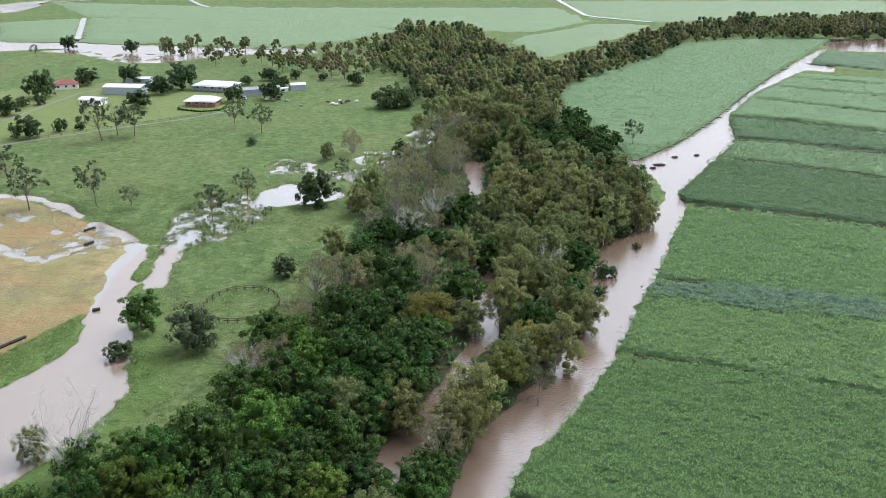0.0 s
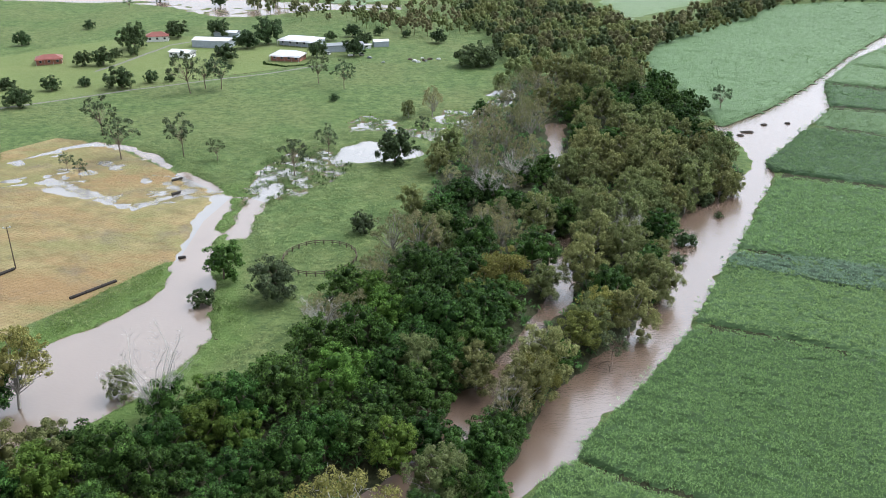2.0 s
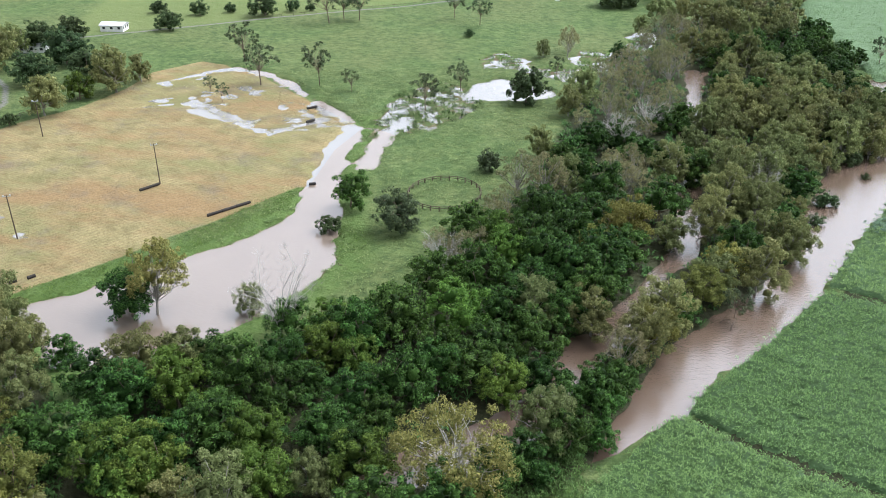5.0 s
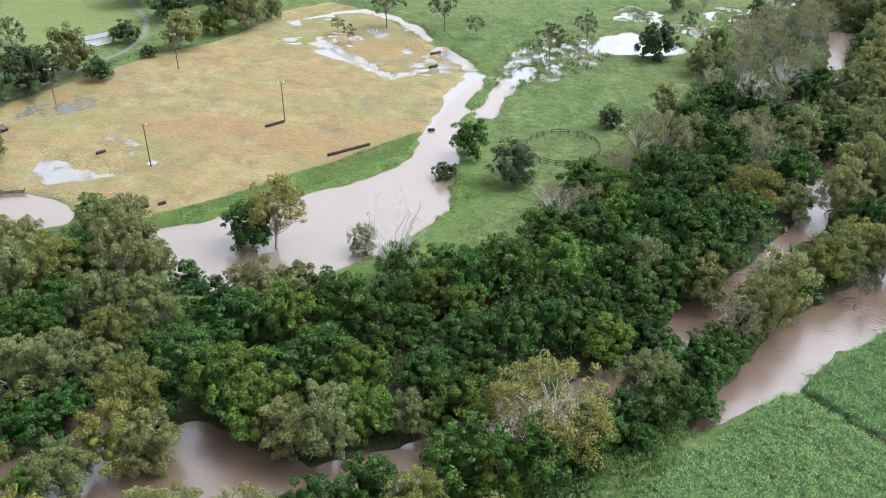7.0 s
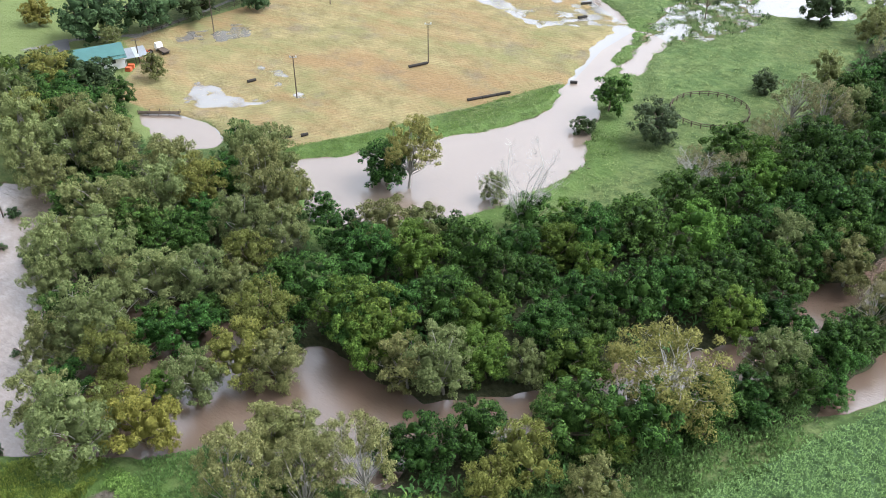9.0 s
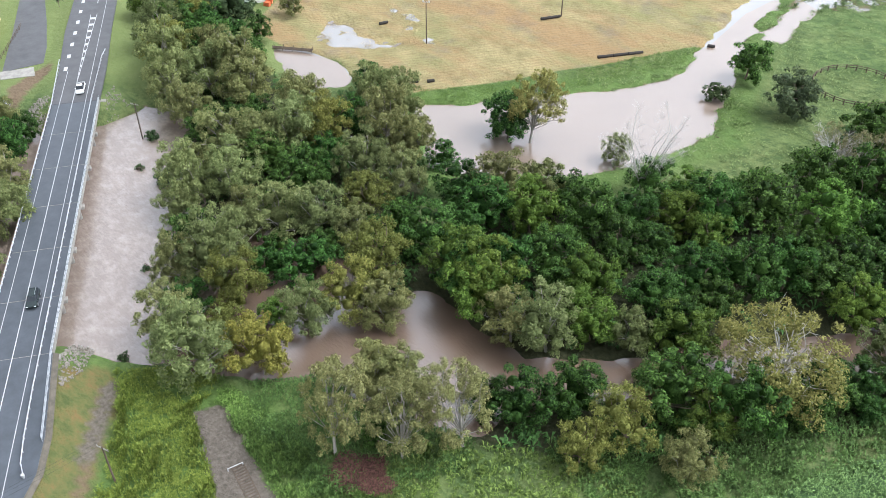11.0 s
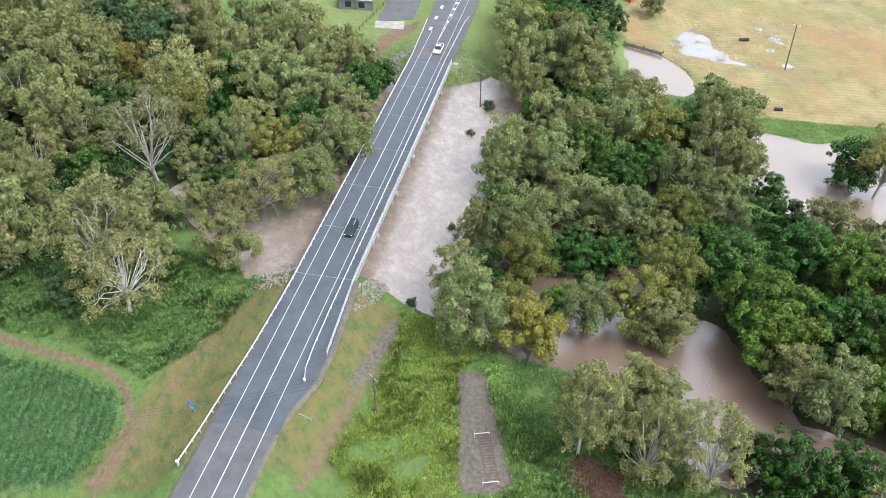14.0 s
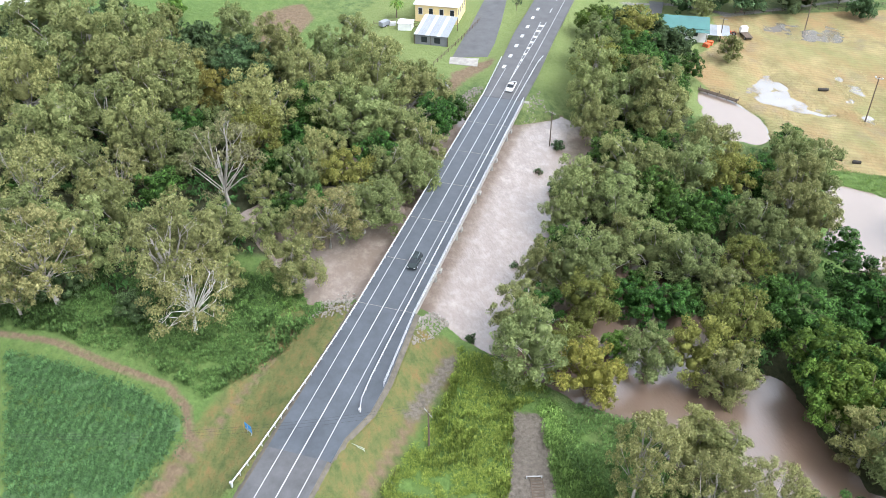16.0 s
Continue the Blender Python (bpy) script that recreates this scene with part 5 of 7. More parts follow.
far_woods("far_woods", FAR_WOODS, 7.6, (LEAF_DRY, LEAF_GUM, LEAF_GUM, LEAF_FARM), 61, 4.6, "brownish olive woods along the flooded creek")
far_woods("far_tree_line", TREE_LINE, 8.0, (LEAF_GUM, LEAF_FARM, LEAF_DRY), 62, 5.2, "dark line of trees behind the cane fields")
far_woods("scattered_trees", [(-112, 575), (-95, 645), (-52, 705), (-50, 640), (-44, 590), (-30, 555), (-60, 548)], 11.0, (LEAF_DRY, LEAF_GUM), 64, 3.4, "thin scattered trees beside the flooded woods", 1.4)
far_woods("lagoon_trees", LAGOON_TREES, 13.0, (LEAF_DRY, LEAF_GUM), 63, 3.4, "thin scattered trees along the far lagoon", 1.4)


def bare_tree(x, y, radius):
    """A leafless white tree: trunk, limbs and a haze of fine twigs."""
    rs = np.random.RandomState(91 + int(abs(x)))
    z = float(land(np.array([x * 1.0]), np.array([y * 1.0]))[0])
    tree = empty("dead_tree", pose(x, y, max(z, 0)), "bare white dead tree among the flooded woods", "tree")
    high, fork = radius * 1.9, (0.2, 0, radius * 0.35)
    tv, tf = tube([(0, 0, -0.8), fork, (0.3, 0.2, high * 0.6)], [0.34, 0.26, 0.05], 7)
    child("trunk", mesh_of("trunk", tv, tf, BARK_WHITE, True), tree)
    tips = [(math.cos(a) * radius * rs.uniform(0.5, 1), math.sin(a) * radius * rs.uniform(0.5, 1), high * rs.uniform(0.5, 1)) for a in np.arange(14) * 2.4]
    lv, lf = limbs(rs, tips, (0, 0, 0), fork, 0.22)
    twv, twf = list(lv), list(lf)
    for tip in tips:
        for _ in range(60):
            c = Vector(fork).lerp(Vector(tip), rs.uniform(0.45, 1.0)) + Vector(rs.normal(0, 0.4, 3))
            e = c + Vector((rs.uniform(-1.1, 1.1), rs.uniform(-1.1, 1.1), rs.uniform(0.1, 1.2)))
            v, f = tube([c, e], [0.03, 0.012], 3)
            twf += [tuple(i + len(twv) for i in q) for q in f]
            twv += v
    child("branchwork", mesh_of("branchwork", twv, twf, BARK_WHITE), tree)


for x, y, r in BARE:
    bare_tree(x, y, 1.6 * r)


# ---- undergrowth and rank grass ----
def growth(name, ring, mat, per_m2, blades, length, width, seed, label, lift=0.8, floor=0.06, rise=0.8):
    """Low growth over an outline, on dry ground only."""
    rs = np.random.RandomState(seed)
    px, py = [p[0] for p in ring], [p[1] for p in ring]
    k = int(per_m2 * (max(px) - min(px)) * (max(py) - min(py)))
    x, y = rs.uniform(min(px), max(px), k), rs.uniform(min(py), max(py), k)
    z = land(x, y)
    patch = soft_noise(x, y, 4.5, seed) + 0.6 * soft_noise(x, y, 1.7, seed + 1)
    w = np.abs((x - ROAD_AT.x) * ROAD_RIGHT.x + (y - ROAD_AT.y) * ROAD_RIGHT.y)
    ok = (inside(x, y, ring) > 0) & (z > floor) & (patch > -0.75) & (w > 8.0) & (inside(x, y, TRACK) < 0.3) & (to_line(x, y, DIRT_LANE) > 1.7)
    x, y, z = x[ok], y[ok], z[ok]
    v, f = tufts(x, y, z - 0.05, rs, blades, length, width, lift, 0.35)
    v[:, 2] = v[:, 2] + np.repeat(rise * np.clip(patch[ok], 0, 1), blades * 4) * np.tile((0, 1, 1, 1), blades * len(x))
    return tagged(new(name, mesh_of(name, v, f, mat)), label, "undergrowth", kind="stuff")


BANK_LEFT = [(-124, 14), (-132, 14), (-140, 4), (-150, -12), (-165, -40), (-150, -60), (-136, -38), (-124, -20), (-110, -9), (-114, 2)]
CREEK_BANK = [(-14, 86), (-4, 104), (-2, 114), (-6, 122), (-16, 112), (-26, 98), (-40, 84), (-46, 70), (-30, 66)]
BANK_BRIGHT = [(-108, 35), (-101, 43), (-94, 46), (-90, 39), (-67, 28), (-56, 14), (-82, 14), (-90, 22), (-98, 30)]
BANK_SHADY = [(-94, 46), (-84, 46), (-70, 45), (-50, 48), (-40, 40), (-56, 14), (-67, 28), (-66, 36), (-89, 42)]
growth("weeds", BANK_BRIGHT, WEEDS_BRIGHT, 5.0, 6, 0.6, 0.14, 81, "rank bright yellow green weeds on the river bank", rise=1.6)
growth("weeds", BANK_SHADY, WEEDS, 5.0, 6, 0.6, 0.14, 81, "rank green weeds on the river bank", rise=1.5)
growth("weeds", [(-98, 53), (-86, 46), (-80, 43), (-60, 40), (-52, 60), (-57, 68), (-68, 64), (-78, 59), (-90, 57.5)], WEEDS_DARK, 3.2, 6, 0.7, 0.16, 80, "dark green weeds below the trees on the river bank")
growth("weeds", BANK_LEFT, WEEDS_DARK, 3.0, 7, 0.7, 0.2, 82, "dark green creepers and weeds below pale trees", rise=1.5)
growth("weeds", [(-132, 16), (-141, 5), (-150, -10), (-143, -14), (-132, -6), (-124, 6)], WEEDS, 1.6, 6, 0.7, 0.18, 79, "rank bright green weeds on the road embankment")
growth("weeds", [(-62, 48), (-58, 60), (-48, 68), (-38, 75), (-24, 70), (-40, 44), (-56, 38)], WEEDS, 1.5, 6, 0.75, 0.22, 75, "rank green weeds along the creek bank")
growth("weeds", CREEK_BANK, WEEDS_DARK, 2.6, 7, 0.7, 0.2, 83, "rank green weeds along the creek bank")
growth("undergrowth", WOODS_MID, WEEDS_DARK, 0.10, 8, 1.5, 0.5, 84, "dark leafy undergrowth below the river woods")
growth("undergrowth", WOODS_WEST, WEEDS_DARK, 0.16, 8, 1.4, 0.5, 85, "dark leafy undergrowth below the river woods")
growth("undergrowth", WOODS_ISLE, WEEDS_DARK, 0.18, 8, 1.3, 0.5, 86, "dark leafy undergrowth below the river woods")


def field_strip():
    """The rank green strip between the mown field and the flood."""
    ring = [(-138, 130), (-120, 150), (-108, 170), (-96, 196), (-97, 212), (-104, 200), (-113, 180), (-122, 164), (-130, 150), (-142, 136)]
    return growth("weeds", ring, WEEDS_STRIP, 2.4, 6, 0.35, 0.14, 87, "rank green grass strip between mown field and flood", 0.7, 0.02, 0.1)


field_strip()
growth("reeds", SWALE_WET, WEEDS_DARK, 0.25, 6, 0.8, 0.22, 88, "dark weed clumps standing in shallow flood water", 0.8, -0.3)
growth("reeds", WOODS_WET, WEEDS, 0.35, 6, 0.9, 0.26, 89, "grass clumps standing in shallow flood water", 0.8, -0.2)
growth("reeds", [(-70, 172), (-66, 186), (-76, 192), (-84, 172), (-78, 160)], WEEDS, 0.8, 6, 0.5, 0.16, 90, "grass clumps standing in shallow flood water", 0.8, -0.35)


def tussocks(name, ring, per_m2, low, high, seed, label, size=0.7, mat=GRASS):
    """Grass clumps where the ground lies between two heights over the flood."""
    rs = np.random.RandomState(seed)
    px, py = [p[0] for p in ring], [p[1] for p in ring]
    k = int(per_m2 * (max(px) - min(px)) * (max(py) - min(py)))
    x, y = rs.uniform(min(px), max(px), k), rs.uniform(min(py), max(py), k)
    clump = soft_noise(x, y, 5.0, seed) + soft_noise(x, y, 1.8, seed + 1)
    ok = (inside(x, y, ring) > 0) & ((inside(x, y, SPORTS_FIELD) < -0.5) | (mat is STRAW)) & (clump > -0.2)
    x, y = x[ok], y[ok]
    z = land(x, y)
    ok = (z > low) & (z < high)
    x, y, z = x[ok], y[ok], z[ok]
    v, f = tufts(x, y, z - 0.05, rs, 5, size, 0.36 * size, 0.5, 0.3)
    return tagged(new(name, mesh_of(name, v, f, mat)), label, "grass", kind="stuff")


MEADOW = [(-128, 128), (-92, 122), (-66, 148), (-52, 172), (-50, 196), (-40, 212), (-34, 240), (-34, 300), (-60, 350), (-120, 330), (-150, 315), (-94, 262), (-96, 214), (-110, 180)]
tussocks("pasture_grass", MEADOW, 0.55, 0.25, 3.0, 77, "rank tussocks of green pasture grass", 0.75)
tussocks("pasture_grass", MEADOW, 2.6, -0.16, 0.25, 78, "drowned grass at the edge of the flood", 0.5)
for pool in (PUDDLE_A, PUDDLE_B, PUDDLE_C, DIAMOND_WET):
    tussocks("stubble", pool, 3.0, -0.2, 0.05, 76, "wet straw stubble standing in rain puddles", 0.4, STRAW)


# ---- road and bridge ----
def ribbon(name, mat, rows, z, label, thick=0.0, kind="structure", category="road"):
    """A strip along the road from rows of (s, left, right)."""
    left, right = [on_road(s, a)[:2] for s, a, b in rows], [on_road(s, b)[:2] for s, a, b in rows]
    bm = bmesh.new()
    for i in range(len(rows) - 1):
        q = [left[i], right[i], right[i + 1], left[i + 1]]
        bm.faces.new([bm.verts.new((*p, z)) for p in q])
    bmesh.ops.remove_doubles(bm, verts=bm.verts, dist=0.001)
    if thick:
        r = bmesh.ops.extrude_face_region(bm, geom=bm.faces[:])
        bmesh.ops.translate(bm, verts=[v for v in r["geom"] if isinstance(v, bmesh.types.BMVert)], vec=(0, 0, -thick))
    bmesh.ops.recalc_face_normals(bm, faces=bm.faces)
    me = bpy.data.meshes.new(name)
    bm.to_mesh(me)
    bm.free()
    me.materials.append(mat)
    return tagged(new(name, me), label, category, kind=kind)


road = ribbon("road", ASPHALT, [(-2, -5.3, 5.2), (3, -5.3, 5.4), (9, -5.2, 7.2), (16, -5.1, 7.5), (SPAN_0, -4.9, 6.4)], ROAD_Z, "wet dark two lane asphalt road", 0.35)
ribbon("road_old", ASPHALT_OLD, [(-90, -5.3, 4.2), (-2, -5.3, 4.6)], ROAD_Z, "older grey two lane asphalt road", 0.35)
ribbon("road_far", ASPHALT_OLD, [(SPAN_1, -4.9, 6.4), (140, -5.2, 6.6), (165, -6.5, 6.0), (420, -6.5, 6.0)], ROAD_Z, "grey asphalt road through the hamlet", 0.35)


def shoulder(side, rows):
    """The gravel edge that slopes from the asphalt down to the verge."""
    bm = bmesh.new()
    line = [[bm.verts.new(on_road(s, side * a, ROAD_Z - 0.03)), bm.verts.new(on_road(s, side * (a + 0.25), ROAD_Z - 0.08)), bm.verts.new(on_road(s, side * (a + 0.9), ROAD_Z - 0.42))] for s, a in rows]
    for p, q in zip(line, line[1:]):
        for i in range(2):
            bm.faces.new((p[i], p[i + 1], q[i + 1], q[i]))
    bmesh.ops.recalc_face_normals(bm, faces=bm.faces)
    me = bpy.data.meshes.new("road_shoulder")
    bm.to_mesh(me)
    bm.free()
    me.materials.append(GRAVEL)
    return tagged(new("road_shoulder", me), "grey brown gravel shoulder beside the road", "road", kind="structure")


shoulder(-1, [(-90, 5.3), (-2, 5.3), (9, 5.2), (16, 5.1), (SPAN_0, 4.9)])
shoulder(1, [(-90, 4.2), (-2, 4.6), (3, 5.4), (9, 7.2), (16, 7.5), (SPAN_0, 6.4)])


def paint(s0, s1, w0, w1, width=0.11, name="road_line"):
    """A painted line, a little proud of the road."""
    bm = bmesh.new()
    k = max(1, int(abs(s1 - s0) / 30))
    for i in range(k):
        a, b = i / k, (i + 1) / k
        quad = [on_road(s0 + (s1 - s0) * a, w0 + (w1 - w0) * a - width / 2, ROAD_Z + 0.006), on_road(s0 + (s1 - s0) * a, w0 + (w1 - w0) * a + width / 2, ROAD_Z + 0.006),
                on_road(s0 + (s1 - s0) * b, w0 + (w1 - w0) * b + width / 2, ROAD_Z + 0.006), on_road(s0 + (s1 - s0) * b, w0 + (w1 - w0) * b - width / 2, ROAD_Z + 0.006)]
        bm.faces.new([bm.verts.new(p) for p in quad])
    bmesh.ops.recalc_face_normals(bm, faces=bm.faces)
    me = bpy.data.meshes.new(name)
    bm.to_mesh(me)
    bm.free()
    me.materials.append(LINE)
    return tagged(new(name, me), "white painted line on the asphalt road", "road marking", kind="structure")


paint(-90, 140, -2.9, -2.9)
paint(-90, 132, 0.08, 0.08, 0.15)
paint(-90, 420, 3.1, 3.1)
paint(132, 176, 0.0, 1.15, 0.13)
paint(132, 176, 0.0, -0.55, 0.13)
for i in range(9):
    s = 137 + 4.4 * i
    k = (s - 132) / 44
    paint(s, s + 1.4, 0.3 * k, 0.3 * k, 1.5 * k + 0.25, "road_chevron")
for i in range(7):
    s = 140 + 7.5 * i
    paint(s, s + 2.2, -3.6 - 0.012 * i, -3.6 - 0.012 * i, 0.9, "road_dash")
for i in range(5):
    paint(184 + 11 * i, 188 + 11 * i, 0.6, 0.6, 0.2, "road_dash")


RUSTED = plain("rust_stained_concrete", (0.30, 0.22, 0.165), 0.85, 0, 0.35, 0.8)


def bridge():
    b = empty("road_bridge", road_pose(SPAN_0, 0, ROAD_Z), "long low concrete road bridge over the flooded river", "bridge")
    n, total = 6, SPAN_1 - SPAN_0
    span = total / n
    slab = box(-4.9, 0.04, -0.75, 6.4, span - 0.04, -0.02, 0.02)
    first = part("deck_span", slab, ASPHALT, b, "wet dark asphalt deck")
    girder = None
    for i in range(n):
        if i:
            o = child("deck_span", first.data, b, "wet dark asphalt deck")
            o.location = (0, i * span, 0)
        for mat, x, top in ((RUSTED, -5.0, 0.3), (CONCRETE, 6.2, 0.1)):
            part("kerb", box(x, i * span + 0.05, -0.8, x + 0.22, (i + 1) * span - 0.05, top, 0.03), mat, b, "stained concrete kerb")
        part("joint", box(-4.5, i * span - 0.05, -0.02, 6.1, i * span + 0.05, 0.004), CONCRETE, b, "pale expansion joint")
        if i:
            pier = bmesh.new()
            add_box(pier, -5.2, i * span - 0.6, -1.5, 6.8, i * span + 0.6, -0.75, 0.06)
            for x in (-3.4, 1.0, 5.4):
                rod((x, i * span, -7.0), (x, i * span, -1.45), 0.45, n=14, bm=pier)
            part("pier", pier, CONCRETE, b, "concrete pier with headstock")
    for y0, y1 in ((-1.2, 0.0), (total, total + 1.2)):
        part("abutment", box(-5.6, y0, -4.6, 7.6, y1, -0.4, 0.05), CONCRETE, b)
    return b


bridge()


def rail_thing(name, line, label, post_gap, make_beam, make_post, beam_label, group=""):
    """A rail along a line of (s, w) places: beams end to end and posts, each by itself."""
    s0, w0 = line[0]
    thing = empty(name, Matrix.Translation(on_road(s0, w0, ROAD_Z)), label, "guard rail", group)
    origin = Vector(on_road(s0, w0, ROAD_Z))
    post_me = None
    for (a, p), (c, q) in zip(line, line[1:]):
        u, v = Vector(on_road(a, p, ROAD_Z)) - origin, Vector(on_road(c, q, ROAD_Z)) - origin
        part("beam", make_beam(u, v), STEEL, thing, beam_label)
        k = max(1, int((v - u).length / post_gap))
        turn = math.atan2(-(v - u).x, (v - u).y)
        for i in range(k):
            if post_me is None:
                post = part("post", make_post(), STEEL, thing)
                post_me = post.data
            else:
                post = child("post", post_me, thing)
            post.location = u.lerp(v, i / k)
            post.rotation_euler = (0, 0, turn)
    return thing


def w_beam(u, v):
    """A pressed steel W-beam between two places."""
    bm = bmesh.new()
    d = (v - u).normalized()
    n = Vector((d.y, -d.x, 0))
    shape = [(0.0, 0.42), (0.08, 0.50), (0.0, 0.57), (0.08, 0.64), (0.0, 0.73), (-0.03, 0.73), (-0.03, 0.42)]
    a, b = [bm.verts.new(u + n * x + Vector((0, 0, z))) for x, z in shape], [bm.verts.new(v + n * x + Vector((0, 0, z))) for x, z in shape]
    for i in range(len(shape)):
        j = (i + 1) % len(shape)
        bm.faces.new((a[i], a[j], b[j], b[i]))
    bmesh.ops.recalc_face_normals(bm, faces=bm.faces)
    return bm


def pipe_beam(u, v):
    bm = bmesh.new()
    for z in (1.15, 0.75, 0.4):
        rod(u + Vector((0, 0, z)), v + Vector((0, 0, z)), 0.045, n=6, bm=bm)
    return bm


guard_post = lambda: box(-0.09, -0.06, -0.35, 0.05, 0.06, 0.72, 0.01)
pipe_post = lambda: rod((0, 0, -0.3), (0, 0, 1.18), 0.05, n=6)
rail_thing("guard_rail", [(-10, -7.0), (-4, -6.4), (4, -5.9), (14, -5.2), (26, -4.75), (SPAN_0, -4.6), (60, -4.6), (91, -4.6), (SPAN_1, -4.6), (146, -5.6)], "long galvanised steel guard rail on posts beside road", 2.0, w_beam, guard_post, "ribbed steel beam", "guard rails")
rail_thing("guard_rail", [(9.0, 5.55), (11, 4.95), (16, 4.65), (26, 4.5), (SPAN_0, 4.5), (60, 4.5), (91, 4.5), (SPAN_1, 4.5), (146, 5.0), (150, 5.6)], "long galvanised steel guard rail between road and footway", 2.0, w_beam, guard_post, "ribbed steel beam", "guard rails")
rail_thing("footway_railing", [(15, 7.3), (SPAN_0, 6.3), (56, 6.3), (78, 6.3), (100, 6.3), (SPAN_1, 6.3)], "steel pipe railing along the bridge footway", 2.4, pipe_beam, pipe_post, "three pipe rails")


def terminal(s, w):
    """The rounded white end of a guard rail."""
    t = empty("rail_terminal", road_pose(s, w, ROAD_Z), "rounded white end piece of the guard rail", "guard rail")
    part("nose", rod((0, 0, 0.4), (0, 0, 0.78), 0.24, n=12), LINE, t)
    part("post", box(-0.1, -0.1, -0.5, 0.1, 0.1, 0.4, 0.01), STEEL, t)


terminal(-10.2, -7.05)
terminal(8.7, 5.6)


# rip-rap at the abutments: loose rocks, one by one
def rock_mesh(seed):
    rs = np.random.RandomState(seed)
    bm = bmesh.new()
    bmesh.ops.create_icosphere(bm, subdivisions=1, radius=0.5)
    for v in bm.verts:
        v.co *= rs.uniform(0.75, 1.2)
        v.co.z *= 0.7
    me = bpy.data.meshes.new("rock")
    bm.to_mesh(me)
    bm.free()
    me.materials.append(ROCK)
    return me


ROCKS = [rock_mesh(i) for i in range(5)]


def rip_rap(ring, seed, count=290):
    rs = np.random.RandomState(seed)
    cx, cy = sum(p[0] for p in ring) / len(ring), sum(p[1] for p in ring) / len(ring)
    heap = empty("rip_rap", Matrix.Translation((cx, cy, 0)), "sloping heap of grey rip-rap rocks at the bridge end", "rocks", "rip-rap at the bridge")
    px, py = [p[0] for p in ring], [p[1] for p in ring]
    made = 0
    while made < count:
        x, y = rs.uniform(min(px), max(px)), rs.uniform(min(py), max(py))
        off = abs((x - ROAD_AT.x) * ROAD_RIGHT.x + (y - ROAD_AT.y) * ROAD_RIGHT.y - 0.9)
        if inside(np.array([x]), np.array([y]), ring)[0] > 0 and off > 6.6:
            z = max(0.0, float(land(np.array([x]), np.array([y]))[0]))
            o = child("rock", ROCKS[made % 5], heap)
            o.location = (x - cx, y - cy, z + 0.16)
            o.rotation_euler = (rs.uniform(0, 6), rs.uniform(0, 6), rs.uniform(0, 6))
            k = rs.uniform(0.28, 0.58)
            o.scale = (k, k, k)
            made += 1


rip_rap([(-131, 20), (-129, 15), (-124, 11), (-119, 18), (-126, 24)], 1)
rip_rap([(-122, 33), (-116, 36), (-111, 32), (-109, 27), (-114, 26)], 2)
rip_rap([(-202, 71), (-196, 63), (-189, 67), (-196, 76)], 3)
rip_rap([(-194, 88), (-184, 86), (-182, 79), (-189, 77)], 4, 70)


# ---- vehicles ----
GLASS = plain("dark_window_glass", (0.02, 0.024, 0.028), 0.35, 0, 0.1)
RUBBER = plain("black_rubber", (0.025, 0.025, 0.025), 0.8, 0, 0.2)
CAR_DARK = plain("dark_green_car_paint", (0.035, 0.045, 0.045), 0.25, 0.3, 0.1)
CAR_WHITE = plain("white_car_paint", (0.75, 0.75, 0.73), 0.3, 0, 0.08)
LAMP_GLASS = plain("clear_lamp_glass", (0.6, 0.6, 0.6), 0.2, 0, 0.1)
RED_LENS = plain("red_lamp_lens", (0.35, 0.02, 0.02), 0.3, 0, 0.1)


def profile(outline, half, inset=0.0):
    """A solid from a side outline of (y, z) over a width of two halves, its top edge drawn in."""
    bm = bmesh.new()
    top = max(p[1] for p in outline)
    low = min(p[1] for p in outline)
    side = lambda sx: [bm.verts.new((sx * (half - inset * (z - low) / (top - low)), y, z)) for y, z in outline]
    a, b = side(-1), side(1)
    bm.faces.new(a), bm.faces.new(b[::-1])
    for i in range(len(outline)):
        j = (i + 1) % len(outline)
        bm.faces.new((a[j], a[i], b[i], b[j]))
    bmesh.ops.recalc_face_normals(bm, faces=bm.faces)
    bmesh.ops.bevel(bm, geom=bm.edges[:], offset=0.05, segments=2, affect="EDGES")
    return bm


def wheel(parent, x, y, r=0.37):
    w = part("wheel", rod((-0.12, 0, 0), (0.12, 0, 0), r, n=18), RUBBER, parent)
    w.location = (x, y, r)
    rim = part("rim", rod((-0.13, 0, 0), (0.13, 0, 0), r * 0.6, n=14), STEEL, w)


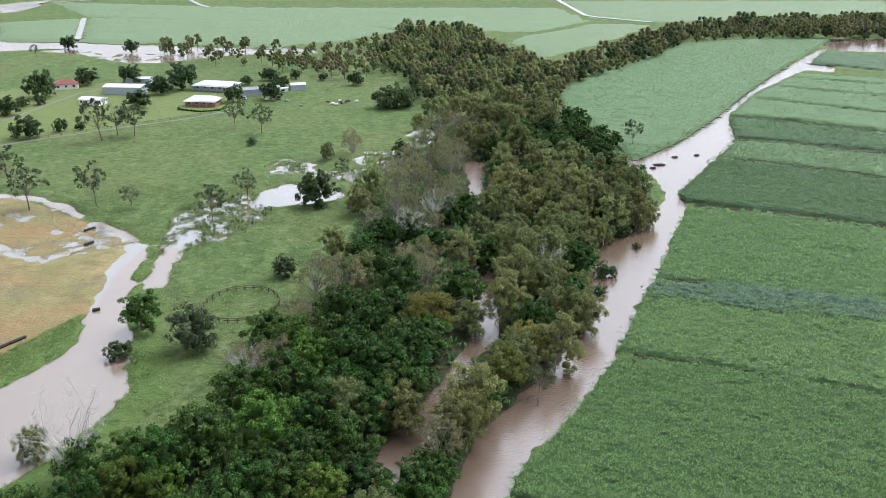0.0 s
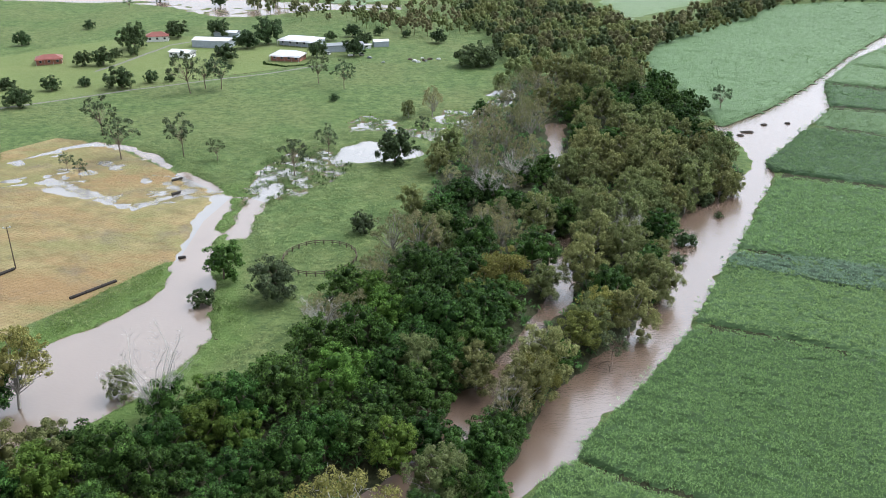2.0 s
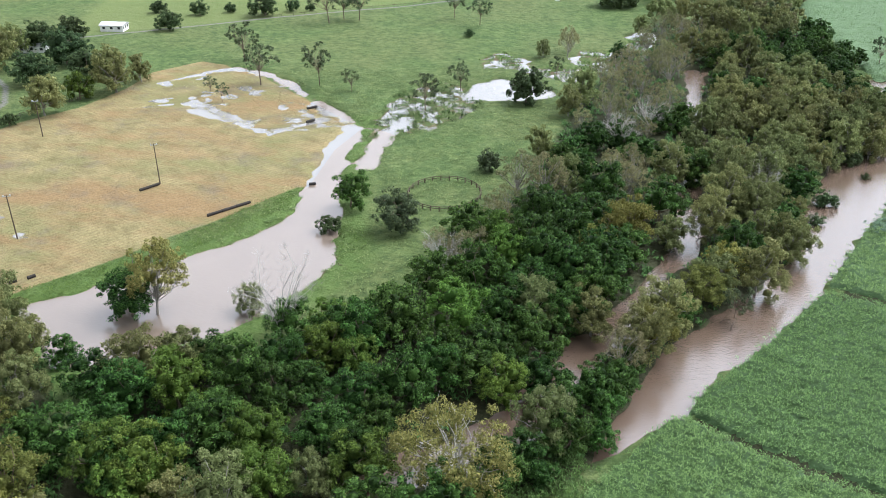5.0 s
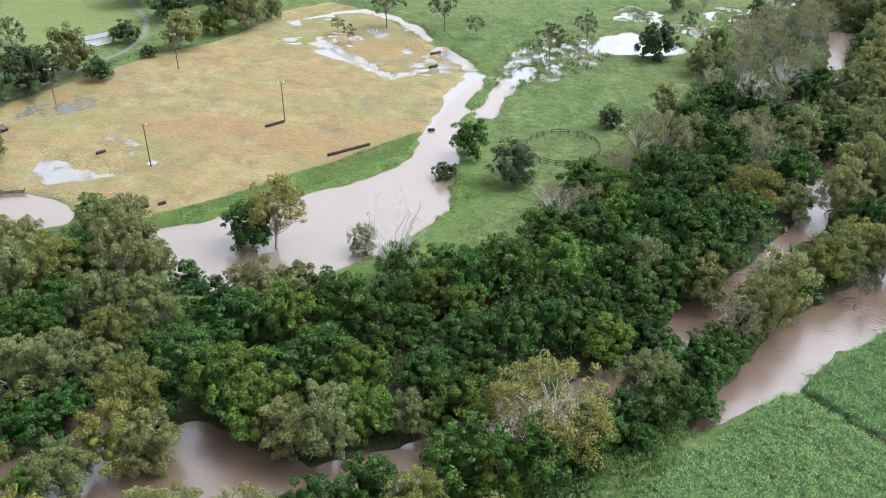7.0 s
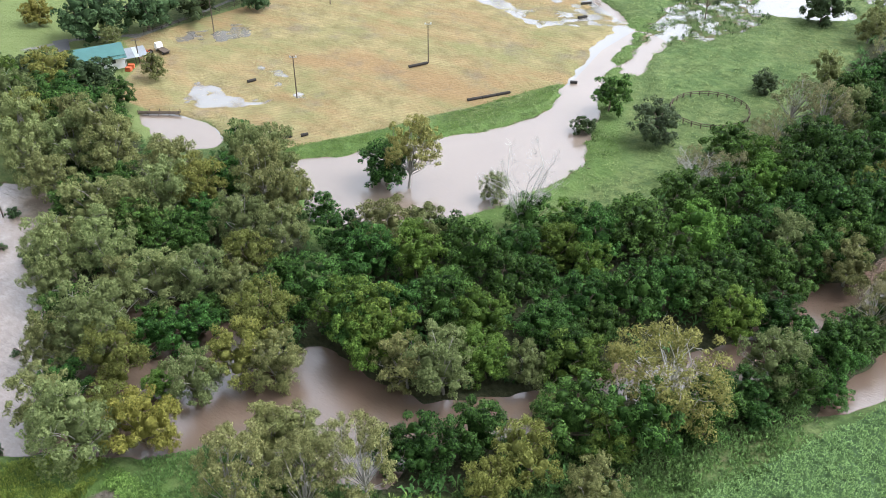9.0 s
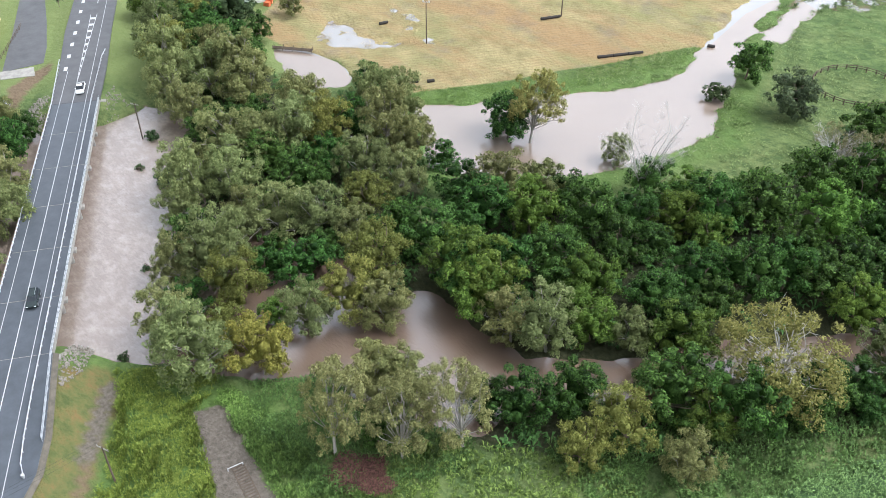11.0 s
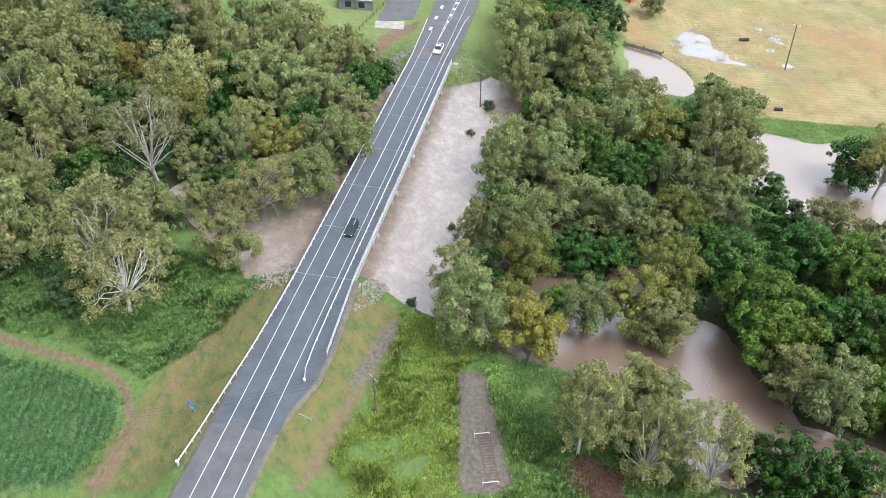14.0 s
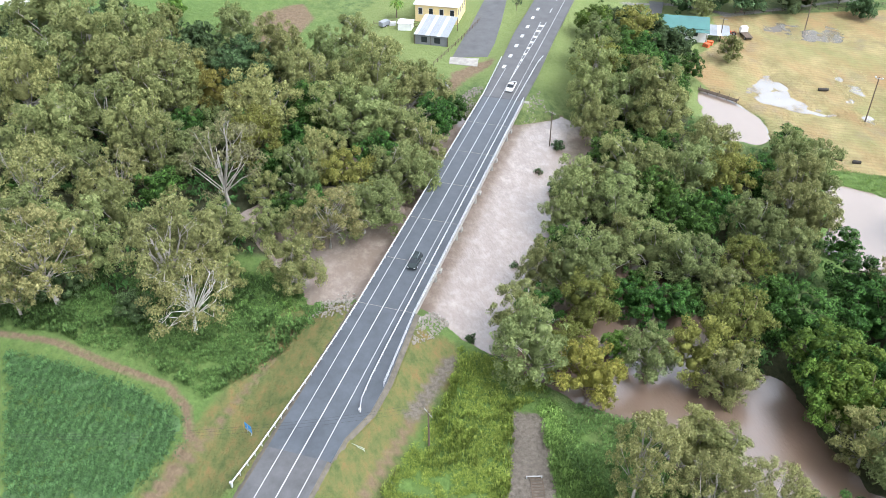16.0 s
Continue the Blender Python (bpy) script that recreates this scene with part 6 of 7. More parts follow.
def car(m, paint_mat, label, tray=False):
    c = empty("car", m, label, "car")
    if tray:
        part("body", profile([(-2.5, 0.4), (2.5, 0.4), (2.5, 0.85), (1.35, 1.0), (-2.5, 0.95)], 0.92, 0.05), paint_mat, c)
        part("cabin", profile([(-0.5, 0.9), (1.5, 0.9), (0.75, 1.7), (-0.35, 1.72)], 0.88, 0.2), GLASS, c, "dark glazed cabin")
        part("roof", box(-0.64, -0.3, 1.68, 0.64, 0.72, 1.76, 0.03), paint_mat, c)
        part("tray", box(-0.8, -2.4, 0.93, 0.8, -0.65, 1.02, 0.02), RUBBER, c, "dark tray liner")
        part("tailgate", box(-0.85, -2.52, 0.5, 0.85, -2.42, 1.1, 0.02), paint_mat, c)
    else:
        part("body", profile([(-2.25, 0.4), (2.3, 0.4), (2.32, 0.8), (1.3, 1.0), (-2.25, 1.05)], 0.93, 0.05), paint_mat, c)
        part("cabin", profile([(-2.15, 1.0), (1.25, 0.98), (0.5, 1.62), (-1.95, 1.66)], 0.88, 0.2), GLASS, c, "dark glazed cabin")
        part("roof", box(-0.63, -1.85, 1.62, 0.63, 0.45, 1.72, 0.03), paint_mat, c)
        for x in (-0.55, 0.55):
            part("roof_rail", rod((x, -1.7, 1.78), (x, 0.3, 1.78), 0.025, n=6), STEEL, c)
    for x in (-0.85, 0.85):
        for y in (-1.35, 1.45):
            wheel(c, x, y)
    for x in (-0.68, 0.68):
        part("headlight", box(x - 0.17, 2.27, 0.66, x + 0.17, 2.36 if not tray else 2.53, 0.82, 0.02), LAMP_GLASS, c, "clear headlight")
        part("tail_light", box(x - 0.12, -2.3 if not tray else -2.55, 0.7, x + 0.12, -2.2 if not tray else -2.45, 0.95, 0.02), RED_LENS, c, "red tail light")
    for x in (-1.02, 1.02):
        part("mirror", box(x - 0.1, 0.75, 1.02, x + 0.1, 0.92, 1.16, 0.02), paint_mat, c)
    return c


car(road_pose(48, 1.55, ROAD_Z, 180), CAR_DARK, "dark green four wheel drive wagon on the bridge")
car(road_pose(128, 1.5, ROAD_Z, 180), CAR_WHITE, "white utility truck driving onto the bridge", True)


# ---- poles, sign, small things by the road ----
def standing(x, y):
    return max(0.0, float(land(np.array([x * 1.0]), np.array([y * 1.0]))[0]))


def lamp_pole(x, y, tall, turn, label):
    p = empty("floodlight_pole", pose(x, y, standing(x, y) - 0.05, 0, 0, turn), label, "pole", "floodlight poles round the field")
    part("pole", rod((0, 0, -0.4), (0, 0, tall), 0.19, 0.12, 10), TIMBER, p, "dark timber pole")
    part("crossarm", box(-1.0, -0.07, tall - 0.5, 1.0, 0.07, tall - 0.35, 0.01), STEEL, p)
    for dx in (-0.8, 0.8):
        part("floodlight", box(dx - 0.2, -0.22, tall - 0.3, dx + 0.2, 0.1, tall + 0.0, 0.04), STEEL, p, "grey floodlight head")


for x, y in ((-138.2, 202.4), (-156.2, 163.0), (-211.2, 185.6), (-195.9, 226.7)):
    lamp_pole(x, y, 12.6, 35, "tall dark timber floodlight pole on the mown field")


def power_pole(x, y, tall, turn):
    p = empty("power_pole", pose(x, y, standing(x, y) - 0.05, 0, 0, turn), "timber power pole with pale crossarm", "pole", "power poles")
    part("pole", rod((0, 0, -0.5), (0, 0, tall), 0.17, 0.12, 10), TIMBER, p)
    part("crossarm", box(-1.1, -0.06, tall - 0.42, 1.1, 0.06, tall - 0.29, 0.01), CONCRETE, p, "pale weathered crossarm")
    for dx in (-1.0, -0.4, 0.4, 1.0):
        part("insulator", rod((dx, 0, tall - 0.27), (dx, 0, tall - 0.02), 0.06, 0.04, 8), CONCRETE, p)
    return p


power_pole(-88.3, 23.3, 8.0, 15)
power_pole(-170.5, 80.5, 9.5, 20)
power_pole(-211.6, 155.1, 7.5, 40)


def wire(p, q, sag):
    c = bpy.data.curves.new("power_line", "CURVE")
    c.dimensions, c.bevel_depth = "3D", 0.012
    s = c.splines.new("POLY")
    s.points.add(14)
    for i, pt in enumerate(s.points):
        k = i / 14
        v = Vector(p).lerp(Vector(q), k)
        pt.co = (v.x, v.y, v.z - sag * 4 * k * (1 - k), 1)
    c.materials.append(RUBBER)
    return tagged(new("power_line", c), "thin black power line strung between poles", "cable", "power lines")


for d in (-1.0, -0.4, 0.4):
    wire((-88.3 + d, 23.3 + 0.3 * d, 9.6), (-100 + d, -36 + d, 11.5), 2.2)

SIGN_BLUE = plain("blue_sign_face", (0.02, 0.22, 0.55), 0.4, 0, 0.1)


def road_sign(x, y):
    s = empty("road_sign", pose(x, y, standing(x, y), 0, 0, 30), "blue roadside sign with white figures on posts", "sign")
    for dx in (-0.5, 0.5):
        part("post", rod((dx, 0.06, -0.4), (dx, 0.06, 2.3), 0.045, n=8), STEEL, s)
    part("panel", box(-0.85, -0.02, 0.9, 0.85, 0.02, 2.4, 0.01), SIGN_BLUE, s)
    part("edge_bar", box(-0.8, -0.032, 0.94, 0.8, -0.022, 1.12), LINE, s, "plain white bar")
    part("figure", box(-0.25, -0.032, 1.3, 0.0, -0.022, 2.1), LINE, s, "plain white bar")
    part("figure", box(0.12, -0.032, 1.3, 0.5, -0.022, 1.5), LINE, s, "plain white bar")


road_sign(-98.2, -3.2)


def grid_ramp():
    """A dark slatted strip on the gravel track, with a white beam on stands at both ends."""
    a, b = Vector((-77.2, 36.9)), Vector((-68.6, 34.2))
    d = b - a
    g = empty("slatted_ramp", pose(a.x, a.y, standing(a.x, a.y) + 0.05, 0, 0, math.degrees(math.atan2(-d.x, d.y))), "dark slatted steel ramp lying on the gravel track", "ramp")
    n = int(d.length / 0.55)
    for x in (-0.9, 0.9):
        part("rail", box(x - 0.08, 0, 0, x + 0.08, d.length, 0.14, 0.01), TIMBER, g)
    first = part("slat", box(-0.9, -0.1, 0.02, 0.9, 0.1, 0.1, 0.01), TIMBER, g)
    for i in range(1, n):
        child("slat", first.data, g).location = (0, i * 0.55, 0)
    for y in (0, d.length):
        part("beam", box(-0.9, y - 0.06, 0.5, 1.6, y + 0.06, 0.6, 0.02), LINE, g, "white painted beam")
        for x in (-0.8, 1.5):
            part("stand", box(x - 0.07, y - 0.07, 0, x + 0.07, y + 0.07, 0.52), STEEL, g)


grid_ramp()


def low_barrier(x, y, turn):
    g = empty("hurdle", pose(x, y, 2.9, 0, 0, turn), "low pale steel hurdle beside the road", "barrier")
    for z in (0.35, 0.7):
        part("rail", rod((-1.3, 0, z), (1.3, 0, z), 0.03, n=6), STEEL, g)
    for dx in (-1.2, 0, 1.2):
        part("post", rod((dx, 0, -0.6), (dx, 0, 0.75), 0.035, n=6), STEEL, g)


low_barrier(-89.6, 12.2, 45)


def heap(x, y, rx, ry, high, mat, label, seed):
    """A heap of cut brush: a lumpy mound of short sticks."""
    rs = np.random.RandomState(seed)
    k = 1500
    a, r = rs.uniform(0, 2 * np.pi, k), np.sqrt(rs.uniform(0, 1, k))
    r = r * (0.72 + 0.28 * np.sin(3 * a + seed) * np.cos(2 * a + 1.0))
    px, py = r * rx * np.cos(a), r * ry * np.sin(a)
    pz = high * (1 - r ** 2) * rs.uniform(0.4, 1.0, k)
    v, f = tufts(px, py, pz, rs, 3, 0.5, 0.14, 0.35, 0.3)
    h = tagged(new("brushwood", mesh_of("brushwood", v, f, mat)), label, "heap", kind="stuff")
    h.location = (x, y, standing(x, y))


BRUSH = foliage("dead_brown_brush", (0.045, 0.026, 0.018), (0.12, 0.070, 0.048))
heap(-61.8, 48.0, 7.2, 5.4, 1.4, BRUSH, "heap of dead brown brush below the trees", 5)
DEBRIS = foliage("dark_flood_debris", (0.022, 0.017, 0.012), (0.06, 0.048, 0.034))
for x, y, rx, ry in ((93, 357, 3.0, 1.3), (102.5, 369, 1.3, 0.8), (113, 372, 1.0, 0.6), (89, 352, 1.3, 0.7)):
    heap(x, y, rx, ry, 0.4, DEBRIS, "raft of dark flood debris in the flooded lane", 6)


# ---- the field: logs, weir, fences ----
def log_seat(x0, y0, x1, y1, r=0.45):
    d = Vector((x1 - x0, y1 - y0, 0))
    g = empty("log_barrier", Matrix.Translation((x0, y0, standing(x0, y0))), "dark log barrier lying on the mown field", "log", "logs on the field")
    k = max(1, round(d.length / 4.5))
    for i in range(k):
        a, b = d * (i / k) + d.normalized() * 0.1, d * ((i + 1) / k) - d.normalized() * 0.1
        part("log", rod(a + Vector((0, 0, r * 0.9)), b + Vector((0, 0, r * 0.9)), r, r * 0.9, 9), LOG, g)


for q in ((-114.3, 186.0, -106.8, 197.0), (-141.0, 196.0, -137.9, 201.6), (-174.3, 162.2, -173.2, 164.8), (-144.5, 139.5, -142.7, 140.9),
          (-142.1, 142.1, -140.9, 143.6), (-139.3, 145.0, -138.3, 146.8), (-122.6, 276.1, -120.0, 279.5), (-117.5, 263.0, -115.5, 266.0), (-96.5, 214.0, -94.5, 215.0)):
    log_seat(*q)


def weir():
    w = empty("footbridge", Matrix.Translation((-185.4, 131.9, 0.3)), "low timber footbridge at the end of a pond", "bridge")
    d = Vector((9.6, 5.8, 0))
    n = Vector((d.y, -d.x, 0)).normalized()
    for k in (-0.6, 0.6):
        part("beam", rod(n * k + Vector((0, 0, 0.35)), d + n * k + Vector((0, 0, 0.35)), 0.16, n=6), TIMBER, w)
    for i in range(5):
        for k in (-0.6, 0.6):
            c = d * (i / 4) + n * k
            part("post", rod(c + Vector((0, 0, -1.2)), c + Vector((0, 0, 1.2)), 0.09, n=6), TIMBER, w)
    part("deck", rod(Vector((0, 0, 0.45)), d + Vector((0, 0, 0.45)), 0.3, n=4), TIMBER, w)


weir()


def fence(name, points, label, gap, high, rails, closed=False, r=0.09):
    """Posts and rails along a line of plan places."""
    pts = [Vector((*p, 0)) for p in points] + ([Vector((*points[0], 0))] if closed else [])
    f = empty(name, Matrix.Translation((pts[0].x, pts[0].y, 0)), label, "fence")
    post_me = None
    for u, v in zip(pts, pts[1:]):
        k = max(1, round((v - u).length / gap))
        for i in range(k):
            p, q = u.lerp(v, i / k), u.lerp(v, (i + 1) / k)
            p, q = [Vector((t.x, t.y, standing(t.x, t.y))) - pts[0] for t in (p, q)]
            if post_me is None:
                o = part("post", rod((0, 0, -0.4), (0, 0, high), r, r * 0.9, 7), TIMBER, f)
                post_me = o.data
            else:
                o = child("post", post_me, f)
            o.location = p
            for z in rails:
                part("rail", rod(p + Vector((0, 0, z)), q + Vector((0, 0, z)), r * 0.6, n=5), TIMBER, f)
    return f


ring = [(-55.8 + 10.4 * math.cos(a), 216 + 10.8 * math.sin(a)) for a in np.arange(26) / 26 * 2 * math.pi]
fence("round_yard_fence", ring, "round timber horse yard fence on the green pasture", 2.6, 1.5, (1.35, 0.8), True, 0.17)
fence("field_fence", [(-229, 172), (-223, 200), (-218, 235), (-205, 268)], "timber post and rail fence beside the lane", 3.2, 1.3, (1.15, 0.6))
fence("farm_fence", [(-193, 399), (-174, 413), (-140, 437), (-119, 455)], "weathered farm fence along the pasture", 6.0, 1.3, (1.1,))


# ---- buildings ----
def walls_mat(name, c, v=0.15):
    return plain(name, c, 0.8, 0, v, 0.5)


WALL_WHITE, WALL_GREY, WALL_YELLOW = walls_mat("white_weatherboard", (0.72, 0.72, 0.70)), walls_mat("blue_grey_sheeting", (0.36, 0.40, 0.44)), walls_mat("cream_yellow_wall", (0.62, 0.48, 0.24))
ROOF_WHITE, ROOF_RED, ROOF_GREEN, ROOF_GREY = plain("white_iron_roof", (0.52, 0.52, 0.53), 0.45, 0, 0.12, 0.3), plain("red_iron_roof", (0.20, 0.065, 0.05), 0.5, 0, 0.2, 0.3), plain("teal_green_iron_roof", (0.055, 0.135, 0.125), 0.5, 0, 0.15, 0.3), plain("pale_grey_iron_roof", (0.22, 0.235, 0.25), 0.5, 0.0, 0.2, 0.3)
ROOF_PALE = plain("pale_plastic_roof_sheet", (0.36, 0.38, 0.39), 0.4, 0, 0.1, 0.5)
WALL_SLATE = walls_mat("dark_grey_sheeting", (0.16, 0.165, 0.17))
BRICK = plain("red_brown_brick", (0.36, 0.17, 0.12), 0.85, 0, 0.3, 1.5)


def roof_bm(w, d, base, rise, over, hip):
    """A gabled or hipped roof with thickness and eaves, its ridge along x."""
    bm = bmesh.new()
    x0, x1, y0, y1 = -over, w + over, -over, d + over
    inset = min(w, d) * 0.45 if hip else 0.0
    for dz, flip in ((0.0, False), (-0.16, True)):
        c = [bm.verts.new((x, y, base + dz)) for x, y in ((x0, y0), (x1, y0), (x1, y1), (x0, y1))]
        r = [bm.verts.new((x0 + inset, d / 2, base + rise + dz)), bm.verts.new((x1 - inset, d / 2, base + rise + dz))]
        for q in ((c[0], c[1], r[1], r[0]), (c[2], c[3], r[0], r[1])):
            bm.faces.new(q[::-1] if flip else q)
        for q in ((c[1], c[2], r[1]), (c[3], c[0], r[0])):
            bm.faces.new(q[::-1] if flip else q)
        if flip:
            for i in range(4):
                bm.faces.new((low[i], c[i], c[(i + 1) % 4], low[(i + 1) % 4]))
        low = c
    bmesh.ops.recalc_face_normals(bm, faces=bm.faces)
    # ribs of the sheeting
    return bm


def house(name, x, y, turn, w, d, h, wall, roof, label, rise=1.6, hip=False, over=0.5, windows=3, porch=0.0, stumps=0.0, category="house"):
    """x, y: the front left corner; w along the front, d to the back."""
    z = standing(x, y)
    b = empty(name, pose(x, y, z + stumps, 0, 0, turn), label, category)
    t = 0.2
    part("front_wall", box(0, 0, -0.3, w, t, h), wall, b)
    part("back_wall", box(0, d - t, -0.3, w, d, h), wall, b)
    part("side_wall", box(0, t, -0.3, t, d - t, h), wall, b)
    part("side_wall", box(w - t, t, -0.3, w, d - t, h), wall, b)
    part("floor_slab", box(t, t, -0.3, w - t, d - t, 0.0), CONCRETE, b)
    part("roof", roof_bm(w, d, h + 0.02, rise, over, hip), roof, b)
    if not hip and rise > 0.3:
        for x0 in (0, w - t):
            g = bmesh.new()
            a = [g.verts.new((x0, p, q)) for p, q in ((0, h), (d, h), (d / 2, h + rise * 0.9))]
            c = [g.verts.new((x0 + t, p, q)) for p, q in ((0, h), (d, h), (d / 2, h + rise * 0.9))]
            g.faces.new(a), g.faces.new(c[::-1])
            for i in range(3):
                g.faces.new((a[(i + 1) % 3], a[i], c[i], c[(i + 1) % 3]))
            part("gable", g, wall, b)
    for i in range(windows):
        cx = w * (i + 0.5) / windows
        win = part("window", box(cx - 0.7, -0.03, h * 0.38, cx + 0.7, 0.02, h * 0.8, 0.01), LINE, b, "white framed window")
        part("pane", box(cx - 0.6, -0.045, h * 0.42, cx + 0.6, -0.032, h * 0.76), GLASS, win, "dark pane")
        cy = d * (i + 0.5) / windows
        win = part("window", box(w - 0.02, cy - 0.6, h * 0.38, w + 0.03, cy + 0.6, h * 0.8, 0.01), LINE, b, "white framed window")
        part("pane", box(w + 0.032, cy - 0.5, h * 0.42, w + 0.045, cy + 0.5, h * 0.76), GLASS, win, "dark pane")
    if porch:
        part("porch_roof", box(-over, -porch, h - 0.35, w + over, -over, h - 0.22), roof, b)
        k = max(3, int(w / 3.5))
        for i in range(k + 1):
            part("porch_post", box(w * i / k - 0.07, -porch + 0.1, -0.3, w * i / k + 0.07, -porch + 0.24, h - 0.35), LINE, b)
    return b


house("farmhouse", -232, 514.5, 18, 13, 9, 3.2, WALL_WHITE, ROOF_RED, "white farmhouse with red iron roof among trees", 2.2, True)
house("brick_house", -265.5, 446.5, 26, 13, 9, 3.1, BRICK, ROOF_RED, "red brick house with faded red roof beside bushes", 1.8, True, 0.6, 3, 1.6)
house("cottage", -201.6, 473.9, -12, 12.5, 8, 3.0, WALL_WHITE, ROOF_WHITE, "small white cottage with low white roof", 0.9, False, 0.4, 4)
house("farm_shed", -198.8, 503, -4, 23, 11, 4.2, WALL_GREY, ROOF_WHITE, "long blue grey farm shed with white roof", 1.0, False, 0.3, 0, category="shed")
house("farm_shed", -196, 533, 0, 15, 7, 3.4, WALL_GREY, ROOF_WHITE, "plain farm shed with white roof behind trees", 0.8, False, 0.3, 0, category="shed")
house("homestead", -148.5, 514, -14, 24, 13, 3.4, WALL_GREY, ROOF_WHITE, "wide homestead with large white roof and veranda", 1.8, True, 0.6, 5, 2.4)
house("brick_house", -141.5, 470.5, -8, 17, 9.5, 3.1, BRICK, ROOF_WHITE, "red brick house with white roof and veranda", 2.2, True, 0.7, 4, 1.8)
house("farm_shed", -115.3, 494.6, 22, 22, 8, 3.8, WALL_GREY, ROOF_GREY, "long grey iron shed open towards the yard", 0.9, False, 0.4, 0, category="shed")
house("farm_shed", -90.5, 513, 18, 9, 7, 3.2, WALL_GREY, ROOF_WHITE, "small farm shed with white roof beside bushes", 0.8, False, 0.3, 0, category="shed")
house("hut", -96.5, 508, 8, 5, 3, 2.3, WALL_WHITE, ROOF_WHITE, "small white hut in the farm yard", 0.4, False, 0.2, 1, category="hut")
house("store_shed", -242.0, 231.0, 61, 10.6, 4.5, 2.8, WALL_WHITE, ROOF_GREY, "long low pale store shed beside the lane", 0.5, False, 0.3, 0, category="shed")
house("cottage", -271.5, 311, 17, 12.5, 7, 3.0, WALL_WHITE, ROOF_WHITE, "white roofed cottage half hidden by trees", 0.9, False, 0.4, 3)
house("cottage", -258, 352, 10, 11, 7, 3.0, WALL_WHITE, ROOF_WHITE, "white roofed cottage half hidden by trees", 0.9, False, 0.4, 3)
house("yellow_house", -251.7, 70.4, 58.5, 13.5, 12, 5.4, WALL_YELLOW, ROOF_WHITE, "two storey cream yellow house with pale roof", 1.4, True, 0.5, 4, 0, 0.4)
house("green_shed", -218.5, 139.3, 61, 12.8, 9, 4.2, WALL_WHITE, ROOF_GREEN, "clubhouse shed with teal green iron roof", 2.0, False, 0.6, 2, 2.6, category="shed")
house("long_shed", -318, -64, 62, 24, 9, 4.0, WALL_WHITE, ROOF_WHITE, "long shed with white roof behind the trees", 1.0, False, 0.3, 0, category="shed")


def awning(x, y, turn, w, d, h0, h1, label, mat):
    """An open lean-to roof of sheets on posts."""
    z = standing(x, y)
    a = empty("lean_to", pose(x, y, z, 0, 0, turn), label, "lean-to")
    k = max(3, int(w / 1.1))
    for i in range(k):
        bm = bmesh.new()
        x0, x1 = w * i / k + 0.02, w * (i + 1) / k - 0.02
        top = [bm.verts.new(p) for p in ((x0, 0, h0), (x1, 0, h0 + 0.03), (x1, d, h1 + 0.03), (x0, d, h1))]
        bm.faces.new(top)
        g = bmesh.ops.extrude_face_region(bm, geom=bm.faces[:])
        bmesh.ops.translate(bm, verts=[v for v in g["geom"] if isinstance(v, bmesh.types.BMVert)], vec=(0, 0, -0.06))
        bmesh.ops.recalc_face_normals(bm, faces=bm.faces)
        part("roof_sheet", bm, mat if i % 3 else ROOF_PALE, a)
    for px in (0.2, w / 2, w - 0.2):
        part("post", box(px - 0.08, 0.2, -0.2, px + 0.08, 0.36, h0 - 0.08), TIMBER, a)
        part("post", box(px - 0.08, d - 0.36, -0.2, px + 0.08, d - 0.2, h1 - 0.08), TIMBER, a)
    if w > 9:
        wall = part("front_wall", box(0.4, 0.42, -0.2, w - 0.4, 0.56, h0 - 0.12), WALL_SLATE, a, "dark grey sheeted wall")
        for px in (w * 0.3, w * 0.68):
            part("opening", box(px - 0.9, 0.39, 0.7, px + 0.9, 0.415, h0 - 0.7), GLASS, wall, "dark opening")


awning(-235.2, 64.9, 57, 10.5, 13, 3.1, 4.4, "pale lean-to roof of iron sheets behind the yellow house", ROOF_GREY)
awning(-212.4, 149.9, 61, 7.5, 6, 2.6, 3.6, "pale blue ribbed lean-to roof beside green shed", ROOF_GREY)
house("garden_shed", -247.2, 63.4, 58, 4.2, 3.5, 2.4, WALL_WHITE, ROOF_WHITE, "small white garden shed beside the lawn", 0.4, False, 0.2, 0, category="shed")

# side road, slab, hedges
def slab(name, points, z0, z1, mat, label, category="road"):
    me = bpy.data.meshes.new(name)
    bm = prism(points, z0, z1)
    bm.to_mesh(me)
    bm.free()
    me.materials.append(mat)
    return tagged(new(name, me), label, category, kind="structure")


slab("side_road", [(-222.5, 72.7), (-219.5, 82.5), (-228, 88), (-243.9, 96.5), (-263, 106), (-330, 150), (-334, 142), (-264, 98.5), (-244.6, 86.7)], 0.2, 2.62, ASPHALT_OLD, "patched grey side road beside the houses")
slab("pavement", [(-222.9, 72.2), (-219.1, 79.6), (-214.2, 77.4), (-218.6, 70.4)], 0.2, 2.68, CONCRETE, "pale concrete slab beside the road")
slab("car_park", [(-237.6, 131), (-252, 142), (-245, 155), (-226.8, 142.7)], 0.2, 1.15, ASPHALT_OLD, "grey asphalt car park behind the green shed")


def hedge(points, r, label, seed):
    rs = np.random.RandomState(seed)
    lobes = []
    for (ax, ay), (bx, by) in zip(points, points[1:]):
        k = max(1, int(math.hypot(bx - ax, by - ay) / (r * 1.1)))
        lobes += [(ax + (bx - ax) * i / k, ay + (by - ay) * i / k, 0.6 + r * 0.6, r * rs.uniform(0.9, 1.1)) for i in range(k)]
    v, f = leaf_cloud(rs, lobes, 40 * len(lobes), 0.22, 0.8, 0.9, 0.8)
    tagged(new("hedge", mesh_of("hedge", v, f, LEAF_DENSE)), label, "hedge")


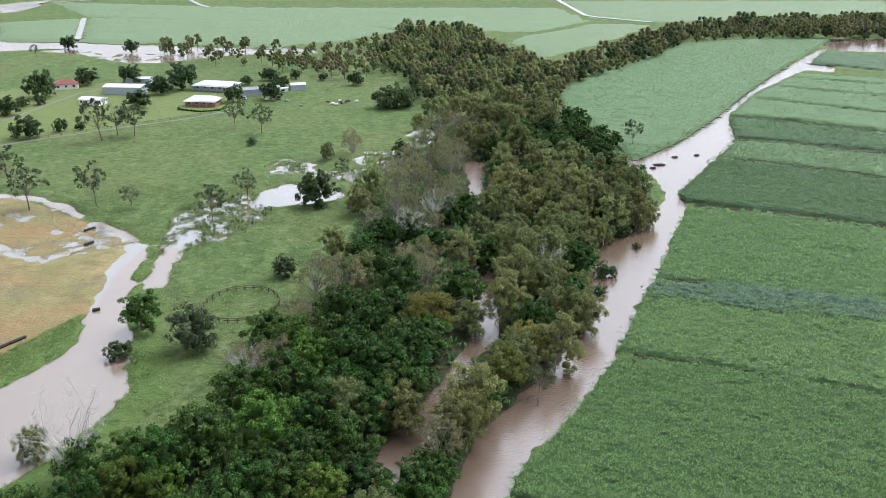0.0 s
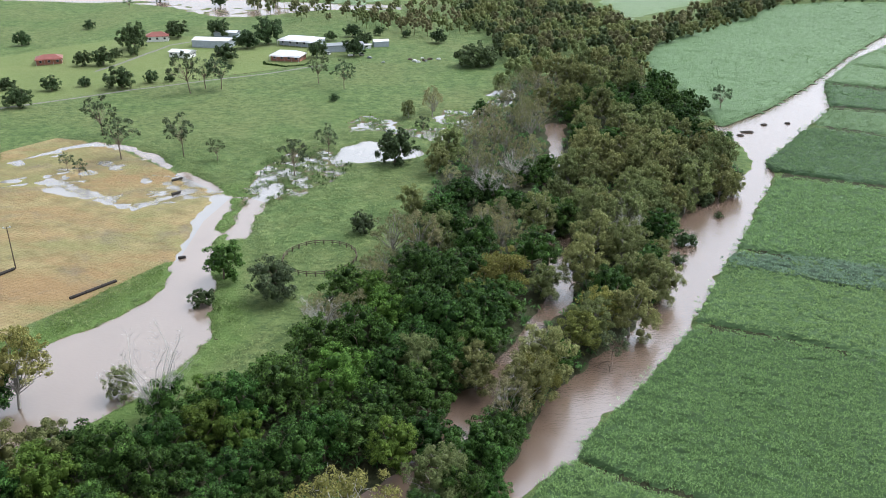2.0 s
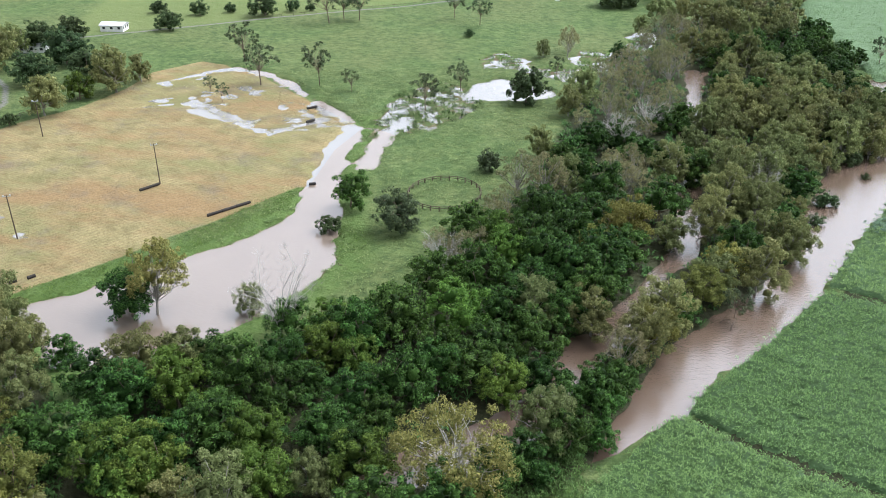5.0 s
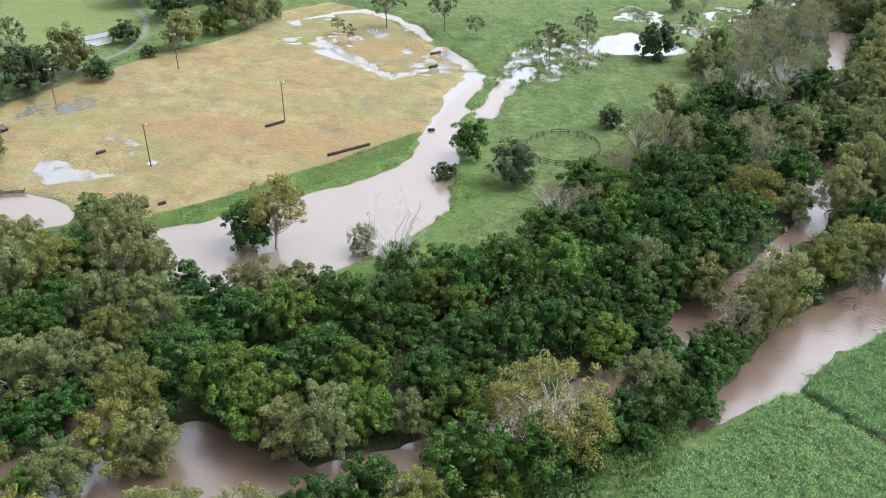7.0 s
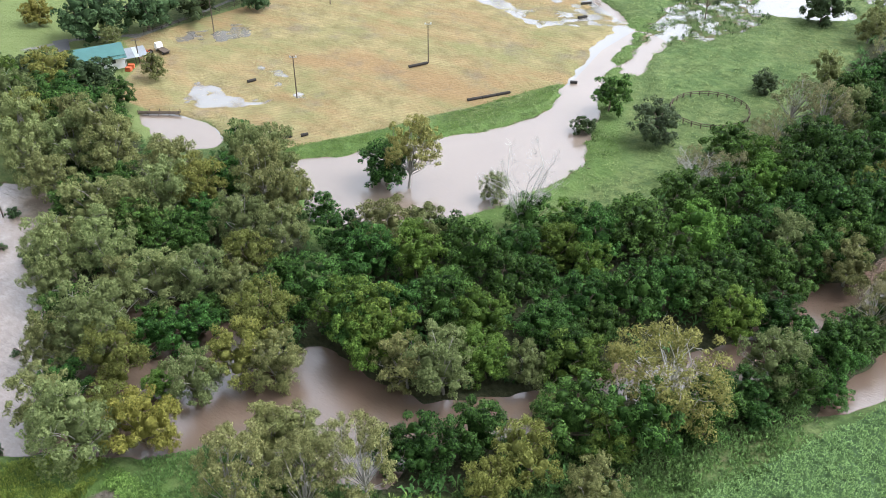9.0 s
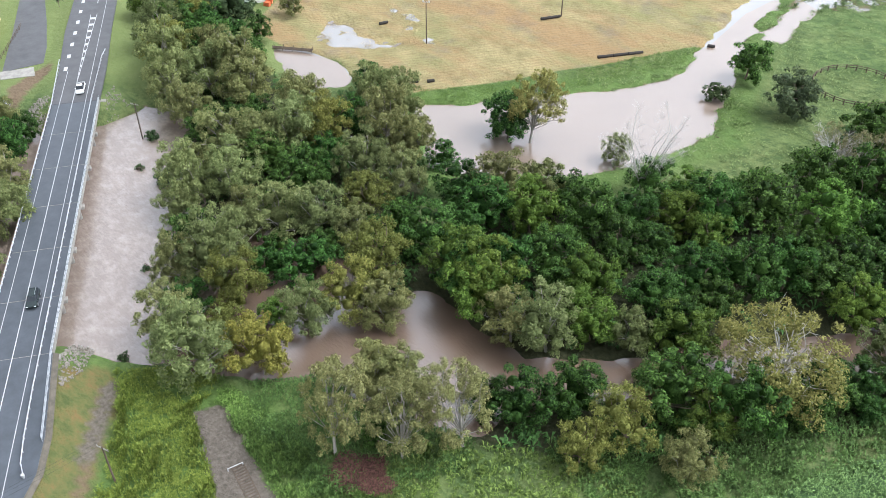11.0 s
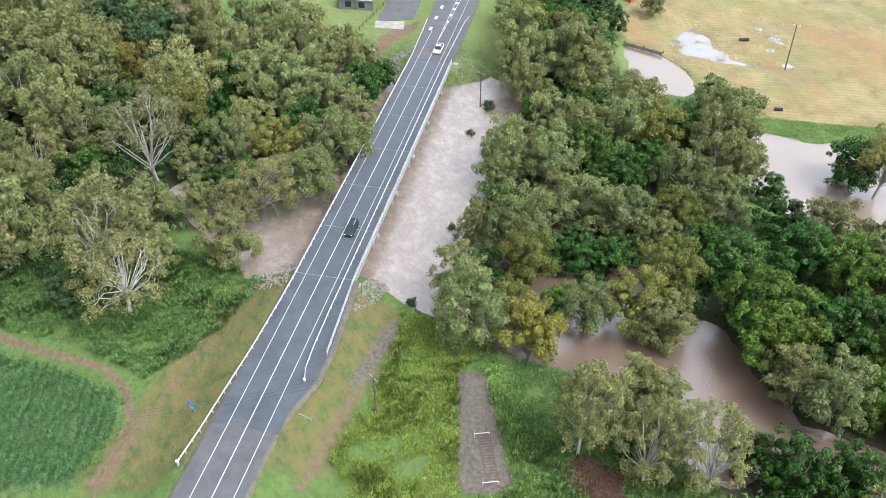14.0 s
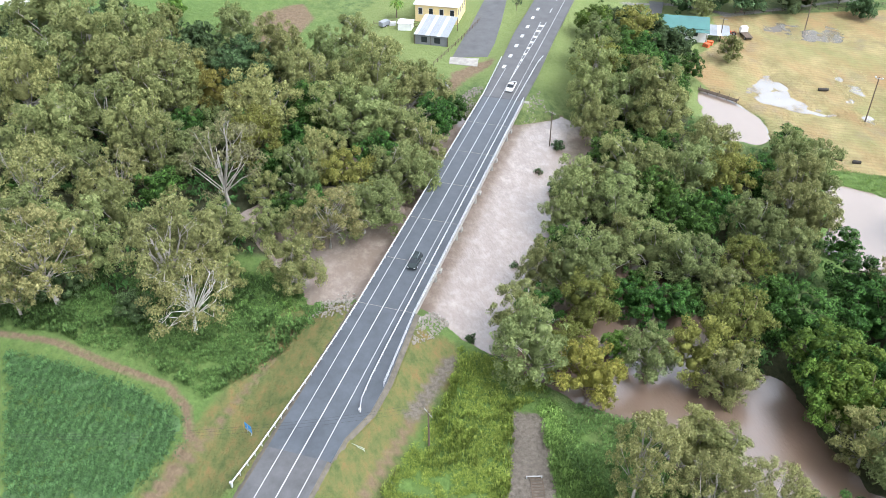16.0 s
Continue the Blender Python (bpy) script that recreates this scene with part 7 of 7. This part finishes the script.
hedge([(-144, 466), (-143, 461.5), (-129, 455.5), (-120, 459), (-119, 468)], 0.8, "clipped dark green hedge round the brick house", 3)


# farm machines and scrap
RED_PAINT = plain("faded_red_paint", (0.40, 0.09, 0.04), 0.5, 0, 0.25)


def truck(x, y, turn, label):
    t = empty("truck", pose(x, y, standing(x, y), 0, 0, turn), label, "truck")
    part("chassis", box(-0.8, -3.4, 0.6, 0.8, 2.4, 0.85, 0.03), RUBBER, t)
    part("cab", profile([(1.0, 0.7), (2.9, 0.7), (2.9, 1.6), (2.4, 2.6), (1.0, 2.6)], 1.1, 0.1), CAR_WHITE, t, "white cab")
    part("windscreen", box(-0.95, 2.62, 1.65, 0.95, 2.72, 2.35, 0.02), GLASS, t, "dark windscreen")
    part("tray", box(-1.15, -3.5, 0.9, 1.15, 0.85, 1.15, 0.03), TIMBER, t)
    for x0 in (-0.9, 0.9):
        for y0 in (-2.4, 1.9):
            wheel(t, x0, y0, 0.48)


def tractor(x, y, turn, label):
    t = empty("tractor", pose(x, y, standing(x, y), 0, 0, turn), label, "tractor")
    part("bonnet", profile([(0.2, 0.8), (1.9, 0.8), (1.9, 1.4), (0.2, 1.5)], 0.4, 0.05), RED_PAINT, t, "faded red bonnet")
    part("seat", box(-0.3, -0.7, 1.1, 0.3, -0.2, 1.5, 0.05), RUBBER, t)
    part("mudguard", box(-0.95, -1.0, 1.3, -0.55, 0.1, 1.4, 0.03), RED_PAINT, t)
    part("mudguard", box(0.55, -1.0, 1.3, 0.95, 0.1, 1.4, 0.03), RED_PAINT, t)
    for x0 in (-0.75, 0.75):
        wheel(t, x0, -0.5, 0.75)
        wheel(t, x0, 1.5, 0.42)


truck(-212.4, 164.6, 75, "white cab flat tray truck parked on the field")
tractor(-217.6, 158.6, 60, "faded red tractor parked beside the field")
tractor(-214.2, 160.8, 110, "dark old tractor parked beside the truck")
car(pose(-214.5, 143.5, standing(-214.5, 143.5), 0, 0, 140), CAR_WHITE, "white utility parked below the shed's veranda", True)
car(pose(-114, 489, standing(-114, 489), 0, 0, 70), CAR_WHITE, "pale old car in the farm yard")
car(pose(-94, 490, standing(-94, 490), 0, 0, 30), CAR_WHITE, "pale old car in the farm yard")
car(pose(-262, 51, standing(-262, 51), 0, 0, 30), CAR_DARK, "dark car parked at the end of the lawn")


def trailer(x, y, turn):
    t = empty("box_trailer", pose(x, y, standing(x, y), 0, 0, turn), "small grey box trailer on the lawn", "trailer")
    part("box", box(-0.9, -1.6, 0.5, 0.9, 1.6, 1.9, 0.03), ROOF_GREY, t)
    part("drawbar", box(-0.06, 1.6, 0.45, 0.06, 2.9, 0.58), STEEL, t)
    for x0 in (-0.95, 0.95):
        wheel(t, x0, -0.1, 0.35)


trailer(-252.5, 60.5, 30)


def scrap(x, y, s, turn, mat, seed):
    """An old machine body: hull, bent sheet and two axles."""
    t = empty("scrap_machine", pose(x, y, standing(x, y), 0, 0, turn), "pale derelict farm machine on the pasture", "scrap", "scrap on the pasture")
    part("hull", profile([(-1.6 * s, 0.3), (1.5 * s, 0.3), (1.4 * s, 1.0 * s), (0.2 * s, 1.5 * s), (-1.5 * s, 1.1 * s)], 0.9 * s, 0.2 * s), mat, t)
    part("axle", rod((-1.1 * s, -0.9 * s, 0.35), (1.1 * s, -0.9 * s, 0.35), 0.09, n=6), RUBBER, t)
    part("sheet", box(-0.9 * s, -1.8 * s, 0.2, 0.9 * s, -1.7 * s, 1.0 * s), ROOF_GREY, t)


rs0 = np.random.RandomState(14)
for x, y in ((-58.9, 472), (-58.2, 483), (-64.5, 479), (-53.6, 480.5), (-61.5, 475), (-48.5, 481), (-56, 476), (-100, 487), (-88, 482), (-78, 470)):
    scrap(x, y, rs0.uniform(0.6, 0.95), rs0.uniform(0, 360), CAR_WHITE if rs0.uniform() > 0.65 else (ROOF_GREY if rs0.uniform() > 0.5 else TIMBER), 1)


def snag(x, y, turn, size, label):
    """A forked dead branch lying in the water."""
    s = empty("snag", pose(x, y, -0.1, 0, 0, turn), label, "branch", "driftwood in the flood")
    v, f = tube([(0, 0, -0.3), (0.5 * size, 0.1, 0.5 * size), (1.2 * size, 0, 0.75 * size), (1.9 * size, 0.2, 0.5 * size)], [0.18, 0.15, 0.1, 0.04], 6)
    child("stem", mesh_of("stem", v, f, TIMBER, True), s)
    v, f = tube([(0.5 * size, 0.1, 0.5 * size), (0.8 * size, 0.7 * size, 1.0 * size)], [0.1, 0.03], 5)
    child("fork", mesh_of("fork", v, f, TIMBER, True), s)


for x, y, turn, size in ((18.6, 167.9, 20, 1.6), (21, 165.5, 70, 1.8), (13.5, 206, 30, 2.0), (-71.5, 170, 10, 1.2), (-160, 72, 30, 1.2), (-128, 55, 200, 0.9)):
    snag(x, y, turn, size, "dark forked branch sticking out of the flood water")


# ---- gardens behind the bridge ----
fence("garden_fence", [(-219, 66), (-232, 78), (-246, 90)], "brown timber garden fence beside the lawn", 2.4, 1.2, (1.05, 0.55))
fence("yard_fence", [(-256, 58), (-250, 66), (-246, 70)], "brown timber yard fence behind the lawn", 2.0, 1.5, (1.35, 0.9, 0.45))


def palm(x, y, tall, label):
    """A palm: ringed stem and a head of arching fronds, each by itself."""
    p = empty("palm_tree", pose(x, y, standing(x, y)), label, "tree")
    v, f = tube([(0, 0, -0.3), (0.1, 0.05, tall * 0.5), (0.25, 0.1, tall)], [0.26, 0.19, 0.15], 8)
    child("stem", mesh_of("stem", v, f, BARK, True), p)
    rs = np.random.RandomState(7)
    for i in range(18):
        a, up = i * 2.4, rs.uniform(0.1, 1.1)
        line = [Vector((0.25 + math.cos(a) * k * 2.6, 0.1 + math.sin(a) * k * 2.6, tall + up * k * 1.6 - 2.3 * k * k)) for k in np.linspace(0, 1, 6)]
        side = Vector((-math.sin(a), math.cos(a), 0))
        bm = bmesh.new()
        for k, (q, r) in enumerate(zip(line, line[1:])):
            w0, w1 = 0.42 * math.sin(0.35 + 2.6 * k / 5), 0.42 * math.sin(0.35 + 2.6 * (k + 1) / 5)
            for sg in (-1, 1):
                bm.faces.new([bm.verts.new(c) for c in (q, r, r + side * sg * w1 - Vector((0, 0, 0.2 * w1)), q + side * sg * w0 - Vector((0, 0, 0.2 * w0)))])
        part("frond", bm, LEAF_BRIGHT, p)


palm(-258, 66, 5.5, "small palm with drooping green fronds in a garden")


def pit(x, y, turn):
    """A small pale concrete marker on a square pad."""
    p = empty("concrete_marker", pose(x, y, standing(x, y), 0, 0, turn), "small pale concrete marker on a pad", "marker")
    part("pad", box(-1.2, -0.9, -0.2, 1.2, 0.9, 0.12, 0.03), CONCRETE, p)
    part("post", box(-0.25, -0.25, 0.12, 0.25, 0.25, 1.5, 0.03), LINE, p)
    part("cap", box(-0.5, -0.3, 1.5, 0.5, 0.3, 1.65, 0.02), LINE, p)


pit(-207.0, 65.8, 30)


def pallet_stack(x, y, turn, mat, label):
    s = empty("crate_stack", pose(x, y, standing(x, y), 0, 0, turn), label, "crates")
    for i in range(3):
        part("crate", box(-1.0 + 0.1 * i, -0.6, 0.42 * i, 0.9 + 0.05 * i, 0.6, 0.42 * i + 0.38, 0.03), mat, s)


ORANGE = plain("orange_plastic", (0.55, 0.13, 0.05), 0.5, 0, 0.15)
pallet_stack(-210.6, 151.0, 40, ORANGE, "stack of orange plastic crates beside green shed")
pallet_stack(-209.6, 149.2, 20, ORANGE, "stack of orange plastic crates beside green shed")
pallet_stack(-233.6, 131.2, 10, ROOF_GREY, "stack of pale blue grey crates by the car park")
for x, y, turn in ((-250.5, 65.5, 10), (-248.5, 66.8, 50), (-252, 63, 80)):
    pallet_stack(x, y, turn, LINE, "stack of pale boxes on the lawn")
